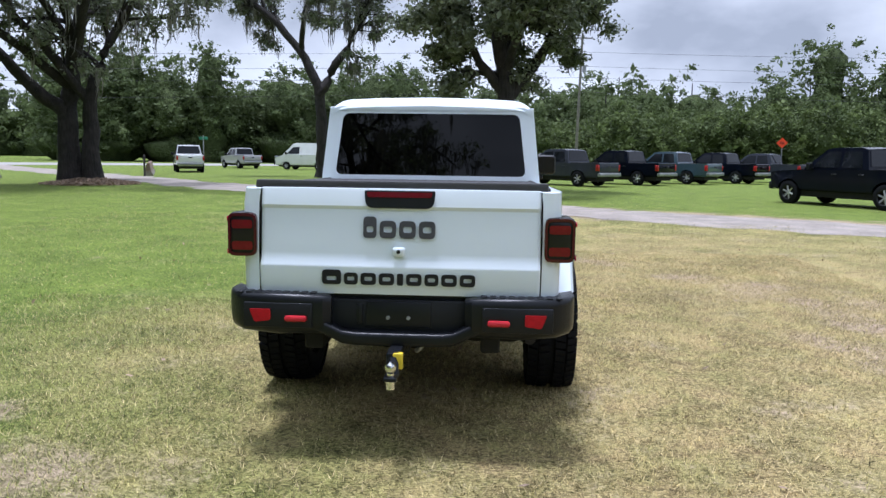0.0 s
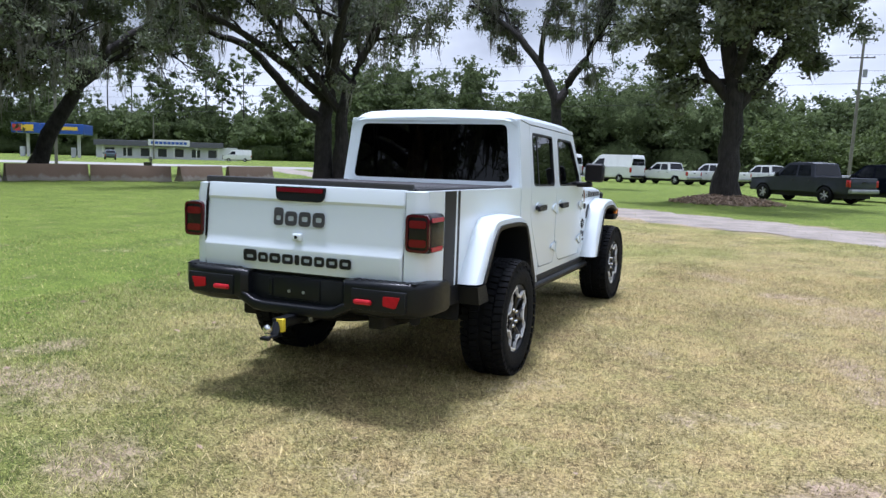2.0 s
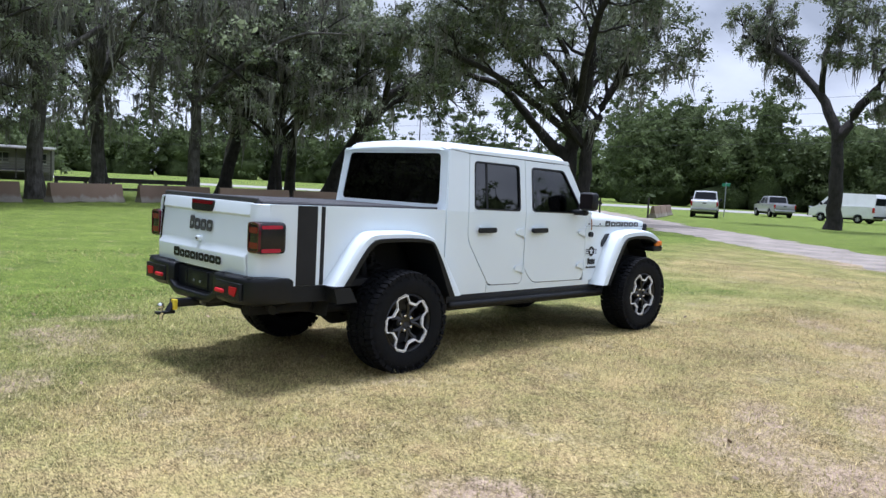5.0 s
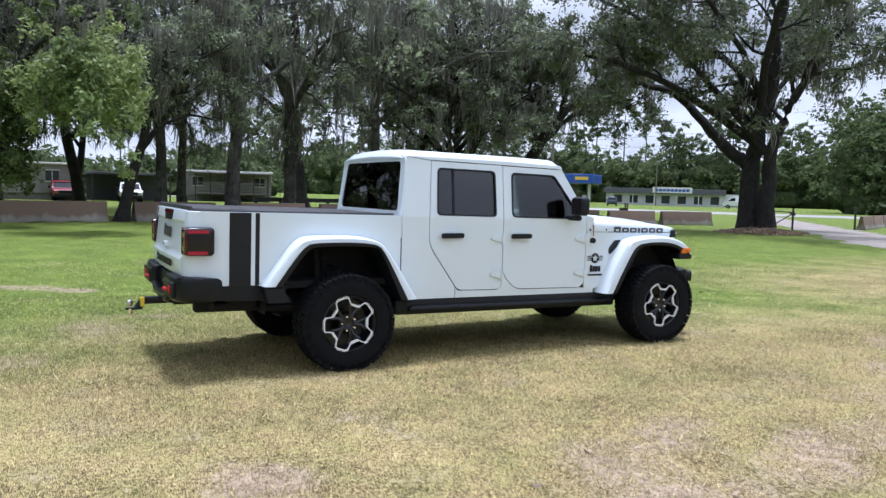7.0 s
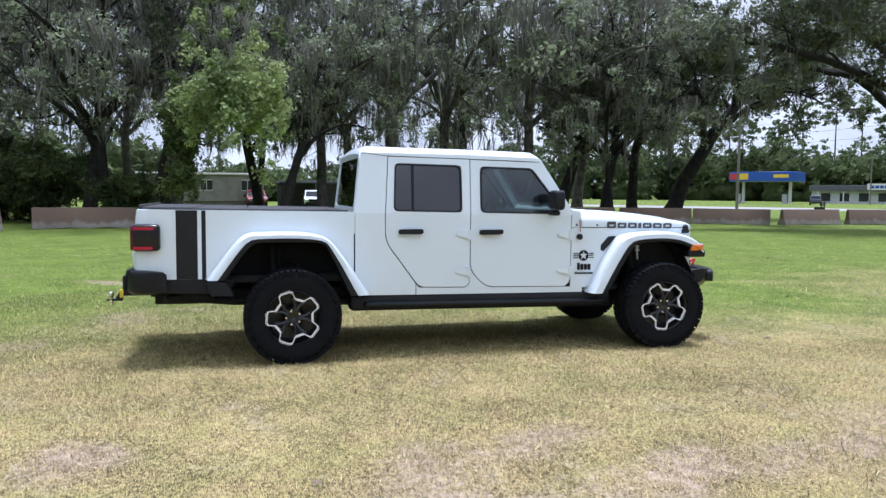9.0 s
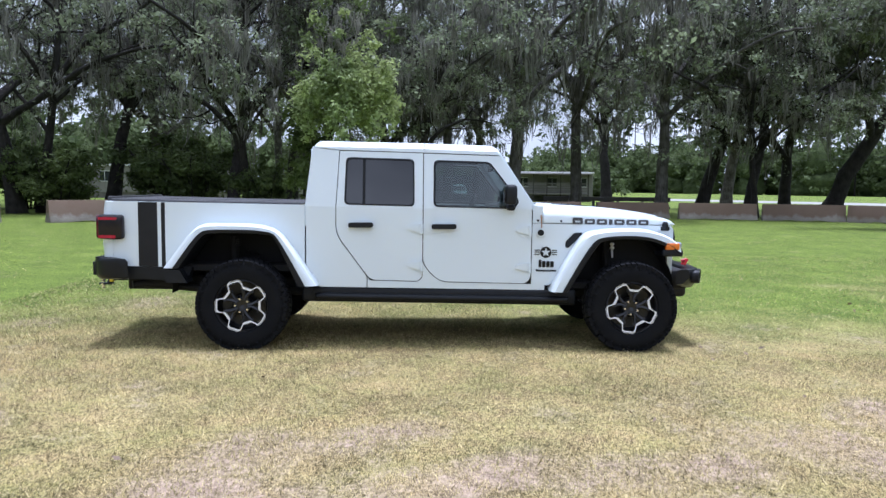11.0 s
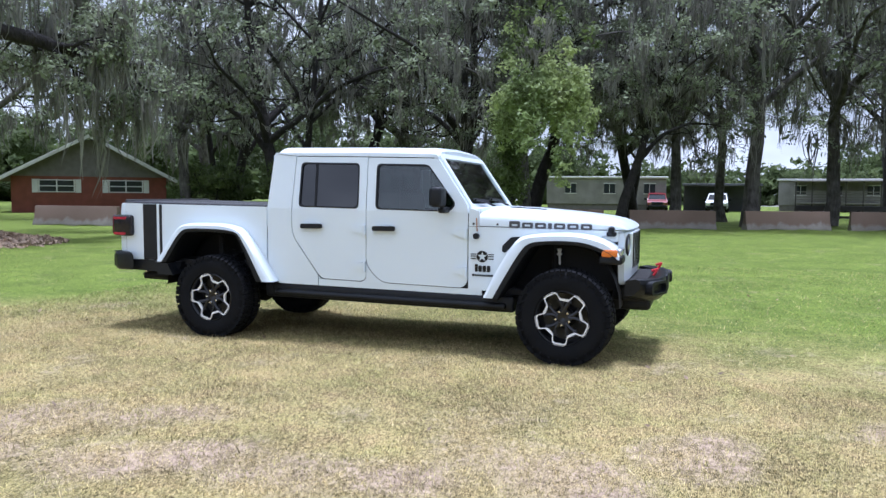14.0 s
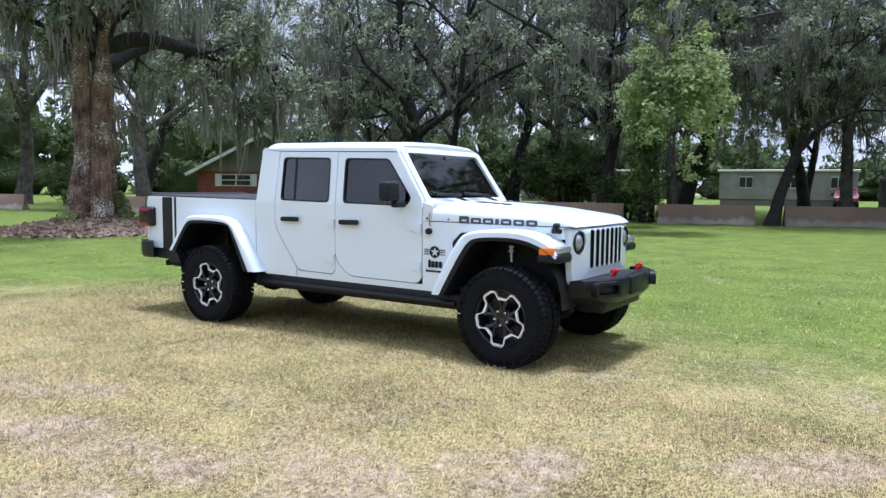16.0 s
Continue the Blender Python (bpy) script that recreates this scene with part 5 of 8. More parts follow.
    rbox(bm, 0.0, 0.045, -1.502, -1.47, 0.485, 0.56, 0.003, 1)
    part("tag", bm, YELLOWTAG, hitch, "yellow warning sticker")
    bm = bmesh.new()
    tube(bm, [(0.09, -1.28, 0.52), (0.11, -1.32, 0.54), (0.13, -1.33, 0.57)], 0.012, 8)
    part("hitch_pin", bm, GALV, hitch)

    # chassis
    bm = bmesh.new()
    for s in (-1, 1):
        rbox(bm, s * 0.40, s * 0.50, -1.15, 3.9, 0.47, 0.60, 0.01, 1)
    for y in (-0.9, 0.55, 1.4, 2.3):
        rbox(bm, -0.45, 0.45, y, y + 0.09, 0.49, 0.57, 0.01, 1)
    rbox(bm, -0.20, 0.42, 0.8, 2.0, 0.36, 0.52, 0.05, 2)
    rbox(bm, -0.30, 0.25, 2.2, 3.1, 0.40, 0.62, 0.06, 2)
    rbox(bm, -0.70, 0.70, 0.55, 3.2, 0.56, 0.62, 0.01, 1)
    rbox(bm, -0.55, 0.55, 3.3, 3.92, 0.62, 1.10, 0.03, 1)
    lean(bm)
    part("frame", bm, CHASSIS, T, "black ladder frame and tanks")
    for y in (0.0, 3.487):
        bm = bmesh.new()
        tube(bm, [(-0.72, y, 0.39), (0.72, y, 0.39)], 0.045, 12)
        lathe(bm, [(-0.13, 0.06), (-0.10, 0.13), (0.0, 0.155), (0.10, 0.13), (0.13, 0.06)], 18, "x", (0.0 if y == 0 else -0.2, y, 0.39))
        part("axle", bm, CHASSIS, T)
        for s in (-1, 1):
            bm = bmesh.new()
            tube(bm, [(s * 0.56, y - 0.12, 0.40), (s * 0.54, y - 0.16, 0.98)], 0.03, 10)
            tube(bm, [(s * 0.56, y - 0.11, 0.62), (s * 0.54, y - 0.15, 0.98)], 0.014, 8)
            shock = part("shock_absorber", bm, CHASSIS, T, "shock absorber in the wheel well")
            bm = bmesh.new()
            tube(bm, [(s * 0.60, y - 0.10, 0.82), (s * 0.60, y - 0.105, 0.90)], 0.010, 8)
            lathe(bm, [(0.0, 0.010), (0.005, 0.024), (0.02, 0.024), (0.025, 0.014), (0.04, 0.014), (0.045, 0.022), (0.06, 0.020), (0.065, 0.0)], 12, "z", (s * 0.60, y - 0.105, 0.90))
            part("shock_reservoir", bm, ALLOY if y else CHASSIS, shock)
            bm = bmesh.new()
            tube(bm, [(s * 0.5 + 0.055 * math.cos(a), y + 0.02 + 0.055 * math.sin(a), 0.45 + 0.40 * k / 60) for k, a in ((k, k * 0.62) for k in range(61))], 0.010, 5)
            part("spring", bm, CHASSIS, T)
    bm = bmesh.new()
    lathe(bm, [(-0.13, 0.20), (-0.13, 0.36), (-0.10, 0.40), (0.10, 0.40), (0.13, 0.36), (0.13, 0.20)], 28, "z", (0.0, -0.68, 0.60))
    part("spare_tyre", bm, RUBBER, T)
    bm = bmesh.new()
    tube(bm, [(0.55, 0.6, 0.47), (0.55, -0.5, 0.50), (0.60, -0.95, 0.55), (0.66, -1.05, 0.54)], 0.035, 10)
    rbox(bm, 0.30, 0.62, -1.02, -0.66, 0.50, 0.62, 0.05, 3)
    part("exhaust", bm, CHASSIS, T)

    # cabin interior
    bm = bmesh.new()
    rbox(bm, -0.70, 0.70, 0.60, 2.64, 0.60, 0.66, 0.01, 1)
    part("cabin_floor", bm, SEATMAT, T)
    bm = bmesh.new()
    rbox(bm, -0.69, 0.69, 0.62, 2.25, 1.765, 1.785, 0.005, 1)
    part("headliner", bm, SEATMAT, T)
    bm = bmesh.new()
    rbox(bm, -0.70, 0.70, 2.28, 2.62, 1.02, 1.30, 0.06, 3)
    dash = part("dashboard", bm, SEATMAT, T, "dark dashboard with a red band")
    bm = bmesh.new()
    rbox(bm, -0.68, 0.68, 2.262, 2.29, 1.14, 1.20, 0.01, 2)
    part("dash_band", bm, REDTRIM, dash)
    bm = bmesh.new()
    ring = [(-0.36 + 0.185 * math.cos(a), 2.10 + 0.06 * math.sin(a), 1.20 + 0.175 * math.sin(a)) for a in (2 * math.pi * k / 28 for k in range(29))]
    tube(bm, ring, 0.016, 8, cap=False)
    tube(bm, [(-0.36, 2.10, 1.20), (-0.36, 2.32, 1.12)], 0.03, 8)
    tube(bm, [ring[0], (-0.36, 2.11, 1.20), ring[14]], 0.014, 6)
    part("steering_wheel", bm, SEATMAT, T)
    for x, y in ((-0.37, 1.66), (0.37, 1.66)):
        bm = bmesh.new()
        rbox(bm, x - 0.25, x + 0.25, y - 0.02, y + 0.50, 0.86, 1.00, 0.06, 3)
        rbox(bm, x - 0.24, x + 0.24, y - 0.14, y + 0.02, 0.94, 1.46, 0.06, 3)
        rbox(bm, x - 0.13, x + 0.13, y - 0.14, y - 0.03, 1.47, 1.66, 0.045, 3)
        part("front_seat", bm, SEATMAT, T, "black front seat with headrest")
    bm = bmesh.new()
    rbox(bm, -0.66, 0.66, 0.72, 1.20, 0.84, 0.98, 0.05, 3)
    rbox(bm, -0.66, 0.66, 0.62, 0.78, 0.94, 1.42, 0.05, 3)
    for x in (-0.40, 0.0, 0.40):
        rbox(bm, x - 0.12, x + 0.12, 0.63, 0.72, 1.43, 1.58, 0.04, 3)
    part("rear_seat", bm, SEATMAT, T)
    for s in (-1, 1):
        bm = bmesh.new()
        tube(bm, [(s * 0.60, 1.55, 0.7), (s * 0.60, 1.58, 1.70), (s * 0.52, 1.58, 1.76), (0, 1.58, 1.765)], 0.035, 8)
        tube(bm, [(s * 0.60, 1.58, 1.72), (s * 0.58, 2.2, 1.74)], 0.03, 8)
        tube(bm, [(s * 0.60, 1.58, 1.72), (s * 0.58, 0.7, 1.74)], 0.03, 8)
        part("roll_bar", bm, SEATMAT, T)
    bm = bmesh.new()
    rbox(bm, -0.11, 0.11, 2.26, 2.30, 1.62, 1.69, 0.02, 3)
    tube(bm, [(0, 2.29, 1.66), (0, 2.33, 1.74)], 0.01, 6)
    part("cabin_mirror", bm, BLACKPLASTIC, T)

    for s in (-1, 1):
        truck_wheel(T, s, 0.0, 0.398, 0.832)
        truck_wheel(T, s, 3.487, 0.402, 0.845, steer=-0.05, spin=120)
    return T


white_pickup()


# ---------------------------------------------------------------- trees
class Oak:
    """Grows limbs, then twigs, and keeps the places for leaves and moss."""

    def __init__(self, seed, levels=3, wander=0.22, droop=0.0):
        self.rng = random.Random(seed)
        self.levels, self.wander, self.droop = levels, wander, droop
        self.bars, self.tips, self.hang = [], [], []

    def limb(self, pts, r0, r1, level=0, spawn=(0.35, 1.0), count=6, length=3.2):
        """A limb along given points, with branches of its own."""
        path = resample(pts, max(6, 3 * len(pts)), 2)
        n = len(path)
        jig = (0.18 if pts[0].z < 0.3 else 0.35) * r0
        path = [p if i == 0 else p + Vector((self.rng.uniform(-jig, jig), self.rng.uniform(-jig, jig), self.rng.uniform(-jig, jig) * 0.5)) for i, p in enumerate(path)]
        self.bars.append((path, [r0 + (r1 - r0) * (i / (n - 1)) ** 0.8 for i in range(n)], level))
        for k in range(count):
            t = spawn[0] + (spawn[1] - spawn[0]) * (k + self.rng.uniform(0.2, 0.8)) / count
            i = min(n - 2, int(t * (n - 1)))
            d = (path[i + 1] - path[i]).normalized()
            side = d.cross(Vector((self.rng.gauss(0, 1), self.rng.gauss(0, 1), self.rng.gauss(0, 1)))).normalized()
            nd = (d * 0.55 + side * 0.85 + Vector((0, 0, 0.18 - self.droop))).normalized()
            rr = (r0 + (r1 - r0) * t) * 0.5
            self.grow(path[i], nd, length * self.rng.uniform(0.75, 1.25), max(0.02, rr), level + 1)
        if level > 0 or True:
            for i in range(n // 2, n):
                self.hang.append((path[i], level))

    def grow(self, p, d, length, r, level):
        n = 5
        path, q = [p], p.copy()
        for i in range(n):
            d = (d + Vector((self.rng.gauss(0, self.wander), self.rng.gauss(0, self.wander), self.rng.gauss(0, self.wander) + 0.03 - self.droop * 0.12))).normalized()
            q = q + d * (length / n)
            path.append(q)
        self.bars.append((path, [max(0.008, r * (1 - 0.8 * i / n)) for i in range(n + 1)], level))
        for i in range(1, n + 1):
            self.hang.append((path[i], level))
        if level >= self.levels:
            for i in range(2, n + 1):
                self.tips.append(path[i])
            return
        kids = 4 if level == 1 else 3
        for k in range(kids):
            t = self.rng.uniform(0.35, 1.0) if k else 1.0
            i = min(n - 1, int(t * n))
            side = d.cross(Vector((self.rng.gauss(0, 1), self.rng.gauss(0, 1), self.rng.gauss(0, 1)))).normalized()
            nd = (d * 0.7 + side * 0.75).normalized()
            self.grow(path[i], nd, length * self.rng.uniform(0.5, 0.72), r * 0.5, level + 1)

    def wood_mesh(self, name, buttress=0.0):
        """Tapered tubes for all limbs."""
        V, F, base = [], [], 0
        for path, radii, level in self.bars:
            sides = 12 if level == 0 else 6 if level == 1 else 3
            if level >= 2:
                path, radii = path[::2] + path[-1:], radii[::2] + radii[-1:]
            if level >= 3 and radii[0] < 0.012:
                continue
            up = Vector((0.31, 0.17, 0.93))
            for i, p in enumerate(path):
                d = (path[min(i + 1, len(path) - 1)] - path[max(i - 1, 0)]).normalized()
                a = d.cross(up)
                a = a.normalized() if a.length > 0.05 else Vector((1, 0, 0))
                b = d.cross(a)
                for k in range(sides):
                    t = 2 * math.pi * k / sides
                    rr = radii[i]
                    if level == 0:
                        rr *= 1 + 0.12 * noise.noise(Vector((math.cos(t) * 1.5, math.sin(t) * 1.5, p.z * 0.9 + path[0].x)))
                        if buttress and p.z < 1.3:
                            rr *= 1 + buttress * (1 - p.z / 1.3) ** 2 * (0.8 + 0.5 * math.cos(t * 5 + path[0].x))
                    V.append(p + (a * math.cos(t) + b * math.sin(t)) * rr)
            m = len(path)
            for i in range(m - 1):
                for k in range(sides):
                    F.append((base + i * sides + k, base + i * sides + (k + 1) % sides, base + (i + 1) * sides + (k + 1) % sides, base + (i + 1) * sides + k))
            base += m * sides
        me = arrays_mesh(name, [tuple(v) for v in V], F)
        smooth_mesh(me, 70)
        return me


def leaf_mesh(name, centres, per, spread, size, seed, flat=0.7):
    """Many small pointed leaves in loose sprays about the centres."""
    rng = np.random.default_rng(seed)
    c = np.repeat(np.asarray(centres, float), per, axis=0)
    n = len(c)
    off = rng.normal(0, 1, (n, 3)) * spread * rng.uniform(0.3, 1.0, (n, 1))
    off[:, 2] *= flat
    c = c + off
    u = rng.normal(0, 1, (n, 3))
    u[:, 2] *= 0.6
    u /= np.linalg.norm(u, axis=1, keepdims=True)
    w = np.cross(u, rng.normal(0, 1, (n, 3)) + np.array([0, 0, 0.8]))
    w /= np.linalg.norm(w, axis=1, keepdims=True) + 1e-9
    s = size * rng.uniform(0.6, 1.4, (n, 1))
    v = np.stack([c - u * s, c + w * s * 0.45 - u * s * 0.1, c + u * s, c - w * s * 0.45 - u * s * 0.1], 1)
    return arrays_mesh(name, v.reshape(-1, 3), np.arange(n * 4).reshape(-1, 4))


def facing_leaves(rng, c, out, s, up=0.7):
    """One pointed leaf at each place c, its face turned up and outwards."""
    n = len(c)
    nrm = rng.normal(0, 0.75, (n, 3)) + out * 0.7 + np.array([0, 0, up])
    nrm /= np.linalg.norm(nrm, axis=1, keepdims=True) + 1e-9
    u = np.cross(nrm, rng.normal(0, 1, (n, 3)))
    u /= np.linalg.norm(u, axis=1, keepdims=True) + 1e-9
    w = np.cross(nrm, u)
    s = s[:, None]
    return np.stack([c - u * s, c + w * s * 0.48 - u * s * 0.1, c + u * s, c - w * s * 0.48 - u * s * 0.1], 1).reshape(-1, 3)


def pad_mesh(name, centres, per, radius, size, seed, flat=0.55, core=0.22):
    """Foliage in pads: a dense core of broad leaves under a looser skin of small ones."""
    rng = np.random.default_rng(seed)
    centres = np.asarray(centres, float)
    R = radius * rng.uniform(0.6, 1.45, len(centres))
    V = []
    for count, r0, r1, k in ((per, 0.45, 1.15, 1.0), (max(3, int(per * core)), 0.05, 0.75, 1.9)):
        c, rr = np.repeat(centres, count, axis=0), np.repeat(R, count)
        n = len(c)
        d = rng.normal(0, 1, (n, 3))
        d /= np.linalg.norm(d, axis=1, keepdims=True)
        p = c + d * (rr * rng.uniform(r0, r1, n))[:, None] * np.array([1, 1, flat])
        p[:, 2] -= 0.25 * rng.uniform(0, 1, n) ** 3 * rr
        V.append(facing_leaves(rng, p, d, size * k * rng.uniform(0.6, 1.4, n)))
    v = np.vstack(V)
    return arrays_mesh(name, v, np.arange(len(v)).reshape(-1, 4))


def moss_mesh(name, spots, seed, count, longest, strands=13, width=0.019):
    """Hanging tufts: thin ragged strands that gather to a point below."""
    rng = np.random.default_rng(seed)
    spots = np.asarray(spots, float)
    pick = spots[rng.integers(0, len(spots), count)]
    c = np.repeat(pick, strands, axis=0)
    n = len(c)
    ln = np.repeat(rng.uniform(0.2, 1.0, count) ** 1.8 * longest, strands) * rng.uniform(0.15, 1.0, n)
    run = np.repeat(rng.uniform(0, np.pi, count), strands)          # tufts lie along their twig
    off = rng.normal(0, 0.20, n)
    c = c + np.column_stack([np.cos(run) * off, np.sin(run) * off, -0.05 * np.abs(rng.normal(0, 1, n))]) + rng.normal(0, 0.04, (n, 3))
    a = rng.uniform(0, np.pi, n)
    sd = np.column_stack([np.cos(a), np.sin(a), np.zeros(n)])
    w = width * rng.uniform(0.5, 1.9, n)
    sway = rng.normal(0, 0.07, (n, 2))
    rows = []
    for t, wk in ((0, 0.6), (0.3, 1.1), (0.65, 0.8), (1.0, 0.08)):
        p = c.copy()
        p[:, 2] -= ln * t
        p[:, :2] += sway * np.array([math.sin(4.4 * t), math.sin(4.2 * t)]) * ln[:, None] + rng.normal(0, 0.035, (n, 2)) * t
        p[:, 0] -= np.cos(run) * off * 0.5 * t
        p[:, 1] -= np.sin(run) * off * 0.5 * t
        rows += [p - sd * (w * wk)[:, None], p + sd * (w * wk)[:, None]]
    v = np.stack(rows, 1).reshape(-1, 3)
    f = (np.arange(n) * 8)[:, None, None] + np.array([[0, 1, 3, 2], [2, 3, 5, 4], [4, 5, 7, 6]])[None]
    return arrays_mesh(name, v, f.reshape(-1, 4))


def plant(name, oak, m, label, bark, leaf, per=14, spread=0.42, leafsize=0.085, moss=220, mosslong=1.6, buttress=0.35, seed=1, group="live oaks", limb_bark=None, moss_from=2.5, thin=4):
    t = thing(name, m, label, "tree", group)
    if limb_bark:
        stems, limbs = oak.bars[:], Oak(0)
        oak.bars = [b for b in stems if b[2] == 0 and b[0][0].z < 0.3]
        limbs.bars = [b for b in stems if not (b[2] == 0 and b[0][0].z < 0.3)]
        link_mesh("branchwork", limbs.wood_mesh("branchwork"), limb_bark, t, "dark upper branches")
    link_mesh("trunk", oak.wood_mesh("trunk", buttress), bark, t)
    tips = oak.tips[::thin]
    tagged(link_mesh("crown", pad_mesh("crown", tips, per, spread, leafsize, seed), leaf, t), kind="stuff")
    if moss:
        low = [p for p, lv in oak.hang if p.z > moss_from]
        tagged(link_mesh("moss", moss_mesh("moss", low, seed + 5, moss, mosslong), MOSS, t), "grey hanging moss", kind="stuff")
    return t


V3 = lambda *p: Vector(p)


def oak_a():
    """Old twin-stemmed oak with a long limb over the field."""
    o = Oak(11)
    o.limb([V3(-0.45, 0, -0.1), V3(-0.55, 0.05, 1.5), V3(-0.6, 0.1, 3.0), V3(-0.35, 0.2, 4.6), V3(0.0, 0.3, 7), V3(0.5, 0.2, 10), V3(0.8, 0.4, 12.5)], 0.55, 0.12, spawn=(0.40, 1), count=9, length=2.8)
    o.limb([V3(0.50, 0.1, -0.1), V3(0.48, 0.1, 1.6), V3(0.40, 0.1, 3.2), V3(0.9, 0.3, 5.2), V3(1.8, 0.8, 7.4), V3(3.0, 1.3, 9.2)], 0.45, 0.10, spawn=(0.55, 1), count=7, length=2.5)
    o.limb([V3(-0.6, 0.1, 3.0), V3(-1.6, -0.5, 3.9), V3(-2.6, -1.1, 5.2), V3(-3.4, -1.8, 6.6), V3(-5.2, -2.6, 7.3), V3(-7.6, -3.0, 7.9)], 0.34, 0.09, spawn=(0.78, 1), count=6, length=1.6)
    o.limb([V3(-0.5, 0.2, 4.4), V3(1.0, -1.4, 6.8), V3(2.6, -2.8, 9.2), V3(4.8, -4.2, 10.8), V3(7.0, -5.2, 11.6)], 0.26, 0.08, spawn=(0.5, 1), count=7, length=2.0)
    o.limb([V3(-0.35, 0.2, 4.8), V3(-0.9, 2.2, 7.0), V3(-1.6, 4.5, 8.6), V3(-2.4, 6.8, 9.9)], 0.22, 0.06, spawn=(0.5, 1), count=6, length=2.2)
    o.limb([V3(0.4, 0.1, 3.6), V3(-1.6, -2.6, 7.6), V3(-3.2, -4.8, 10.0), V3(-5.0, -6.8, 11.2)], 0.22, 0.06, spawn=(0.5, 1), count=8, length=2.2)
    o.limb([V3(-0.4, 0.1, 4.2), V3(-1.6, -2.8, 6.2), V3(-2.8, -5.6, 7.6), V3(-4.2, -8.2, 8.2), V3(-5.4, -10.6, 8.4)], 0.24, 0.06, spawn=(0.4, 1), count=9, length=1.8)
    for a, reach in ((1.9, 7.0), (-1.35, 8.0), (-2.0, 7.0)):     # the spreading crown
        c, sn = math.cos(a), math.sin(a)
        o.limb([V3(0.0, 0.2, 5.6), V3(0.28 * reach * c, 0.28 * reach * sn, 8.2), V3(0.62 * reach * c, 0.62 * reach * sn, 9.9), V3(reach * c, reach * sn, 10.4)], 0.2, 0.06, spawn=(0.35, 1), count=7, length=1.8)
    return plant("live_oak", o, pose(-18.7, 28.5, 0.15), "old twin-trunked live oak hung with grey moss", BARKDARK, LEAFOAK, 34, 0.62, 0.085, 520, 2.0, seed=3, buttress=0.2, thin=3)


def oak_b():
    """Slender oak that leans and forks into two bent limbs."""
    o = Oak(23)
    o.limb([V3(0, 0, -0.1), V3(0.05, 0, 2.5), V3(-0.10, 0, 5.0), V3(-0.6, 0.1, 6.6), V3(-1.6, 0.3, 8.2), V3(-3.0, 0.2, 9.9), V3(-4.6, 0.4, 11.0), V3(-6.6, 0.5, 12.0)], 0.46, 0.14, spawn=(0.70, 1), count=9, length=2.0)
    o.limb([V3(-0.2, 0.0, 5.2), V3(0.6, 0.3, 6.8), V3(1.5, 0.5, 8.0), V3(2.1, 0.6, 10.0), V3(3.4, 0.8, 12.2), V3(4.8, 1.0, 13.4)], 0.34, 0.12, spawn=(0.3, 1), count=10, length=1.9)
    o.limb([V3(-1.4, 0.3, 8.0), V3(-1.0, -1.0, 9.8), V3(0.2, -2.2, 11.8), V3(1.0, -3.0, 13.4)], 0.2, 0.07, count=7, length=2.0)
    return plant("live_oak", o, pose(-11.1, 43.5, 0), "slender leaning live oak with two bent limbs", BARKDARK, LEAFOAK, 32, 0.58, 0.09, 420, 1.8, seed=9, buttress=0.2, thin=3)


def oak_c():
    """Dense upright oak on a mulched mound."""
    o = Oak(31)
    o.limb([V3(0, 0, 0.1), V3(0.0, 0.05, 1.6), V3(0.05, 0, 3.4), V3(-0.1, 0.1, 5.0), V3(-0.5, 0.2, 7.4), V3(-0.7, 0.2, 10.5), V3(-0.6, 0, 13)], 0.50, 0.12, spawn=(0.33, 1), count=14, length=2.0)
    o.limb([V3(0.05, 0, 3.4), V3(0.9, 0.3, 4.6), V3(2.0, 0.6, 6.3), V3(2.9, 0.8, 8.4), V3(3.4, 1.0, 10.5)], 0.30, 0.07, count=10, length=1.6)
    o.limb([V3(0, 0, 3.8), V3(-1.2, -0.3, 5.2), V3(-2.4, -0.6, 6.8), V3(-2.6, -0.9, 9.0)], 0.24, 0.06, count=9, length=1.5)
    o.limb([V3(0, 0.1, 4.6), V3(0.6, -1.6, 6.4), V3(0.8, -3.2, 8.6), V3(0.6, -4.2, 10.6)], 0.22, 0.06, count=9, length=1.6)
    o.limb([V3(0, 0.1, 4.8), V3(0.4, 1.8, 6.8), V3(0.2, 3.4, 9.0), V3(0.4, 4.8, 11)], 0.22, 0.06, count=7, length=1.9)
    return plant("live_oak", o, pose(0.5, 27.4, 0.3), "dense upright live oak on a mulched mound", BARKDARK, LEAFOAK, 50, 0.62, 0.09, 120, 0.8, seed=15, thin=2)


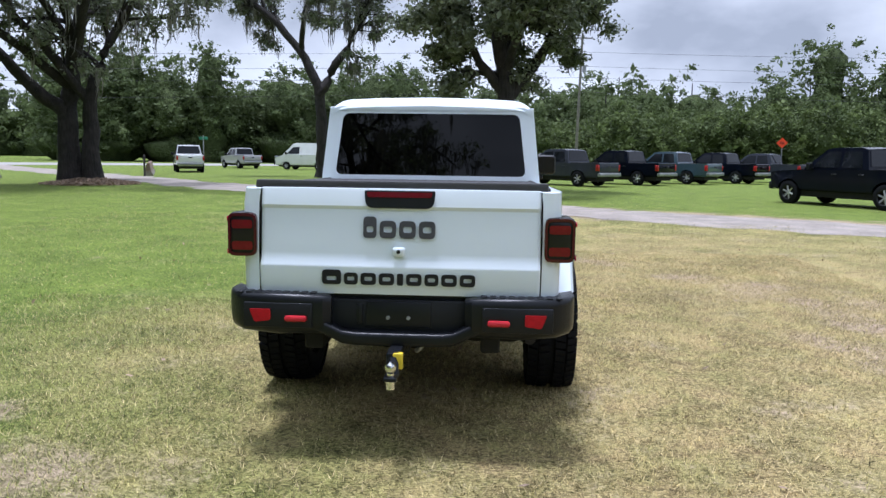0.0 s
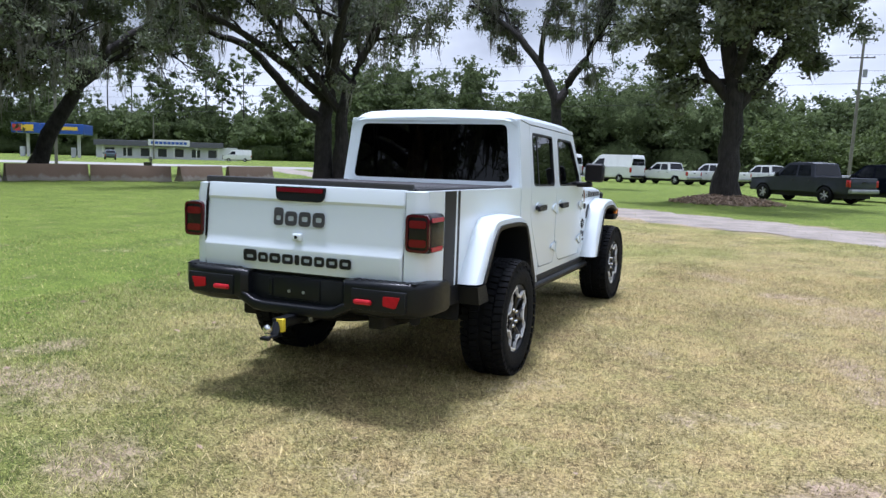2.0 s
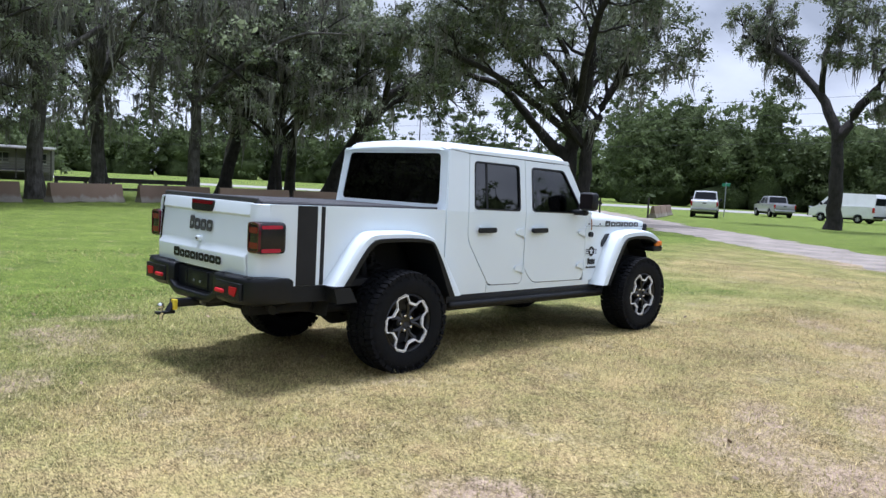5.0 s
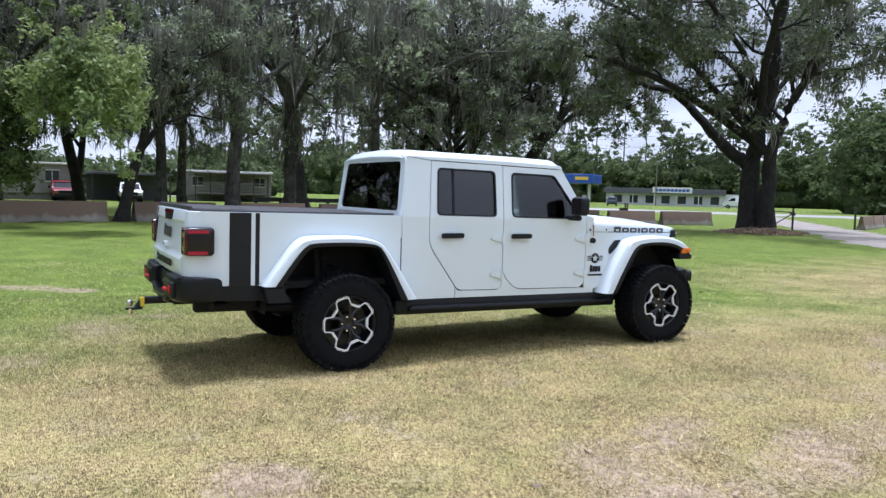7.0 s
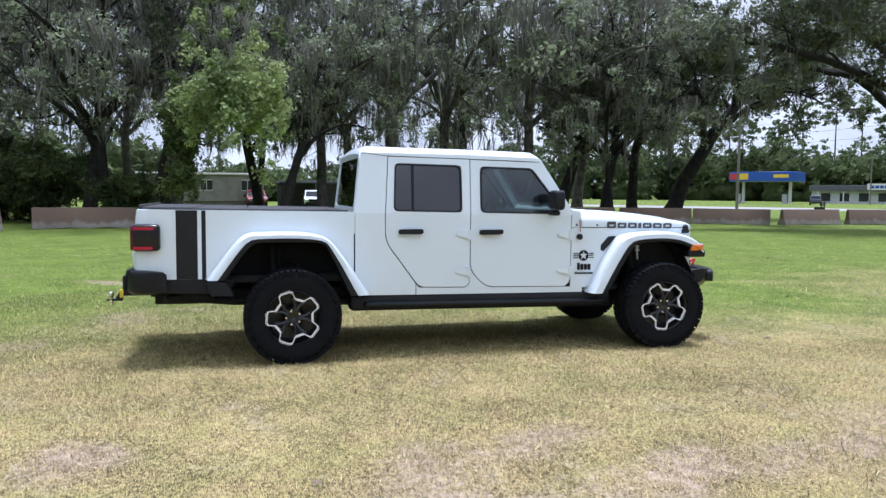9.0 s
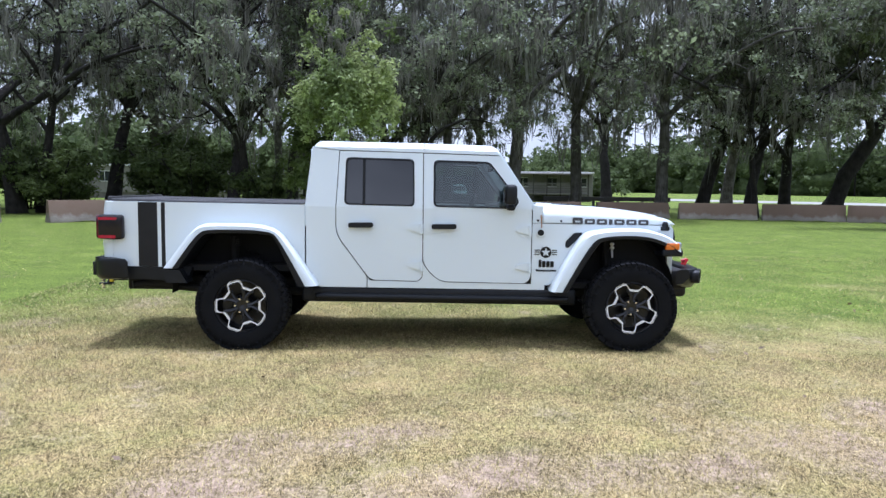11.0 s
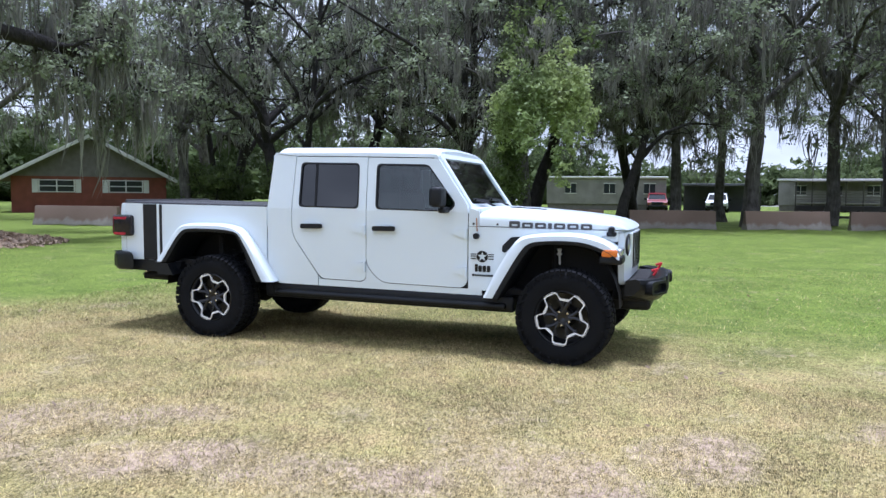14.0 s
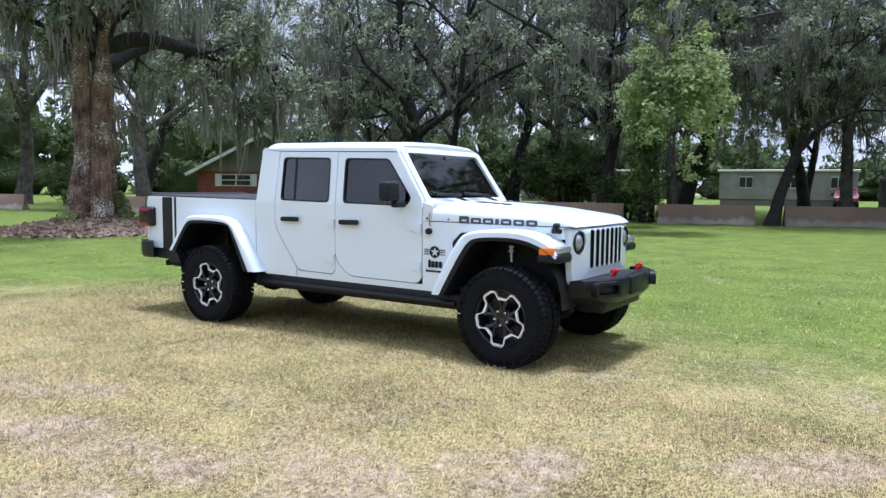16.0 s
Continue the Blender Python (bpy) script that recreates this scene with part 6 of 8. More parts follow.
def oak_e():
    """Broad old trunk with peeling bark and pale lichen."""
    o = Oak(47)
    o.limb([V3(-0.22, 0, 0.0), V3(-0.25, 0, 2.0), V3(-0.3, 0, 4.5), V3(-0.5, 0.1, 7.5), V3(-0.6, 0.3, 11)], 0.42, 0.12, spawn=(0.45, 1), count=9, length=3.2)
    o.limb([V3(0.34, -0.1, 0.0), V3(0.32, -0.1, 2.2), V3(0.25, 0, 4.6), V3(0.7, 0.2, 7.5), V3(1.4, 0.3, 10.5)], 0.38, 0.1, spawn=(0.45, 1), count=9, length=3.2)
    o.limb([V3(0.2, 0, 5.0), V3(-1.2, 0.8, 5.4), V3(-2.4, 1.5, 5.2), V3(-3.6, 2.3, 4.7), V3(-4.6, 2.9, 4.9)], 0.27, 0.12, spawn=(0.4, 1), count=8, length=1.5)
    o.limb([V3(0.05, 0.32, -0.1), V3(0.05, 0.30, 1.8), V3(0.0, 0.25, 3.6), V3(-0.2, 0.5, 6.0)], 0.34, 0.16, spawn=(0.7, 1), count=4, length=2.0)
    o.limb([V3(-0.3, 0, 5.0), V3(1.8, 1.0, 6.2), V3(4.2, 2.4, 6.8), V3(6.6, 3.4, 7.2)], 0.24, 0.06, spawn=(0.3, 1), count=8, length=2.6)
    o.limb([V3(-0.3, 0, 4.4), V3(-2.4, -1.0, 5.6), V3(-5.0, -1.8, 6.2), V3(-7.6, -2.2, 6.4)], 0.24, 0.06, spawn=(0.3, 1), count=8, length=2.6)
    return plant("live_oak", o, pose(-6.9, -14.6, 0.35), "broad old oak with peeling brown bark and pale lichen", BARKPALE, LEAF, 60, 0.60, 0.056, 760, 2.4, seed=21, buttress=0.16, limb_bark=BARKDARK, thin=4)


def oak_d():
    """Leaning oak with a long dark limb sweeping over."""
    o = Oak(59)
    o.limb([V3(0, 0, -0.1), V3(0.4, 0.6, 2.0), V3(1.2, 1.6, 4.6), V3(2.2, 3.0, 7.0), V3(3.0, 5.2, 9.0), V3(3.2, 8.2, 10.0), V3(3.4, 11.0, 10.6)], 0.55, 0.09, spawn=(0.35, 1), count=11, length=3.4)
    o.limb([V3(-0.9, -2.2, -0.1), V3(-0.8, -2.3, 3.0), V3(-0.6, -1.9, 6.0), V3(0.2, -1.2, 9.0), V3(0.6, 0.0, 12)], 0.38, 0.08, spawn=(0.35, 1), count=10, length=3.4)
    o.limb([V3(1.2, 1.6, 4.6), V3(2.8, 0.4, 6.2), V3(4.6, -1.2, 7.6), V3(6.4, -2.4, 8.4)], 0.26, 0.06, count=8, length=2.8)
    o.limb([V3(-0.8, -2.3, 3.4), V3(-0.2, -4.4, 5.8), V3(0.8, -6.8, 7.6), V3(1.6, -9, 8.6)], 0.22, 0.06, count=9, length=2.8)
    o.limb([V3(-0.6, -1.9, 6.0), V3(0.6, -3.4, 7.4), V3(2.4, -5.6, 8.2), V3(4.0, -8.0, 8.0)], 0.2, 0.05, count=8, length=2.4)
    o.limb([V3(2.2, 3.0, 7.0), V3(3.6, 2.4, 8.6), V3(4.8, 1.0, 10.2), V3(5.4, -1.0, 11.4)], 0.22, 0.05, count=8, length=2.4)
    o.limb([V3(1.2, 1.6, 4.6), V3(2.2, 4.0, 7.0), V3(3.0, 6.4, 8.8), V3(3.6, 8.6, 10.0)], 0.22, 0.05, count=8, length=1.8)
    return plant("live_oak", o, pose(-37.0, 25.5, 0), "leaning live oak with long dark limbs and moss", BARKDARK, LEAFOAK, 46, 0.72, 0.095, 520, 1.8, seed=27, thin=3)


def tree_f():
    """A stem that leans out of a gap of the barriers into the light, smothered in bright vines that hang in curtains."""
    rng = np.random.default_rng(71)
    t = thing("vine_tree", pose(-25.4, -4.4, 0), "leaning tree smothered in bright green hanging vines", "tree")
    o = Oak(71, wander=0.3, droop=0.4)
    o.limb([V3(0, 0, -0.1), V3(0.4, 0.2, 1.6), V3(1.4, 0.6, 3.4), V3(3.4, 1.5, 5.2), V3(5.6, 2.6, 6.2), V3(7.6, 3.6, 6.3)], 0.17, 0.05, spawn=(0.55, 1), count=8, length=1.3)
    o.limb([V3(-0.3, 0.3, -0.1), V3(-0.2, 0.4, 2.2), V3(0.6, 1.0, 4.6), V3(2.2, 2.0, 7.2), V3(4.0, 2.8, 9.4)], 0.13, 0.04, spawn=(0.5, 1), count=6, length=1.4)
    link_mesh("trunk", o.wood_mesh("trunk", 0.2), BARKDARK, t)
    # the lit vines: ragged strands hung over the stem's end, some short, some long, thinning out upwards
    pads = [np.array([6.4, 3.4, 6.3]) + rng.normal(0, 1, (16, 3)) * np.array([1.0, 1.1, 0.8])]
    for k in range(74):
        x, y = 7.25 + rng.normal(0, 0.68), 3.5 + rng.normal(0, 0.82)
        off = math.hypot((x - 7.25) / 1.5, (y - 3.5) / 1.9)
        top, n = 5.5 - 1.1 * off * off + rng.normal(0, 0.35), int(rng.integers(2, 5) + 5 * rng.uniform(0, 1) ** 2.2)
        q = np.arange(n)
        pads.append(np.column_stack([x + rng.normal(0, 0.10, n), y + rng.normal(0, 0.10, n), np.maximum(1.7, top - q * 0.27)]))
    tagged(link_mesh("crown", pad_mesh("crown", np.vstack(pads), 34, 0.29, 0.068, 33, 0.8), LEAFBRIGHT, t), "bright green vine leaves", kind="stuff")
    # vines up the stem and round the foot, their shade put into darker leaves
    up = np.array([(p.x, p.y, p.z * q) for p, lv in o.hang[:40] for q in (0.45, 0.75, 1.0) if p.x < 5.5])
    up = np.vstack([up, np.array([5.8, 3.3, 7.2]) + rng.normal(0, 1, (26, 3)) * np.array([1.0, 1.0, 0.9])])
    up = up + rng.normal(0, 0.3, up.shape)
    low = np.column_stack([rng.normal(0.2, 0.4, 24), rng.normal(0.1, 0.35, 24), rng.uniform(0.15, 2.6, 24)])
    tagged(link_mesh("foot_vines", pad_mesh("foot_vines", np.vstack([low, up]), 36, 0.34, 0.07, 35, 0.9), LEAFVINE, t), "green vines round the foot, shade put into their dark colour", kind="stuff")
    tagged(link_mesh("moss", moss_mesh("moss", [p for p, lv in o.hang if p.z > 4], 36, 40, 1.4), MOSS, t), "grey hanging moss", kind="stuff")
    return t


def generic(seed, stems):
    """A woodland live oak: crooked stems by foot, lean, height and girth, that part low into long bent limbs."""
    o = Oak(seed, wander=0.27, droop=0.20)
    rng = random.Random(seed)
    for bx, by, lx, ly, h, r in stems:
        fork = rng.uniform(3.0, 4.6)
        bend = lambda q: V3(rng.uniform(-q, q), rng.uniform(-q, q), 0)
        foot, p1, p2 = V3(bx, by, -0.1), V3(bx + lx * 0.15, by + ly * 0.15, fork * 0.5) + bend(0.22), V3(bx + lx * 0.35, by + ly * 0.35, fork) + bend(0.25)
        p3, p4 = V3(bx + lx * 0.8, by + ly * 0.8, h * 0.52) + bend(0.8), V3(bx + lx, by + ly, h * 0.8) + bend(1.2)
        o.limb([foot, p1, p2, p3, p4, V3(bx + lx * 1.2, by + ly * 1.2, h)], r, 0.05, spawn=(0.5, 1), count=8, length=3.0)
        a0 = rng.uniform(0, 6.28)
        for k in range(5):          # long limbs that rise, then level out
            a = a0 + 1.257 * k + rng.uniform(-0.35, 0.35)
            sp = rng.uniform(5.0, 8.5)
            p0 = p2.lerp(p3, rng.uniform(0.0, 0.55)) if k else p2
            c, sn = math.cos(a), math.sin(a)
            q1 = p0 + V3(c * sp * 0.25, sn * sp * 0.25, rng.uniform(1.2, 2.4)) + bend(0.3)
            q2 = p0 + V3(c * sp * 0.60, sn * sp * 0.60, rng.uniform(2.4, 4.4)) + bend(0.6)
            q3 = p0 + V3(c * sp, sn * sp, rng.uniform(1.8, 4.8)) + bend(0.6)
            o.limb([p0, q1, q2, q3], r * rng.uniform(0.40, 0.62), 0.04, spawn=(0.25, 1), count=7, length=2.4)
        for k in range(3):          # the upper crown
            a = a0 + 2.1 * k + 0.6
            sp = rng.uniform(3.5, 5.5)
            p0 = p3.lerp(p4, rng.uniform(0.0, 0.5))
            c, sn = math.cos(a), math.sin(a)
            o.limb([p0, p0 + V3(c * sp * 0.5, sn * sp * 0.5, 2.4), p0 + V3(c * sp, sn * sp, 3.8)], r * 0.35, 0.04, spawn=(0.3, 1), count=5, length=2.6)
    return o


def woods():
    """The row of oaks behind the barriers, copied from a few grown ones."""
    kinds = [
        (generic(101, [(0, 0, 0.8, 0.6, 18, 0.42)]), BARK, "mossy oak with long bent limbs in the wood"),
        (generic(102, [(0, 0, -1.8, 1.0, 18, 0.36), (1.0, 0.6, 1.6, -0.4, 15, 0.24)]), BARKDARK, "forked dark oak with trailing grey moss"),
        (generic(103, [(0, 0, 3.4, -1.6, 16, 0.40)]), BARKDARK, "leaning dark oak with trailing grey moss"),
        (generic(104, [(0, 0, 0.3, -0.2, 19, 0.32)]), BARKGREY, "slim grey-barked oak hung with moss"),
    ]
    spots = [  # x, y, kind, turn, scale
        (-28.7, -7.5, 1, 20, 0.95), (-31.5, -4.6, 2, 118, 1.0), (-27.6, -3.9, 3, 40, 0.8), (-26.1, 0.6, 2, 148, 0.66), (-30.8, 2.6, 3, 80, 0.9), (-40.8, -0.3, 1, 160, 1.0),
        (-31.0, 6.1, 3, 160, 1.2), (-37.5, 4.8, 3, 250, 0.9), (-34.6, 9.8, 3, 60, 1.1), (-32.8, 14.1, 3, 100, 1.1), (-36.0, 17.4, 2, 115, 1.05), (-33.0, 19.0, 1, 330, 0.8),
        (-46.0, 23.0, 0, 70, 1.05), (-48.0, 15.0, 2, 210, 1.1),
        (-40.0, -14.6, 0, 280, 1.0), (-33.6, -15.2, 2, 200, 1.05), (-27.5, -17.0, 1, 120, 1.05), (-19.0, -29.5, 0, 240, 1.05), (-26.0, -22.0, 3, 70, 0.95), (-36.0, -26.0, 1, 320, 1.1), (-48.0, -9.0, 3, 10, 1.1),
    ]
    spots += [(-20.0, -44.0, 0, 75, 1.2), (-33.0, -50.0, 2, 165, 1.25), (-6.0, -40.0, 2, 260, 1.2), (-46.0, -36.0, 0, 15, 1.2)]
    first = {}
    for x, y, k, turn, sc in spots:
        m = pose(x, y, 0, 0, 0, turn)
        if k not in first:
            o, bark, label = kinds[k]
            first[k] = plant("oak_tree", o, m, label, bark, LEAF, 52, 0.72, 0.080, 400, 2.3, 0.3, moss_from=3.4, thin=max(1, len(o.tips) // (130 if k == 3 else 230)), seed=200 + k, group="oaks of the wood")
            first[k].scale = (sc, sc, sc)
        else:
            c = copy_thing(first[k], m)
            c.scale = (sc, sc, sc)


def shrubs():
    """Leafy undergrowth between the trunks."""
    proto = None
    rng = random.Random(9)
    for x, y, sc in ((-30.0, -9.8, 1.3), (-33.5, -12.0, 1.6), (-28.0, -15.6, 1.2), (-27.6, -21.4, 1.2), (-33.5, -19.5, 1.4), (-27.2, -5.6, 0.9), (-16.0, -30.5, 1.0)):
        m = pose(x, y, 0, 0, 0, rng.uniform(0, 360))
        if proto is None:
            o = Oak(88, levels=2, wander=0.3)
            for k in range(7):
                a = k * 0.9
                o.limb([V3(0.2 * math.cos(a), 0.2 * math.sin(a), -0.05), V3(0.7 * math.cos(a), 0.7 * math.sin(a), 1.1), V3(1.3 * math.cos(a), 1.3 * math.sin(a), 2.0)], 0.05, 0.02, spawn=(0.2, 1), count=7, length=0.8)
            proto = plant("shrub", o, m, "dark green leafy shrub under the oaks", BARKDARK, LEAFVINE, 40, 0.42, 0.07, 0, 1, 0.0, seed=61, group="undergrowth", thin=4)
            proto["category"] = "shrub"
            proto.scale = (sc, sc, sc)
        else:
            copy_thing(proto, m).scale = (sc, sc, sc)


def lump_mesh(name, lumps, seed):
    """Uneven rounded masses that put the shade inside distant crowns into shape and colour."""
    rng = np.random.default_rng(seed)
    c = np.asarray(lumps, float)
    n, nu, nv = len(c), 11, 8
    u = np.arange(nu) * 2 * np.pi / nu
    v = np.linspace(0.02, np.pi - 0.02, nv)
    shape = np.stack([np.outer(np.sin(v), np.cos(u)), np.outer(np.sin(v), np.sin(u)), np.outer(np.cos(v), np.ones(nu))], -1).reshape(-1, 3)
    rough = np.ones((n, nu * nv))
    for freq, amp in ((2.2, 0.16), (5.0, 0.10)):       # two sizes of bulges, different on every mass
        ph = rng.uniform(0, 6.28, (n, 3, 1))
        q = shape.T[None] * freq
        rough += amp * np.sin(q[:, 0] + ph[:, 0]) * np.cos(q[:, 1] + ph[:, 1]) + amp * np.sin(q[:, 2] * 1.3 + ph[:, 2])
    rough = rough * 0.82 + rng.uniform(-0.10, 0.06, rough.shape)
    verts = c[:, None, :3] + shape[None] * c[:, None, [3, 3, 4]] * rough[:, :, None]
    k = np.arange(nu)
    quads = [np.column_stack([q * nu + k, q * nu + (k + 1) % nu, (q + 1) * nu + (k + 1) % nu, (q + 1) * nu + k]) for q in range(nv - 1)]
    f = np.vstack(quads)[None] + (np.arange(n) * nu * nv)[:, None, None]
    return arrays_mesh(name, verts.reshape(-1, 3), f.reshape(-1, 4))


def far_trees(name, spots, leaf, label, seed, pads=110, per=18, size=0.28, stems=0.5, low=0.05, heart=True):
    """Distant woodland as one mass: every crown is a heap of leafy pads, with stems below."""
    rng = np.random.default_rng(seed)
    centres, hearts = [], []
    o = Oak(seed)
    for x, y, h, r in spots:
        mid, half = h * (0.5 + 0.5 * low), h * (0.5 - 0.5 * low)
        d = rng.normal(0, 1, (pads, 3))
        d /= np.linalg.norm(d, axis=1, keepdims=True)
        lobes = 1 + 0.20 * np.sin(3 * np.arctan2(d[:, 1], d[:, 0]) + rng.uniform(0, 6.28)) + 0.14 * np.sin(7 * d[:, 2] + rng.uniform(0, 6.28))
        reach = (rng.uniform(0.45, 1.0, pads) * lobes)[:, None]
        if heart:               # crowns of a wood's edge hang down to the ground
            d[:, :2] /= np.sqrt(np.maximum(0.22, 1 - np.where(d[:, 2] < 0, 0.9, 0.25) * d[:, 2] ** 2))[:, None]
        p = np.array([x, y, mid]) + d * reach * np.array([r, r, half * 0.95])
        p[:, 2] = np.maximum(p[:, 2], 0.25 + 0.5 * rng.uniform(0, 1, pads))
        centres.append(p)
        # solid lumps added for the shade inside the crown and at its base
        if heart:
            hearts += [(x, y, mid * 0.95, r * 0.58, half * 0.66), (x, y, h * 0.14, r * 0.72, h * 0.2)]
        if rng.uniform() < stems:
            o.bars.append(([V3(x, y, 0), V3(x, y, h * 0.5), V3(x, y, h * 0.88)], [0.24, 0.19, 0.08], 1))
    t = thing(name, pose(0, 0, 0), label, "woods", kind="stuff")
    link_mesh("stems", o.wood_mesh("stems"), BARKDARK, t)
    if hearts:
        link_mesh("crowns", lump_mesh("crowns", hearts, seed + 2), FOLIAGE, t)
    wide = sum(q[3] for q in spots) / len(spots)
    link_mesh("leaves", pad_mesh("leaves", np.vstack(centres), per, wide * 0.21, size, seed + 1, 0.7, 0.38), leaf, t)
    return t


def line_spots(a, b, n, depth, h, r, seed, dip=None):
    rng = random.Random(seed)
    out = []
    for k in range(n):
        t = (k + rng.uniform(-0.3, 0.3)) / max(1, n - 1)
        x, y = a[0] + (b[0] - a[0]) * t, a[1] + (b[1] - a[1]) * t
        d = rng.uniform(0, depth)
        nx, ny = (b[1] - a[1]), -(b[0] - a[0])
        q = math.hypot(nx, ny)
        sgn = 1 if nx * x + ny * y > 0 else -1
        hh = h * rng.uniform(0.72, 1.18)
        out.append((x + sgn * nx / q * d, y + sgn * ny / q * d, hh, r * rng.uniform(0.75, 1.25)))
    return out


fallen_leaves()
oak_a()
oak_b()
oak_c()
oak_d()
oak_e()
tree_f()
woods()
shrubs()
far_trees("roadside_woods", line_spots((-70, 106), (-12, 118), 34, 14, 17, 6.2, 5) + line_spots((-12, 118), (25, 128), 16, 10, 12.5, 5.2, 6), LEAFFAR, "dense green woods across the road", 301, 125, 20, 0.27, 0.4)
far_trees("vine_thicket", line_spots((2, 92), (62, 84), 26, 9, 8.0, 4.8, 7) + line_spots((62, 84), (95, 40), 18, 9, 10, 5.0, 8), LEAFVINE, "vine-covered thicket behind the parked trucks", 302, 100, 24, 0.175, 0.2)
far_trees("distant_woods", line_spots((-300, 40), (-110, 200), 80, 25, 18.5, 8.5, 10) + line_spots((-110, 200), (20, 150), 34, 20, 18.5, 8, 12), LEAFFAR, "distant tree line", 303, 60, 12, 0.5)
far_trees("distant_woods", line_spots((14, 150), (60, 140), 13, 16, 18, 7.5, 9) + line_spots((60, 140), (150, 118), 21, 16, 26, 7.5, 11), LEAFFAR, "distant tree line behind the vine thicket", 307, 90, 16, 0.34)
far_trees("tall_pines", line_spots((-290, 60), (-110, 205), 34, 22, 30, 5.0, 21), LEAFFAR, "tall thin pines standing out of the tree line", 305, 46, 16, 0.40, 1.0, 0.60, False)
far_trees("back_woods", line_spots((-70, -75), (-92, -35), 14, 12, 13, 5.5, 13) + line_spots((-92, -35), (-104, -14), 8, 10, 11, 5.0, 17) + line_spots((-104, -14), (-125, 35), 14, 10, 6, 5.0, 16) + line_spots((-70, -75), (20, -70), 22, 16, 13, 6, 14), LEAFFAR, "trees closing the field behind the houses", 304, 60, 12, 0.36, 0.15)
far_trees("field_edge_trees", line_spots((60, -90), (105, 30), 26, 10, 12, 6.0, 15), LEAFFAR, "trees along the other edge of the field", 306, 60, 12, 0.36, 0.15)


# ---------------------------------------------------------------- barriers, poles, buildings
def barrier_proto():
    """Concrete road barrier with a stepped safety profile and lifting slots."""
    t = thing("concrete_barrier", pose(0, 0, 0), "weathered concrete road barrier with brown stains on the grass", "barrier", "row of concrete barriers")
    bm = bmesh.new()
    prof = [(-0.29, 0.0), (-0.29, 0.07), (-0.165, 0.30), (-0.085, 0.80), (-0.075, 0.81), (0.075, 0.81), (0.085, 0.80), (0.165, 0.30), (0.29, 0.07), (0.29, 0.0)]
    L = 1.86
    xs = [-L, -L + 0.02, -L + 0.5, -0.6, 0.0, 0.6, L - 0.5, L - 0.02, L]
    rows = []
    for x in xs:
        q = 0.975 if abs(x) > L - 0.01 else 1.0
        lift = 0.06 if 0.4 < abs(x) < 0.9 else 0.0
        rows.append([(x, y * q, max(z * q, lift if z == 0 else 0)) for y, z in prof])
    vr = skin(bm, rows, True)
    bm.faces.new(vr[0])
    bm.faces.new(vr[-1])
    part("body", bm, CONCRETE, t)
    bm = bmesh.new()
    for x in (-L - 0.02, L + 0.02):
        for z in (0.25, 0.55):
            tube(bm, [(x, -0.05, z), (x + (0.03 if x > 0 else -0.03), 0, z), (x, 0.05, z)], 0.01, 6)
    part("joint_loops", bm, DARKSTEEL, t)
    return t


def barriers():
    ends = [((-12.8, -36.6), (-14.6, -33.4)), ((-15.0, -28.6), (-15.9, -25.1)), ((-16.8, -22.0), (-17.5, -18.4)), ((-18.1, -16.8), (-19.3, -13.3)), ((-20.0, -12.0), (-22.6, -9.3)),
            ((-23.9, -8.6), (-24.8, -5.0)), ((-25.0, -3.6), (-25.9, 0.05)), ((-26.2, 1.0), (-27.6, 4.6)), ((-27.9, 5.7), (-29.4, 9.2)), ((-29.5, 10.0), (-30.0, 13.7)),
            ((-29.9, 14.2), (-29.4, 17.9)), ((-29.3, 18.3), (-28.4, 21.6)), ((-28.1, 21.9), (-26.0, 24.6)), ((-26.2, 25.6), (-26.6, 29.3)), ((-26.7, 30.0), (-26.4, 33.7)), ((-4.6, -40.2), (-8.2, -39.2)),
            ((-21.5, 40.9), (-23.0, 44.2)), ((-23.2, 44.6), (-24.7, 47.9)), ((-24.9, 48.3), (-26.4, 51.6))]
    proto = None
    for i, ((x0, y0), (x1, y1)) in enumerate(ends):
        a = math.degrees(math.atan2(y1 - y0, x1 - x0))
        m = pose((x0 + x1) / 2, (y0 + y1) / 2, -0.01, 0, 0, a + (180 if i % 3 == 1 else 0))
        if proto is None:
            proto = barrier_proto()
            proto.matrix_world = m
        else:
            copy_thing(proto, m)


def foot_ivy():
    """Creeper that climbs the foot of the broad oak, thick on one side and thin on the other."""
    rng = np.random.default_rng(93)
    pads = []
    for x, y, n, wide, top in ((-7.35, -14.15, 34, 0.20, 0.75), (-6.05, -14.55, 12, 0.24, 0.28), (-7.75, -14.3, 12, 0.26, 0.22)):
        h = rng.uniform(0, 1, n) ** 1.5
        pads.append(np.column_stack([x + rng.normal(0, 1, n) * wide * (1.2 - h), y + rng.normal(0, 1, n) * wide * (1.2 - h), 0.36 + h * top]))
    t = thing("ivy", pose(0, 0, 0), "green creeper climbing round the foot of the broad oak", "ivy", kind="stuff")
    link_mesh("leaves", pad_mesh("leaves", np.vstack(pads), 26, 0.14, 0.05, 94, 0.9), LEAFBRIGHT, t)


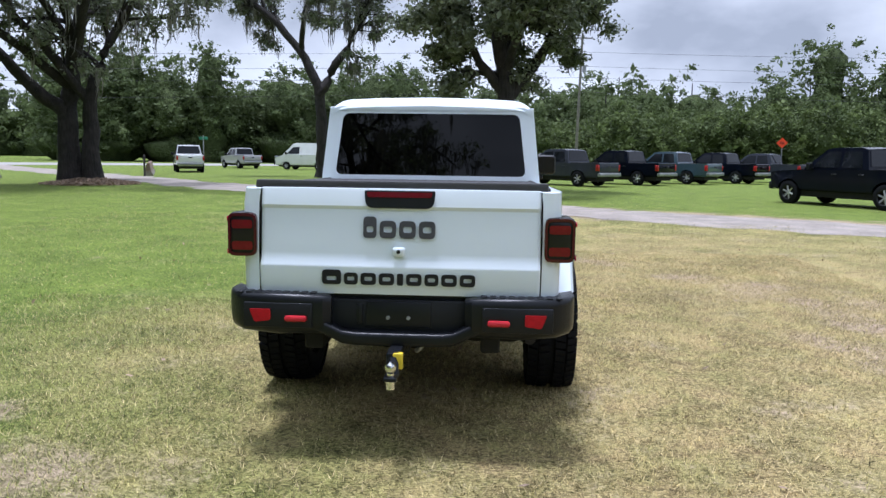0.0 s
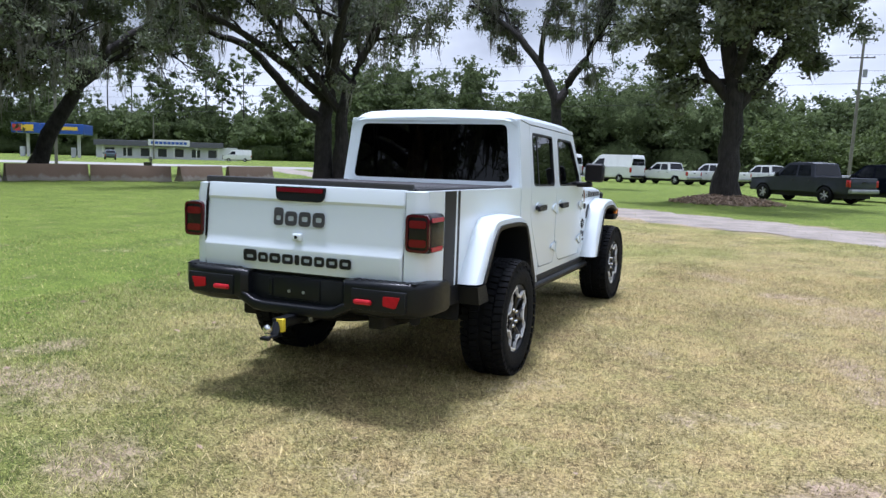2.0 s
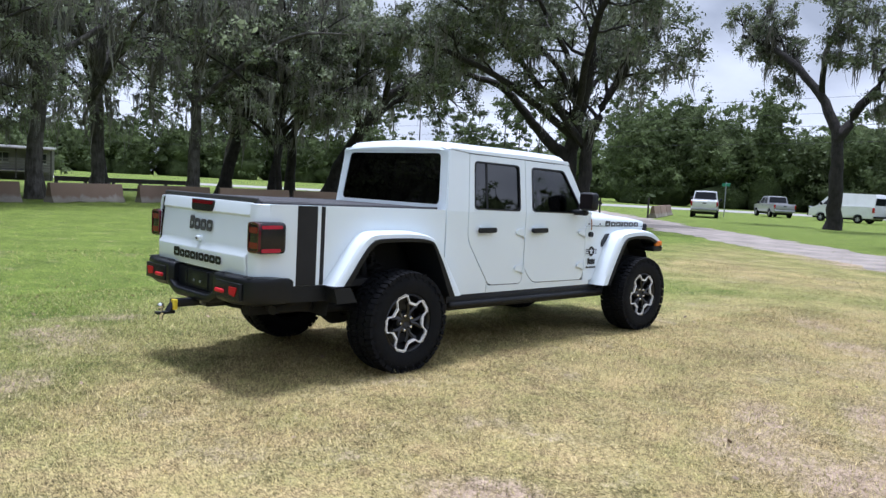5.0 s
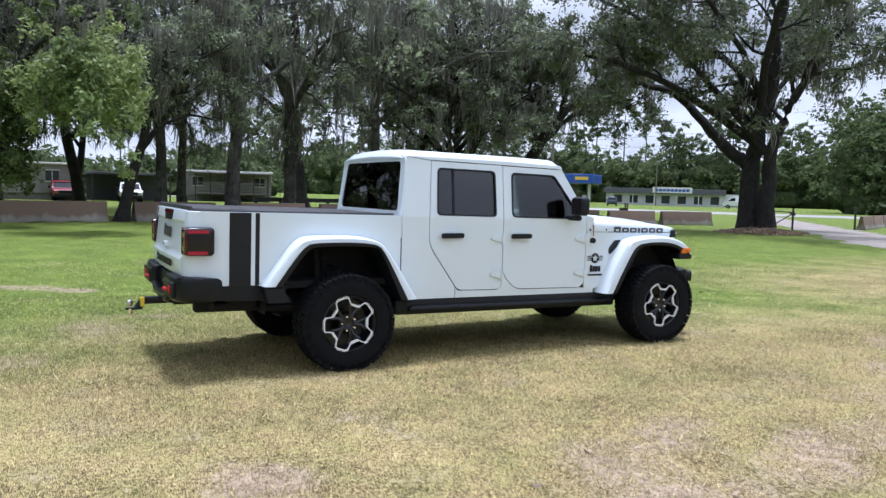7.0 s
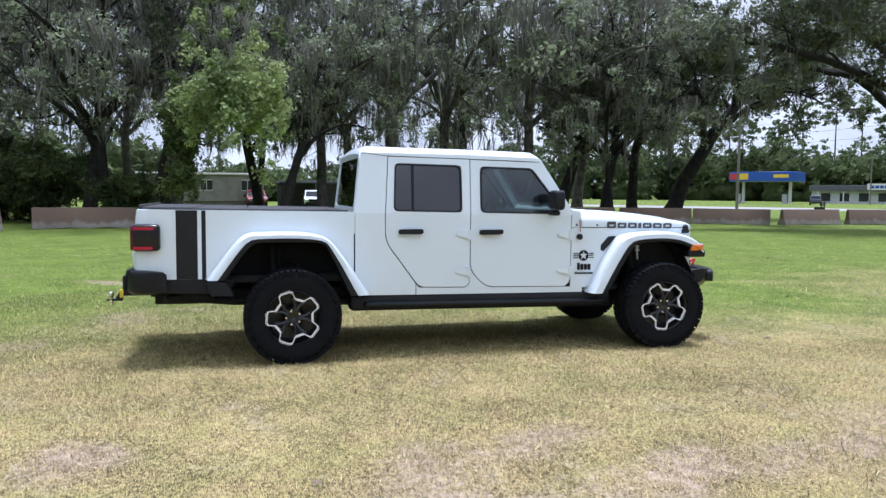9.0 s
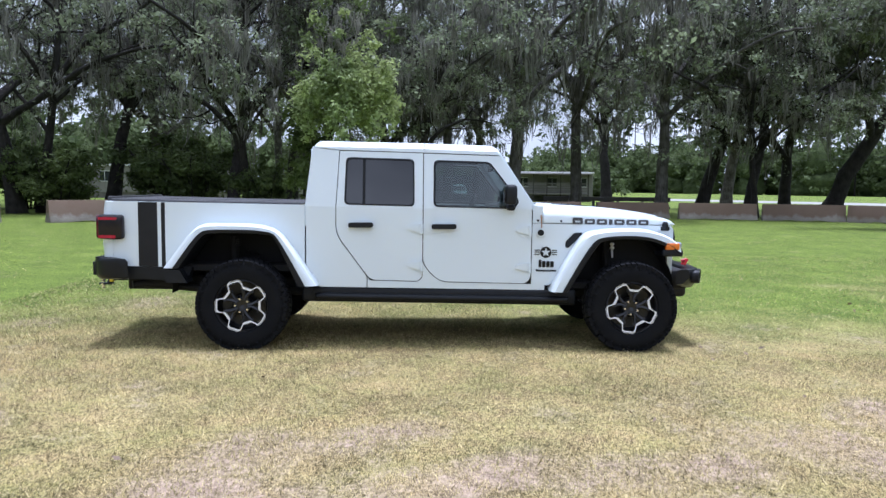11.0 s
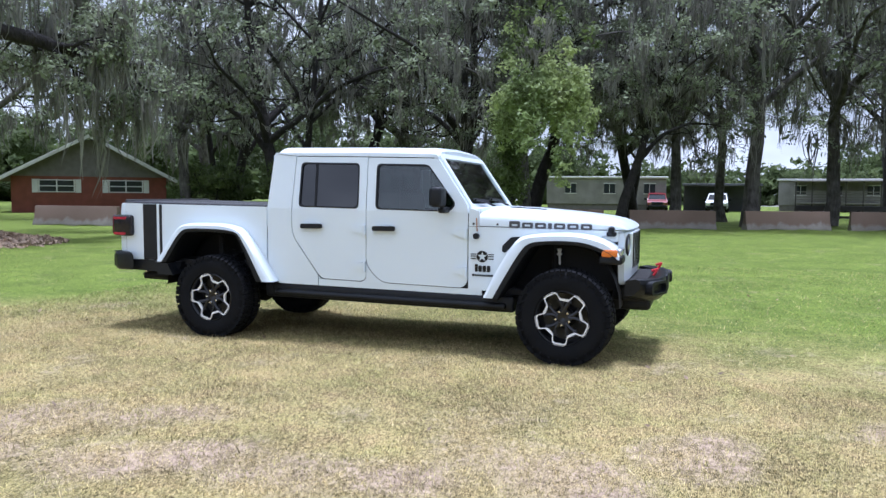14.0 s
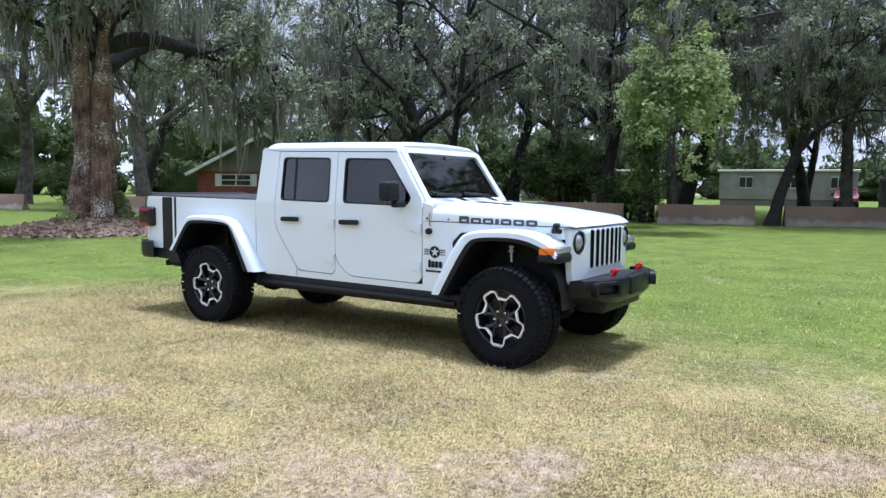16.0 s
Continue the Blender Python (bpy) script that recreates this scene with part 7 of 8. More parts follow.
def mulch(name, cx, cy, r, z, label, seed):
    """A low bed of leaf litter and twigs round a trunk."""
    rng = np.random.default_rng(seed)
    t = thing(name, pose(0, 0, 0), label, "leaf litter", kind="stuff")
    bm = bmesh.new()
    rings = []
    for q in (0.0, 0.25, 0.5, 0.75, 0.92, 1.0):
        row = []
        for k in range(28):
            a = 2 * math.pi * k / 28
            rr = q * r * (1 + 0.16 * noise.noise(Vector((math.cos(a) * 1.4 + cx, math.sin(a) * 1.4, 0))))
            x, y = cx + rr * math.cos(a), cy + rr * math.sin(a)
            row.append((x, y, ground_height(x, y) + (0.03 if q < 0.95 else -0.03)))
        rings.append(row)
    skin(bm, rings, True)
    bmesh.ops.remove_doubles(bm, verts=bm.verts, dist=0.001)
    part("litter_bed", bm, MULCH, t)
    n = 2600
    a, q = rng.uniform(0, 6.283, n), np.sqrt(rng.uniform(0.02, 1.05, n))
    x, y = cx + q * r * np.cos(a), cy + q * r * np.sin(a)
    zz = np.array([ground_height(u, v) for u, v in zip(x, y)]) + 0.04
    me = leaf_mesh("twigs", np.column_stack([x, y, zz]), 2, 0.05, 0.075, seed + 1, 0.4)
    link_mesh("twigs", me, TWIGMAT, t)


def utility_pole(x, y, h, lean_x=0.0, arms=True, label="weathered wooden utility pole", group="utility poles"):
    t = thing("utility_pole", pose(x, y, 0, 0, lean_x, 0), label, "utility pole", group)
    bm = bmesh.new()
    tube(bm, [(0, 0, -0.1), (0, 0, h * 0.5), (0, 0, h)], 0.17, 12, r1=0.11)
    part("pole", bm, WOODPOLE, t)
    if arms:
        for dz in (0.5, 2.2):
            bm = bmesh.new()
            rbox(bm, -1.1, 1.1, -0.06, 0.06, h - dz - 0.06, h - dz + 0.06, 0.01, 1)
            part("crossarm", bm, WOODPOLE, t)
            for xx in (-1.0, -0.4, 0.4, 1.0):
                bm = bmesh.new()
                lathe(bm, [(0, 0.02), (0.02, 0.05), (0.08, 0.05), (0.12, 0.03), (0.16, 0.0)], 8, "z", (xx, 0, h - dz + 0.06))
                part("insulator", bm, GALV, t)
        bm = bmesh.new()
        lathe(bm, [(0, 0.0), (0, 0.2), (0.7, 0.2), (0.75, 0.0)], 14, "z", (0.38, 0, h - 4.0))
        part("transformer", bm, GALV, t, "grey transformer can")
    return t


def wires():
    """Overhead lines along the road, sagging between distant poles."""
    spans = (((-190, 62, 14.0), (8.2, 78, 12.6), (150, 66, 13.5)), ((-190, 62.6, 12.2), (8.2, 78.6, 11.2), (150, 66.6, 12)), ((-190, 61.6, 10.6), (8.2, 77.6, 9.9), (150, 65.6, 10.8)), ((-190, 61, 8.0), (8.2, 77.2, 8.4), (150, 65, 8.6)))
    for pts in spans:
        bm = bmesh.new()
        for a, b in zip(pts, pts[1:]):
            a, b = Vector(a), Vector(b)
            tube(bm, [a.lerp(b, k / 16) - Vector((0, 0, 1.6 * 4 * (k / 16) * (1 - k / 16))) for k in range(17)], 0.014, 4, cap=False)
        tagged(part("power_line", bm, WIRE, None), "dark overhead power line between poles", "power line", "overhead lines")


BRICK = mat("red_brick_wall", (0.24, 0.075, 0.05), 0.9, base2=(0.17, 0.055, 0.038), scale=2, fine=30, bump=0.4)
SIDING = mat("grey_board_siding", (0.20, 0.185, 0.165), 0.85, base2=(0.14, 0.13, 0.115), scale=3, fine=30, bump=0.3)
TRIM = mat("white_trim", (0.70, 0.70, 0.68), 0.6, base2=(0.60, 0.60, 0.58), scale=3, fine=50)
ROOFM = mat("roof_shingle", (0.20, 0.19, 0.18), 0.9, base2=(0.14, 0.135, 0.13), scale=2, fine=20, bump=0.5)
PALEWALL = mat("pale_metal_wall", (0.28, 0.265, 0.255), 0.75, base2=(0.18, 0.168, 0.16), scale=1, fine=20)
STOREWALL = mat("store_wall", (0.62, 0.63, 0.66), 0.8, base2=(0.54, 0.55, 0.58), scale=1, fine=20)
BLUESIGN = mat("blue_sign", (0.02, 0.08, 0.38), 0.4, base2=(0.02, 0.07, 0.33), scale=3, fine=40)
YELLOWSIGN = mat("yellow_sign", (0.75, 0.50, 0.03), 0.4, base2=(0.68, 0.45, 0.03), scale=3, fine=40)
REDSIGN = mat("red_sign", (0.50, 0.04, 0.03), 0.4, base2=(0.42, 0.03, 0.03), scale=3, fine=40)
ORANGE = mat("orange_sign", (0.90, 0.075, 0.012), 0.5, base2=(0.82, 0.065, 0.012), scale=5, fine=60)
PANEDARK = mat("dark_house_window", (0.03, 0.035, 0.04), 0.1, base2=(0.04, 0.045, 0.05), scale=3, fine=40)
GREYROOF = mat("dark_fascia", (0.10, 0.10, 0.12), 0.7, base2=(0.08, 0.08, 0.095), scale=3, fine=30)


def brick_house():
    h = thing("brick_house", pose(-31.6, -33.8, 0, 0, 0, 131), "low red brick house with a grey boarded gable and white eaves", "house")
    # local frame: x along the gable wall, y away from the field
    bm = bmesh.new()
    rbox(bm, -4.6, 4.6, 0.0, 13, 0, 2.35, 0)
    part("wall", bm, BRICK, h)
    for k in range(10):         # lapped boards of the gable
        z0, z1 = 2.33 + k * 0.26, 2.33 + (k + 1) * 0.26
        w0 = 4.6 * (4.85 - z0) / 2.5
        w1 = 4.6 * (4.85 - z1) / 2.5
        if w1 < 0.05:
            break
        bm = bmesh.new()
        skin(bm, [[(-w0, -0.05, z0), (w0, -0.05, z0)], [(-w1, -0.02, z1), (w1, -0.02, z1)]])
        skin(bm, [[(-w0, -0.02, z0), (w0, -0.02, z0)], [(-w0, -0.05, z0), (w0, -0.05, z0)]])
        part("gable_board", bm, SIDING, h)
    for s in (-1, 1):
        bm = bmesh.new()
        skin(bm, [[(0, -0.7, 4.98), (0, 13.6, 4.98)], [(s * 5.3, -0.7, 2.10), (s * 5.3, 13.6, 2.10)]])
        skin(bm, [[(0, -0.7, 4.86), (0, 13.6, 4.86)], [(s * 5.3, -0.7, 1.98), (s * 5.3, 13.6, 1.98)]])
        part("roof", bm, ROOFM, h)
        bm = bmesh.new()
        m = Matrix.Translation((s * 2.65, -0.72, 3.50)) @ Matrix.Rotation(s * math.atan2(2.88, 5.3), 4, "Y")
        rbox(bm, -3.05, 3.05, -0.03, 0.03, -0.12, 0.10, 0.01, 1, m=m)
        part("bargeboard", bm, TRIM, h, "white eaves board")
    for x0 in (-3.0, 1.1):
        bm = bmesh.new()
        rbox(bm, x0, x0 + 2.0, -0.03, 0.04, 1.35, 2.1, 0)
        w = part("window", bm, PANEDARK, h)
        bm = bmesh.new()
        for a, b in ((x0 - 0.06, x0 + 0.02), (x0 + 0.96, x0 + 1.04), (x0 + 1.98, x0 + 2.06)):
            rbox(bm, a, b, -0.07, 0.0, 1.30, 2.14, 0)
        for z in (1.30, 1.68, 2.06):
            rbox(bm, x0, x0 + 2.0, -0.066, 0.0, z, z + 0.06, 0)
        part("frame", bm, TRIM, w)
        for a in (x0 - 0.42, x0 + 2.08):
            bm = bmesh.new()
            rbox(bm, a, a + 0.34, -0.06, 0.0, 1.28, 2.14, 0.01, 1)
            part("shutter", bm, TRIM, h, "white window shutter")
    return h


def mobile_home(x, y, turn, length, label, wall=PALEWALL, porch=False):
    h = thing("mobile_home", pose(x, y, 0, 0, 0, turn), label, "mobile home", "mobile homes")
    bm = bmesh.new()
    rbox(bm, -length / 2, length / 2, -2.1, 2.1, 0.55, 3.0, 0.03, 1)
    part("wall", bm, wall, h)
    for k in range(int(length / 0.6)):
        bm = bmesh.new()
        xx = -length / 2 + 0.3 + k * 0.6
        rbox(bm, xx - 0.02, xx + 0.02, -2.13, -1.9, 0.6, 2.9, 0)
        part("wall_rib", bm, wall, h)
    bm = bmesh.new()
    rbox(bm, -length / 2 - 0.15, length / 2 + 0.15, -2.3, 2.3, 3.0, 3.18, 0.04, 2)
    part("roof", bm, TRIM, h)
    bm = bmesh.new()
    rbox(bm, -length / 2 + 0.1, length / 2 - 0.1, -2.0, 2.0, 0.0, 0.56, 0)
    part("skirting", bm, SIDING, h)
    for k in range(3):
        xx = -length * 0.34 + k * length * 0.33
        bm = bmesh.new()
        rbox(bm, xx, xx + 1.0, -2.16, -2.05, 1.6, 2.5, 0)
        w = part("window", bm, PANEDARK, h)
        bm = bmesh.new()
        rbox(bm, xx - 0.06, xx + 1.06, -2.19, -2.1, 1.54, 1.60, 0)
        rbox(bm, xx - 0.06, xx + 1.06, -2.19, -2.1, 2.50, 2.56, 0)
        rbox(bm, xx + 0.48, xx + 0.52, -2.18, -2.1, 1.6, 2.5, 0)
        part("frame", bm, TRIM, w)
    if porch:
        bm = bmesh.new()
        rbox(bm, -length * 0.3, length * 0.45, -4.6, -2.15, 0.75, 0.9, 0.02, 1)
        rbox(bm, -length * 0.33, length * 0.48, -4.9, -2.15, 2.85, 2.95, 0.02, 1)
        part("porch_deck", bm, SIDING, h)
        for k in range(6):
            xx = -length * 0.3 + k * length * 0.15
            bm = bmesh.new()
            rbox(bm, xx - 0.06, xx + 0.06, -4.6, -4.48, 0, 2.85, 0)
            part("porch_post", bm, DARKSTEEL, h)
        bm = bmesh.new()
        for z in (1.1, 1.35, 1.6, 1.85):
            rbox(bm, -length * 0.3, length * 0.45, -4.58, -4.52, z, z + 0.09, 0)
        part("porch_rail", bm, SIDING, h)
    return h


def filling_station():
    c = thing("filling_station", pose(-126.5, 99, 0, 0, 0, 37), "filling station canopy with a blue and yellow fascia", "filling station")
    bm = bmesh.new()
    rbox(bm, -6.2, 6.2, -4, 4, 4.4, 6.3, 0.05, 1)
    part("canopy", bm, BLUESIGN, c)
    for x0, x1, m_, nm in ((-6.0, -4.6, REDSIGN, "red_band"), (-4.5, -2.4, YELLOWSIGN, "yellow_band"), (2.4, 5.2, YELLOWSIGN, "name_bar")):
        bm = bmesh.new()
        rbox(bm, x0, x1, -4.06, -4.0, 4.75 if nm != "name_bar" else 5.1, 5.95 if nm != "name_bar" else 5.75, 0.01, 1)
        part(nm, bm, m_, c)
    for x in (-4.5, 4.5):
        bm = bmesh.new()
        rbox(bm, x - 0.25, x + 0.25, -0.25, 0.25, 0, 4.4, 0)
        part("column", bm, TRIM, c)
        bm = bmesh.new()
        rbox(bm, x - 1.4, x - 0.6, -0.35, 0.35, 0.0, 1.9, 0.05, 1)
        part("fuel_pump", bm, STOREWALL, c)


def store():
    s = thing("roadside_store", pose(-128.0, 130.7, 0, 0, 0, 45.5), "long low store with pale walls and a white sign board", "store")
    bm = bmesh.new()
    rbox(bm, -15.4, 15.4, 0, 9, 0, 3.0, 0)
    part("wall", bm, STOREWALL, s)
    bm = bmesh.new()
    rbox(bm, -15.8, 12.0, -1.6, 9.2, 2.75, 4.0, 0.05, 1)
    part("fascia", bm, GREYROOF, s, "dark grey fascia")
    bm = bmesh.new()
    rbox(bm, -4.5, 4.5, -1.72, -1.6, 3.0, 4.35, 0.02, 1)
    sg = part("sign_board", bm, TRIM, s, "white sign board with blue bars")
    bm = bmesh.new()
    for k in range(9):
        rbox(bm, -3.9 + k * 0.88, -3.2 + k * 0.88, -1.76, -1.72, 3.35, 3.95, 0)
    part("sign_bars", bm, BLUESIGN, sg)
    for k in range(7):
        bm = bmesh.new()
        x = -13.5 + k * 3.7
        rbox(bm, x, x + 1.9, -0.05, 0.05, 0.5, 2.3, 0)
        w = part("window", bm, PANEDARK, s)
        bm = bmesh.new()
        rbox(bm, x - 0.08, x, -0.09, 0.0, 0.45, 2.36, 0)
        rbox(bm, x + 1.9, x + 1.98, -0.09, 0.0, 0.45, 2.36, 0)
        rbox(bm, x, x + 1.9, -0.09, 0.0, 2.3, 2.36, 0)
        part("frame", bm, TRIM, w)
    for k in range(6):
        bm = bmesh.new()
        x = -14 + k * 5.0
        rbox(bm, x - 0.1, x + 0.1, -1.5, -1.3, 0, 2.8, 0)
        part("post", bm, TRIM, s)


def rail_fence():
    """Low dark timber rail between the barriers and the road."""
    f = thing("rail_fence", pose(-36.1, 12.0, 0, 0, 0, 87), "low dark timber rail fence on the grass", "fence")
    for k in range(6):
        bm = bmesh.new()
        rbox(bm, -3.56 + k * 1.4, -3.42 + k * 1.4, -0.07, 0.07, 0, 0.92, 0.01, 1)
        part("post", bm, DARKSTEEL, f)
    for z0, z1 in ((0.74, 0.98), (0.34, 0.46)):
        bm = bmesh.new()
        rbox(bm, -3.6, 3.7, -0.10, -0.07, z0, z1, 0.008, 1)
        part("rail", bm, DARKSTEEL, f)


def carport():
    """Open shelter with a flat dark roof."""
    c = thing("carport", pose(-68.0, 4.8, 0, 0, 0, 92), "open carport with a flat dark roof behind the trees", "carport")
    bm = bmesh.new()
    rbox(bm, -3.4, 3.4, -2.6, 2.8, 2.35, 2.55, 0.02, 1)
    part("roof", bm, GREYROOF, c)
    bm = bmesh.new()
    rbox(bm, -3.3, 3.3, 2.6, 2.7, 0.0, 2.35, 0)
    part("back_wall", bm, GREYROOF, c)
    for x in (-3.2, 0.0, 3.2):
        bm = bmesh.new()
        rbox(bm, x - 0.06, x + 0.06, -2.5, -2.38, 0, 2.35, 0)
        part("post", bm, DARKSTEEL, c)


def bench():
    b = thing("park_bench", pose(-54.5, 51.5, 0, 0, 0, -50), "dark slatted bench on the verge", "bench")
    for x in (-0.85, 0.85):
        bm = bmesh.new()
        rbox(bm, x - 0.05, x + 0.05, -0.3, 0.3, 0, 0.45, 0)
        rbox(bm, x - 0.05, x + 0.05, 0.24, 0.32, 0.0, 1.0, 0)
        part("leg", bm, DARKSTEEL, b)
    for k in range(3):
        bm = bmesh.new()
        rbox(bm, -1.1, 1.1, -0.28 + k * 0.18, -0.14 + k * 0.18, 0.45, 0.49, 0)
        part("seat_slat", bm, DARKSTEEL, b)
        bm = bmesh.new()
        rbox(bm, -1.1, 1.1, 0.22, 0.26, 0.58 + k * 0.15, 0.69 + k * 0.15, 0)
        part("back_slat", bm, DARKSTEEL, b)


def gate():
    """Steel swing gate by the twin oak: latch post, hinge post, top bar and brace; and the post across the track."""
    g = thing("swing_gate", pose(-20.9, 34.0, 0, 0, 0, -70), "low dark steel swing gate beside the old oak", "gate")
    for x, top in ((0.0, 1.2), (3.2, 1.15)):
        bm = bmesh.new()
        tube(bm, [(x, 0, 0), (x, 0, top)], 0.055, 8)
        part("post", bm, DARKSTEEL, g)
    bm = bmesh.new()
    rbox(bm, -0.10, 0.10, -0.14, 0.10, 0.80, 0.95, 0.01, 1)
    part("latch", bm, DARKSTEEL, g)
    for a, b in (((0.06, 0, 0.98), (3.15, 0, 1.06)), ((0.06, 0, 0.92), (3.15, 0, 0.30))):
        bm = bmesh.new()
        tube(bm, [a, b], 0.03, 6)
        part("bar", bm, DARKSTEEL, g)
    p = thing("gate_post", pose(-21.3, 40.0, 0), "slim dark steel post at the end of a barrier row", "post")
    bm = bmesh.new()
    tube(bm, [(0, 0, 0), (0, 0, 1.28)], 0.06, 8)
    lathe(bm, [(1.28, 0.06), (1.31, 0.045), (1.325, 0.0)], 8, "z")
    part("post", bm, DARKSTEEL, p)


def warning_sign():
    s = thing("warning_sign", pose(19.2, 48.3, 0, 0, 0, -22), "orange diamond road sign on a post", "road sign")
    bm = bmesh.new()
    tube(bm, [(0, 0, 0), (0, 0, 2.6)], 0.035, 6)
    part("post", bm, GALV, s)
    bm = bmesh.new()
    panel(bm, [rounded([(0, 2.31), (0.36, 2.67), (0, 3.03), (-0.36, 2.67)], 0.03, 2)], lambda u, v, w: Vector((u, -0.05 + w, v)), 0.02)
    pl = part("plate", bm, ORANGE, s)
    bm = bmesh.new()
    for z in (2.59, 2.70):
        panel(bm, [[(-0.13, z), (0.13, z), (0.13, z + 0.045), (-0.13, z + 0.045)]], lambda u, v, w: Vector((u, -0.056 + w, v)), 0.004)
    part("bars", bm, DECAL, pl)


def street_sign():
    s = thing("street_sign", pose(-24.2, 56.5, 0, 0, 0, -20), "green street name sign on a post", "road sign")
    bm = bmesh.new()
    tube(bm, [(0, 0, 0), (0, 0, 2.9)], 0.04, 6)
    part("post", bm, GALV, s)
    bm = bmesh.new()
    rbox(bm, -0.45, 0.45, -0.02, 0.02, 2.55, 2.80, 0.01, 1)
    part("plate", bm, mat("green_sign", (0.02, 0.20, 0.10), 0.5), s)


barriers()
mulch("mulch_bed", -6.9, -14.6, 3.1, 0.3, "mound of brown leaf litter round the broad oak", 5)
foot_ivy()
mulch("mulch_bed", 0.5, 27.4, 2.1, 0.3, "mound of brown leaf litter round the upright oak", 6)
mulch("mulch_bed", -18.0, 28.0, 2.0, 0.3, "leaf litter and ferns round the twin oak", 7)
utility_pole(8.2, 77.8, 14.5, 1.2)
utility_pole(-66.0, 50.5, 11.0, 0.5, arms=False, label="plain wooden utility pole by the road")
utility_pole(-119.0, 117.0, 9.0, 0, arms=False, label="plain wooden utility pole by the store")
wires()
brick_house()
mobile_home(-67.4, -5.6, 95, 11, "pale ribbed mobile home behind the trees")
mobile_home(-76.8, 15.3, 78, 9.5, "pale mobile home with a railed porch behind the trees", porch=True)
mobile_home(-66.0, -24.0, 80, 14, "pale mobile home deep in the wood")
mobile_home(-17.0, -72.0, 10, 12, "small pale house far behind the wood")
filling_station()
store()
rail_fence()
carport()
bench()
gate()
warning_sign()
street_sign()


# ---------------------------------------------------------------- parked vehicles
def paint(name, c, rough=0.3):
    return mat(name, c, rough, base2=tuple(v * 0.9 for v in c), scale=2, fine=200, coat=1.0)


PAINT_GREY = mat("paint_grey", (0.044, 0.048, 0.064), 0.25, base2=(0.036, 0.040, 0.053), scale=2, fine=200, coat=0.12, spec=0.18)
PAINT_BLACK = mat("paint_black", (0.004, 0.006, 0.013), 0.16, base2=(0.004, 0.005, 0.011), scale=2, fine=200, coat=0.08, spec=0.14)
PAINT_BLUEGREY = paint("paint_bluegrey", (0.05, 0.085, 0.115))
PAINT_SILVER = paint("paint_silver", (0.34, 0.34, 0.36))
PAINT_WHITE = paint("paint_white", (0.74, 0.75, 0.76))
PAINT_RED = paint("paint_red", (0.22, 0.012, 0.016))
TAILRED = mat("tail_lens_red", (0.40, 0.018, 0.016), 0.2, base2=(0.30, 0.012, 0.012), scale=20, fine=200, coat=0.3)
HUBGREY = mat("alloy_grey", (0.60, 0.60, 0.61), 0.35, metal=0.7, base2=(0.5, 0.5, 0.51), scale=8, fine=90)
CARGLASS = mat("car_glass_dark", (0.006, 0.0075, 0.010), 0.03, spec=0.28, base2=(0.011, 0.013, 0.017), scale=2, fine=30)


def car_wheel(parent, s, y, r, w, half):
    bm = bmesh.new()
    c = (s * (half - w / 2), y, r)
    h = w / 2
    lathe(bm, [(-h, r * 0.62), (-h, r * 0.9), (-h * 0.8, r), (h * 0.8, r), (h, r * 0.9), (h, r * 0.62)], 26, "x", c)
    wh = part("wheel", bm, RUBBER, parent)
    bm = bmesh.new()
    lathe(bm, [(s * h * 0.9, r * 0.64), (s * h * 0.75, r * 0.58), (s * h * 0.1, r * 0.54), (s * h * 0.1, 0.0)], 26, "x", c)
    part("rim", bm, RIMBLACK, wh)
    bm = bmesh.new()
    for k in range(6):
        a = math.pi * k / 3 + 0.3
        tube(bm, [(c[0] + s * h * 0.62, c[1] + q * math.cos(a), c[2] + q * math.sin(a)) for q in (0.03, r * 0.35, r * 0.6)], 0.03, 5)
    lathe(bm, [(s * h * 0.5, 0.085), (s * h * 0.75, 0.06), (s * h * 0.78, 0.0)], 12, "x", c)
    part("rim_spokes", bm, HUBGREY, wh)


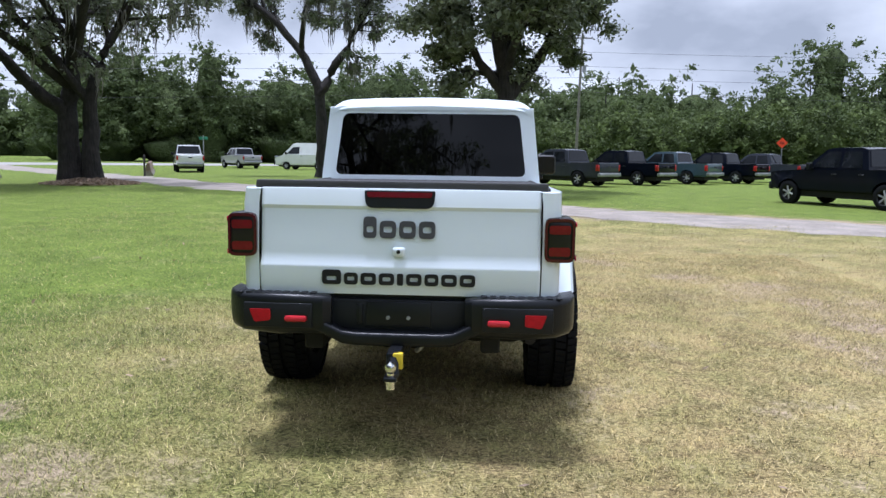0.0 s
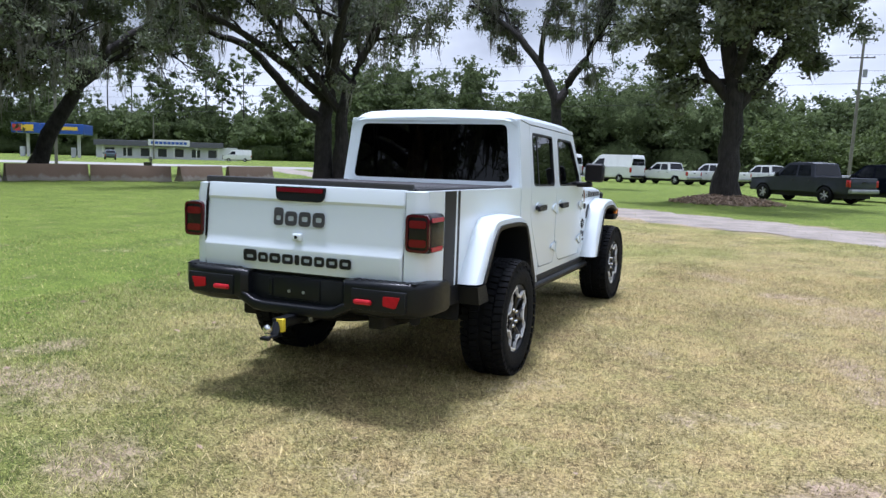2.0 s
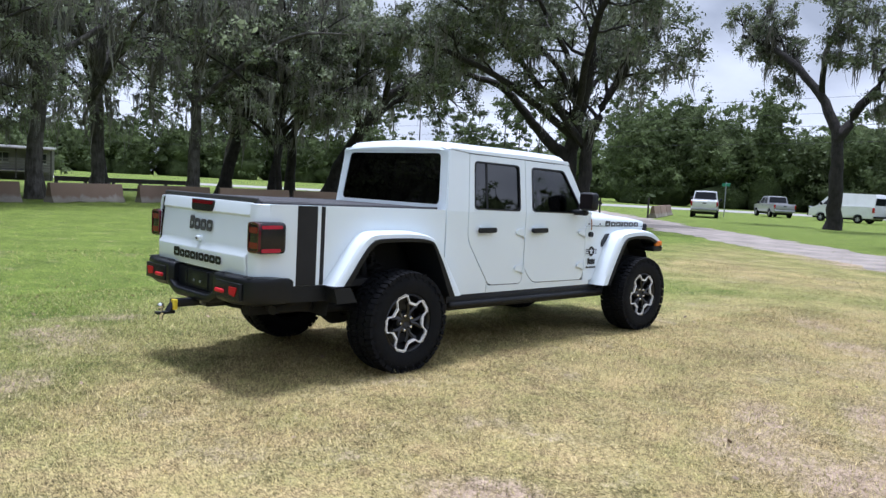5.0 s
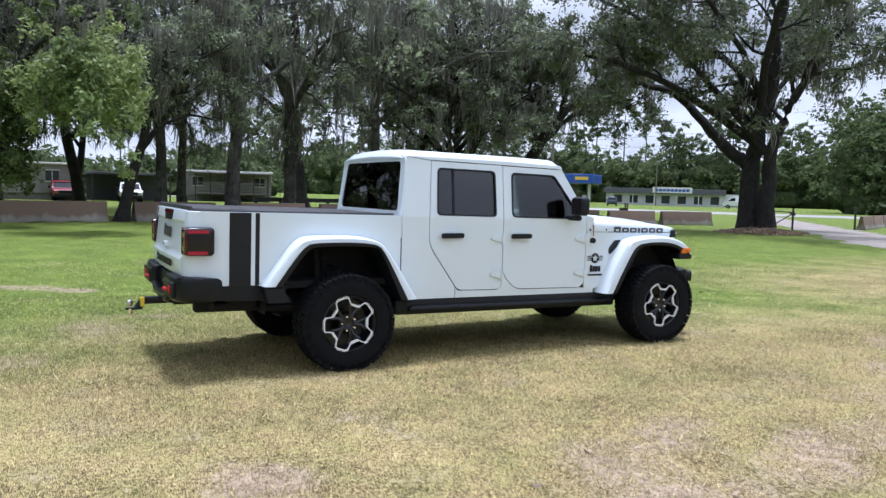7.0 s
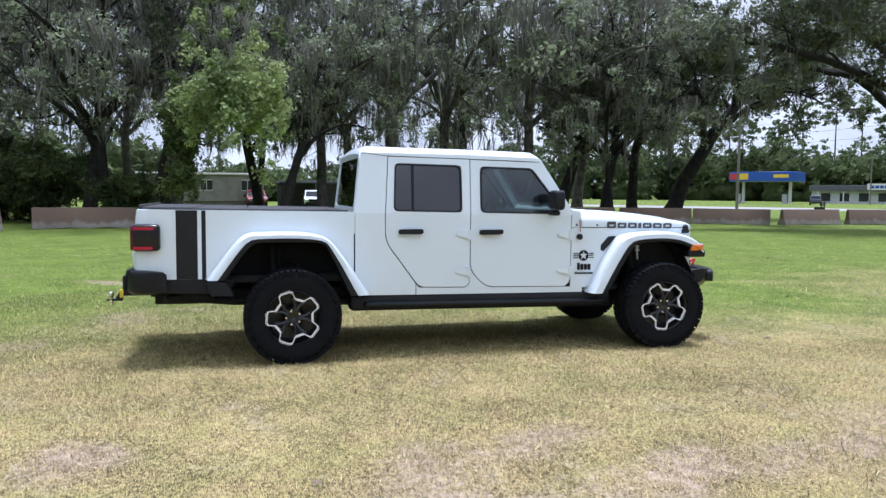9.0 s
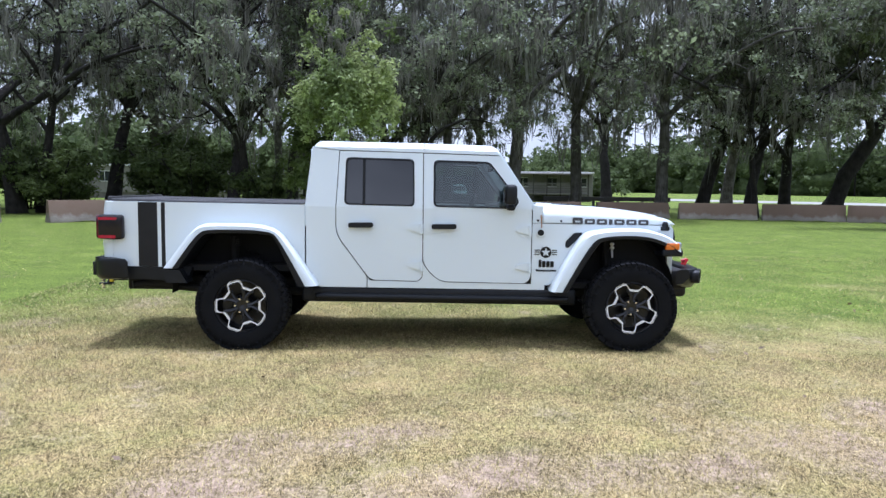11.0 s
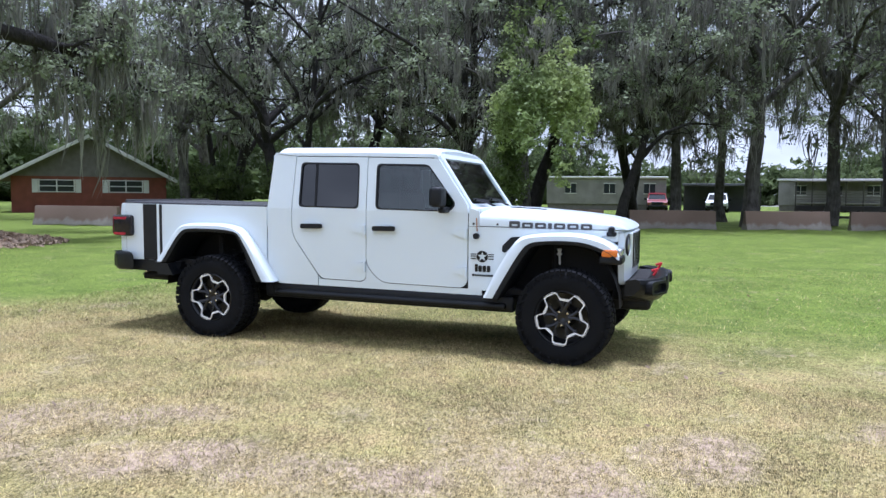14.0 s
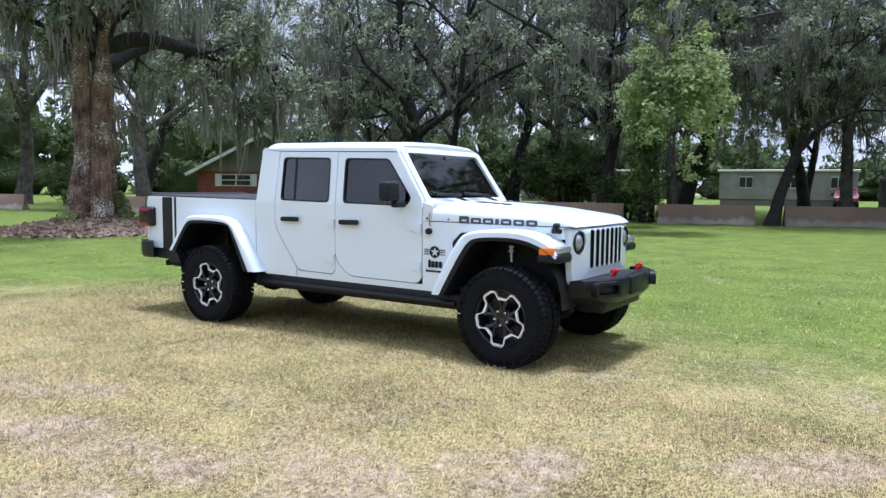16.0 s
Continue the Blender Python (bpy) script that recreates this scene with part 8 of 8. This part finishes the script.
def vehicle(name, m, label, colour, group, L, W, sill, belt, side, roof, glass_side, glass_rear, glass_front, wb, rear_y, r=0.39, bed=None, plate=True, category="pickup truck", tall_light=False):
    """A road vehicle from its side view: lower body outline, cabin outline, side panes. y runs forward, the rear axle is at 0."""
    t = thing(name, m, label, category, group)
    half = W / 2
    nose = rear_y + L

    def arch(y0):
        return [(y0 + (r + 0.09) * math.cos(a), r + (r + 0.07) * math.sin(a)) for a in (math.pi - math.pi * k / 10 for k in range(11))]
    low = [(rear_y, sill + 0.12)] + [p for p in arch(0.0) if p[1] > sill] + [p for p in arch(wb) if p[1] > sill] + [(nose - 0.12, sill)] + side
    for s in (-1, 1):
        def flk(u, v, w, s=s):
            x = half - 0.05 * max(0, (v - belt) / 0.3) - 0.03 * max(0, 0.75 - v) / 0.4
            endt = max(0, (rear_y + 0.16 - u) / 0.16, (u - nose + 0.35) / 0.35)
            return Vector((s * (x - w - 0.10 * min(1, endt) ** 2), u, v))
        bm = bmesh.new()
        panel(bm, [low], flk, 0.10)
        part("body_side", bm, colour, t)
    # body top and ends across the width
    bm = bmesh.new()
    top = [(rear_y + 0.02, sill + 0.14)] + side[::-1] + [(nose - 0.10, sill + 0.02)]
    rows = []
    for u, v in top:
        q = 0.10 * min(1, max(0, (rear_y + 0.16 - u) / 0.16, (u - nose + 0.35) / 0.35)) ** 2 + 0.05 * max(0, (v - belt) / 0.3)
        rows.append([(x, u, v - 0.004 + (0.02 if abs(x) < half * 0.7 and u > wb - 0.6 else 0)) for x in (-(half - q - 0.01), -half * 0.6, 0, half * 0.6, half - q - 0.01)])
    skin(bm, rows)
    rbox(bm, -half + 0.12, half - 0.12, rear_y + 0.1, nose - 0.25, sill - 0.02, sill + 0.16, 0.02, 1)
    part("body_top", bm, colour, t)
    # cabin
    bm = bmesh.new()
    tum = lambda v: half - 0.05 - 0.19 * max(0, v - belt)
    rows = [[(x * tum(v), u, v) for x in (-1, -0.94, 0, 0.94, 1)] for u, v in roof]
    for i in range(len(rows)):
        rows[i] = [(x, u, z + (0.03 if abs(x) < 0.5 and z > belt + 0.3 else 0)) for x, u, z in rows[i]]
    skin(bm, rows)
    for s in (-1, 1):
        panel(bm, [roof], lambda u, v, w, s=s: Vector((s * (tum(v) - w), u, v)), 0.03)
    part("cabin", bm, colour, t)
    for poly in glass_side:
        for s in (-1, 1):
            bm = bmesh.new()
            panel(bm, [rounded(poly, 0.04, 2)], lambda u, v, w, s=s: Vector((s * (tum(v) + 0.008 - w), u, v)), 0.008)
            part("side_window", bm, CARGLASS, t)
    for nm, (a, b) in (("rear_window", glass_rear), ("windscreen", glass_front)):
        if a is None:
            continue
        bm = bmesh.new()
        off = -0.012 if nm == "rear_window" else 0.012
        rows = [[(x * (tum(v) - 0.10), u + off, v + 0.012) for x in (-1, 0, 1)] for u, v in (a, b)]
        skin(bm, rows)
        part(nm, bm, CARGLASS, t)
    # lamps, bumpers, handles
    zl = belt - 0.16
    for s in (-1, 1):
        bm = bmesh.new()
        rbox(bm, s * (half - 0.15), s * (half - 0.01), rear_y - 0.02, rear_y + 0.16, zl - (0.36 if tall_light else 0.24), zl + 0.08, 0.03, 2)
        part("tail_light", bm, TAILRED, t, "red tail light")
        bm = bmesh.new()
        rbox(bm, s * (half - 0.45), s * (half - 0.10), nose - 0.20, nose - 0.03, zl - 0.22, zl - 0.02, 0.03, 2)
        part("headlight", bm, LAMPGLASS, t)
        bm = bmesh.new()
        ym = glass_front[0][0] - 0.25 if glass_front[0] else 2.0
        rbox(bm, s * (half + 0.02), s * (half + 0.22), ym - 0.06, ym + 0.06, belt - 0.02, belt + 0.20, 0.03, 2)
        rbox(bm, s * (half - 0.12), s * (half + 0.06), ym - 0.03, ym + 0.03, belt, belt + 0.05, 0.01, 1)
        part("mirror", bm, BLACKPLASTIC, t)
        for yy in (0.75, 1.75) if len(glass_side) > 1 else (1.6,):
            bm = bmesh.new()
            rbox(bm, s * (half - 0.01), s * (half + 0.025), yy, yy + 0.2, belt - 0.18, belt - 0.14, 0.01, 1)
            part("door_handle", bm, BLACKPLASTIC, t)
    bm = bmesh.new()
    rbox(bm, -half + 0.06, half - 0.06, rear_y - 0.14, rear_y + 0.06, sill + 0.04, sill + 0.22, 0.04, 2)
    part("rear_bumper", bm, GALV if plate else BLACKPLASTIC, t, "metal rear bumper" if plate else "dark rear bumper")
    bm = bmesh.new()
    rbox(bm, -half + 0.08, half - 0.08, nose - 0.12, nose + 0.06, sill - 0.02, sill + 0.24, 0.05, 2)
    rbox(bm, -half + 0.42, half - 0.42, nose - 0.14, nose + 0.0, sill + 0.26, zl, 0.03, 2)
    part("front_bumper", bm, BLACKPLASTIC, t, "dark bumper and grille")
    bm = bmesh.new()
    rbox(bm, -half + 0.2, half - 0.2, rear_y + 0.2, nose - 0.4, 0.28, sill + 0.1, 0.02, 1)
    part("underbody", bm, CHASSIS, t)
    if bed:
        bm = bmesh.new()
        rbox(bm, -half + 0.12, half - 0.12, bed[0], bed[1], belt + 0.005, belt + 0.02, 0.005, 1)
        part("bed_opening", bm, CHASSIS, t, "dark open load bed")
        bm = bmesh.new()
        rbox(bm, -half + 0.18, half - 0.18, rear_y - 0.018, rear_y + 0.01, sill + 0.30, belt - 0.05, 0.015, 2)
        gt = part("tailgate", bm, colour, t)
        bm = bmesh.new()
        rbox(bm, -0.14, 0.14, rear_y - 0.03, rear_y - 0.01, belt - 0.22, belt - 0.14, 0.01, 1)
        part("handle", bm, BLACKPLASTIC, gt)
    for s in (-1, 1):
        for y in (0.0, wb):
            car_wheel(t, s, y, r, 0.26, half + 0.01)
    return t


def crew_pickup(m, label, colour, group, tall=1.0, plate=True):
    b = 1.22 * tall
    rf = 1.92 * tall
    return vehicle("pickup_truck", m, label, colour, group, 5.85, 2.0, 0.50, b,
                   [(4.52, 0.70), (4.58, 1.02), (4.52, 1.10 * tall), (3.1, b - 0.02), (0.62, b), (-1.24, b + 0.03), (-1.27, b)],
                   [(0.62, b - 0.05), (0.66, b + 0.1), (0.80, rf - 0.05), (1.05, rf), (2.05, rf), (2.30, rf - 0.06), (3.08, b + 0.02), (3.05, b - 0.05)],
                   [[(0.86, b + 0.06), (1.62, b + 0.06), (1.62, rf - 0.12), (0.98, rf - 0.12)], [(1.72, b + 0.06), (2.78, b + 0.06), (2.22, rf - 0.13), (1.72, rf - 0.12)]],
                   ((0.655, b + 0.1), (0.79, rf - 0.09)), ((2.98, b + 0.08), (2.36, rf - 0.09)), 3.68, -1.27, 0.40, (-1.1, 0.5), plate)


def cargo_van(m, label, colour, group):
    b = 1.45
    return vehicle("cargo_van", m, label, colour, group, 5.9, 2.06, 0.45, b,
                   [(4.42, 0.70), (4.50, 0.95), (4.40, 1.12), (3.55, b - 0.05), (-0.2, b), (-1.30, b), (-1.32, 1.0)],
                   [(-1.32, b - 0.1), (-1.30, 2.3), (-1.20, 2.48), (2.3, 2.52), (2.65, 2.42), (3.62, b + 0.0), (3.5, b - 0.1)],
                   [[(1.95, b + 0.05), (3.25, b + 0.05), (2.62, 2.12), (1.95, 2.15)]],
                   ((-1.315, b + 0.1), (-1.305, 2.15)), ((3.5, b + 0.08), (2.78, 2.30)), 3.3, -1.32, 0.36, None, False, "van", True)


def family_car(m, label, colour, group, h=1.68):
    b = 1.02
    return vehicle("car", m, label, colour, group, 4.6, 1.84, 0.34, b,
                   [(3.62, 0.55), (3.68, 0.80), (3.45, 0.95), (2.55, b), (-0.6, b + 0.02), (-0.90, b - 0.02), (-0.92, 0.7)],
                   [(-0.82, b - 0.05), (-0.78, b + 0.1), (-0.42, h - 0.08), (0.1, h), (1.2, h - 0.02), (1.55, h - 0.10), (2.5, b), (2.4, b - 0.05)],
                   [[(-0.45, b + 0.07), (0.72, b + 0.06), (0.72, h - 0.14), (-0.2, h - 0.14)], [(0.82, b + 0.06), (2.05, b + 0.05), (1.40, h - 0.16), (0.82, h - 0.14)]],
                   ((-0.77, b + 0.12), (-0.46, h - 0.11)), ((2.40, b + 0.05), (1.64, h - 0.14)), 2.7, -0.92, 0.34, None, False, "car")


def parked():
    row, white = "row of dark parked pickups", "row of white work vehicles"
    crew_pickup(pose(12.95, 19.6, 0, 0, 0, 27), "black crew-cab pickup with grey wheels parked on the grass", PAINT_BLACK, row, plate=False)
    for x, y, c, lab in ((5.0, 35.8, PAINT_GREY, "dark grey crew-cab pickup parked on the grass"), (8.6, 39.0, PAINT_BLACK, "black crew-cab pickup parked on the grass"), (12.0, 42.0, PAINT_BLUEGREY, "blue-grey crew-cab pickup parked on the grass"),
                         (15.6, 44.6, PAINT_BLACK, "black crew-cab pickup with chrome bumper parked on the grass"), (19.4, 47.8, PAINT_GREY, "grey crew-cab pickup at the far end of the row")):
        crew_pickup(pose(x, y, 0, 0, 0, 48), lab, c, row)
    crew_pickup(pose(26.5, 47.0, 0, 0, 0, 60), "red crew-cab pickup beyond the row", PAINT_RED, row)
    crew_pickup(pose(-23.1, 51.0, 0, 0, 0, 26), "white pickup with a green beacon, standing on the verge", PAINT_WHITE, white, 1.06)
    crew_pickup(pose(-24.6, 68.5, 0, 0, 0, 42), "silver crew-cab pickup with big wheels on the verge", PAINT_SILVER, white, 1.04)
    cargo_van(pose(-16.6, 66.4, 0, 0, 0, 78), "white cargo van parked on the grass", PAINT_WHITE, white)
    cargo_van(pose(-10.6, 65.4, 0, 0, 0, 60), "white cargo van with rear doors towards the field", PAINT_WHITE, white)
    crew_pickup(pose(-5.6, 64.6, 0, 0, 0, 58), "white crew-cab pickup parked on the grass", PAINT_WHITE, white)
    crew_pickup(pose(-1.6, 65.2, 0, 0, 0, 56), "white crew-cab pickup parked on the grass", PAINT_WHITE, white)
    crew_pickup(pose(2.6, 67.0, 0, 0, 0, 56), "white crew-cab pickup parked on the grass", PAINT_WHITE, white)
    crew_pickup(pose(6.4, 70.0, 0, 0, 0, 56), "silver crew-cab pickup at the end of the white row", PAINT_SILVER, white)
    cargo_van(pose(-101.0, 124.3, 0, 0, 0, 128), "white van parked beyond the road", PAINT_WHITE, white)
    family_car(pose(-104.0, 92.0, 0, 0, 0, 50), "blue-grey car by the filling station", PAINT_BLUEGREY, "")
    family_car(pose(-66.5, -0.8, 0, 0, 0, 275), "red car beside the mobile home", PAINT_RED, "")
    family_car(pose(-65.5, 4.6, 0, 0, 0, 268), "white car under the trees", PAINT_WHITE, "")


parked()
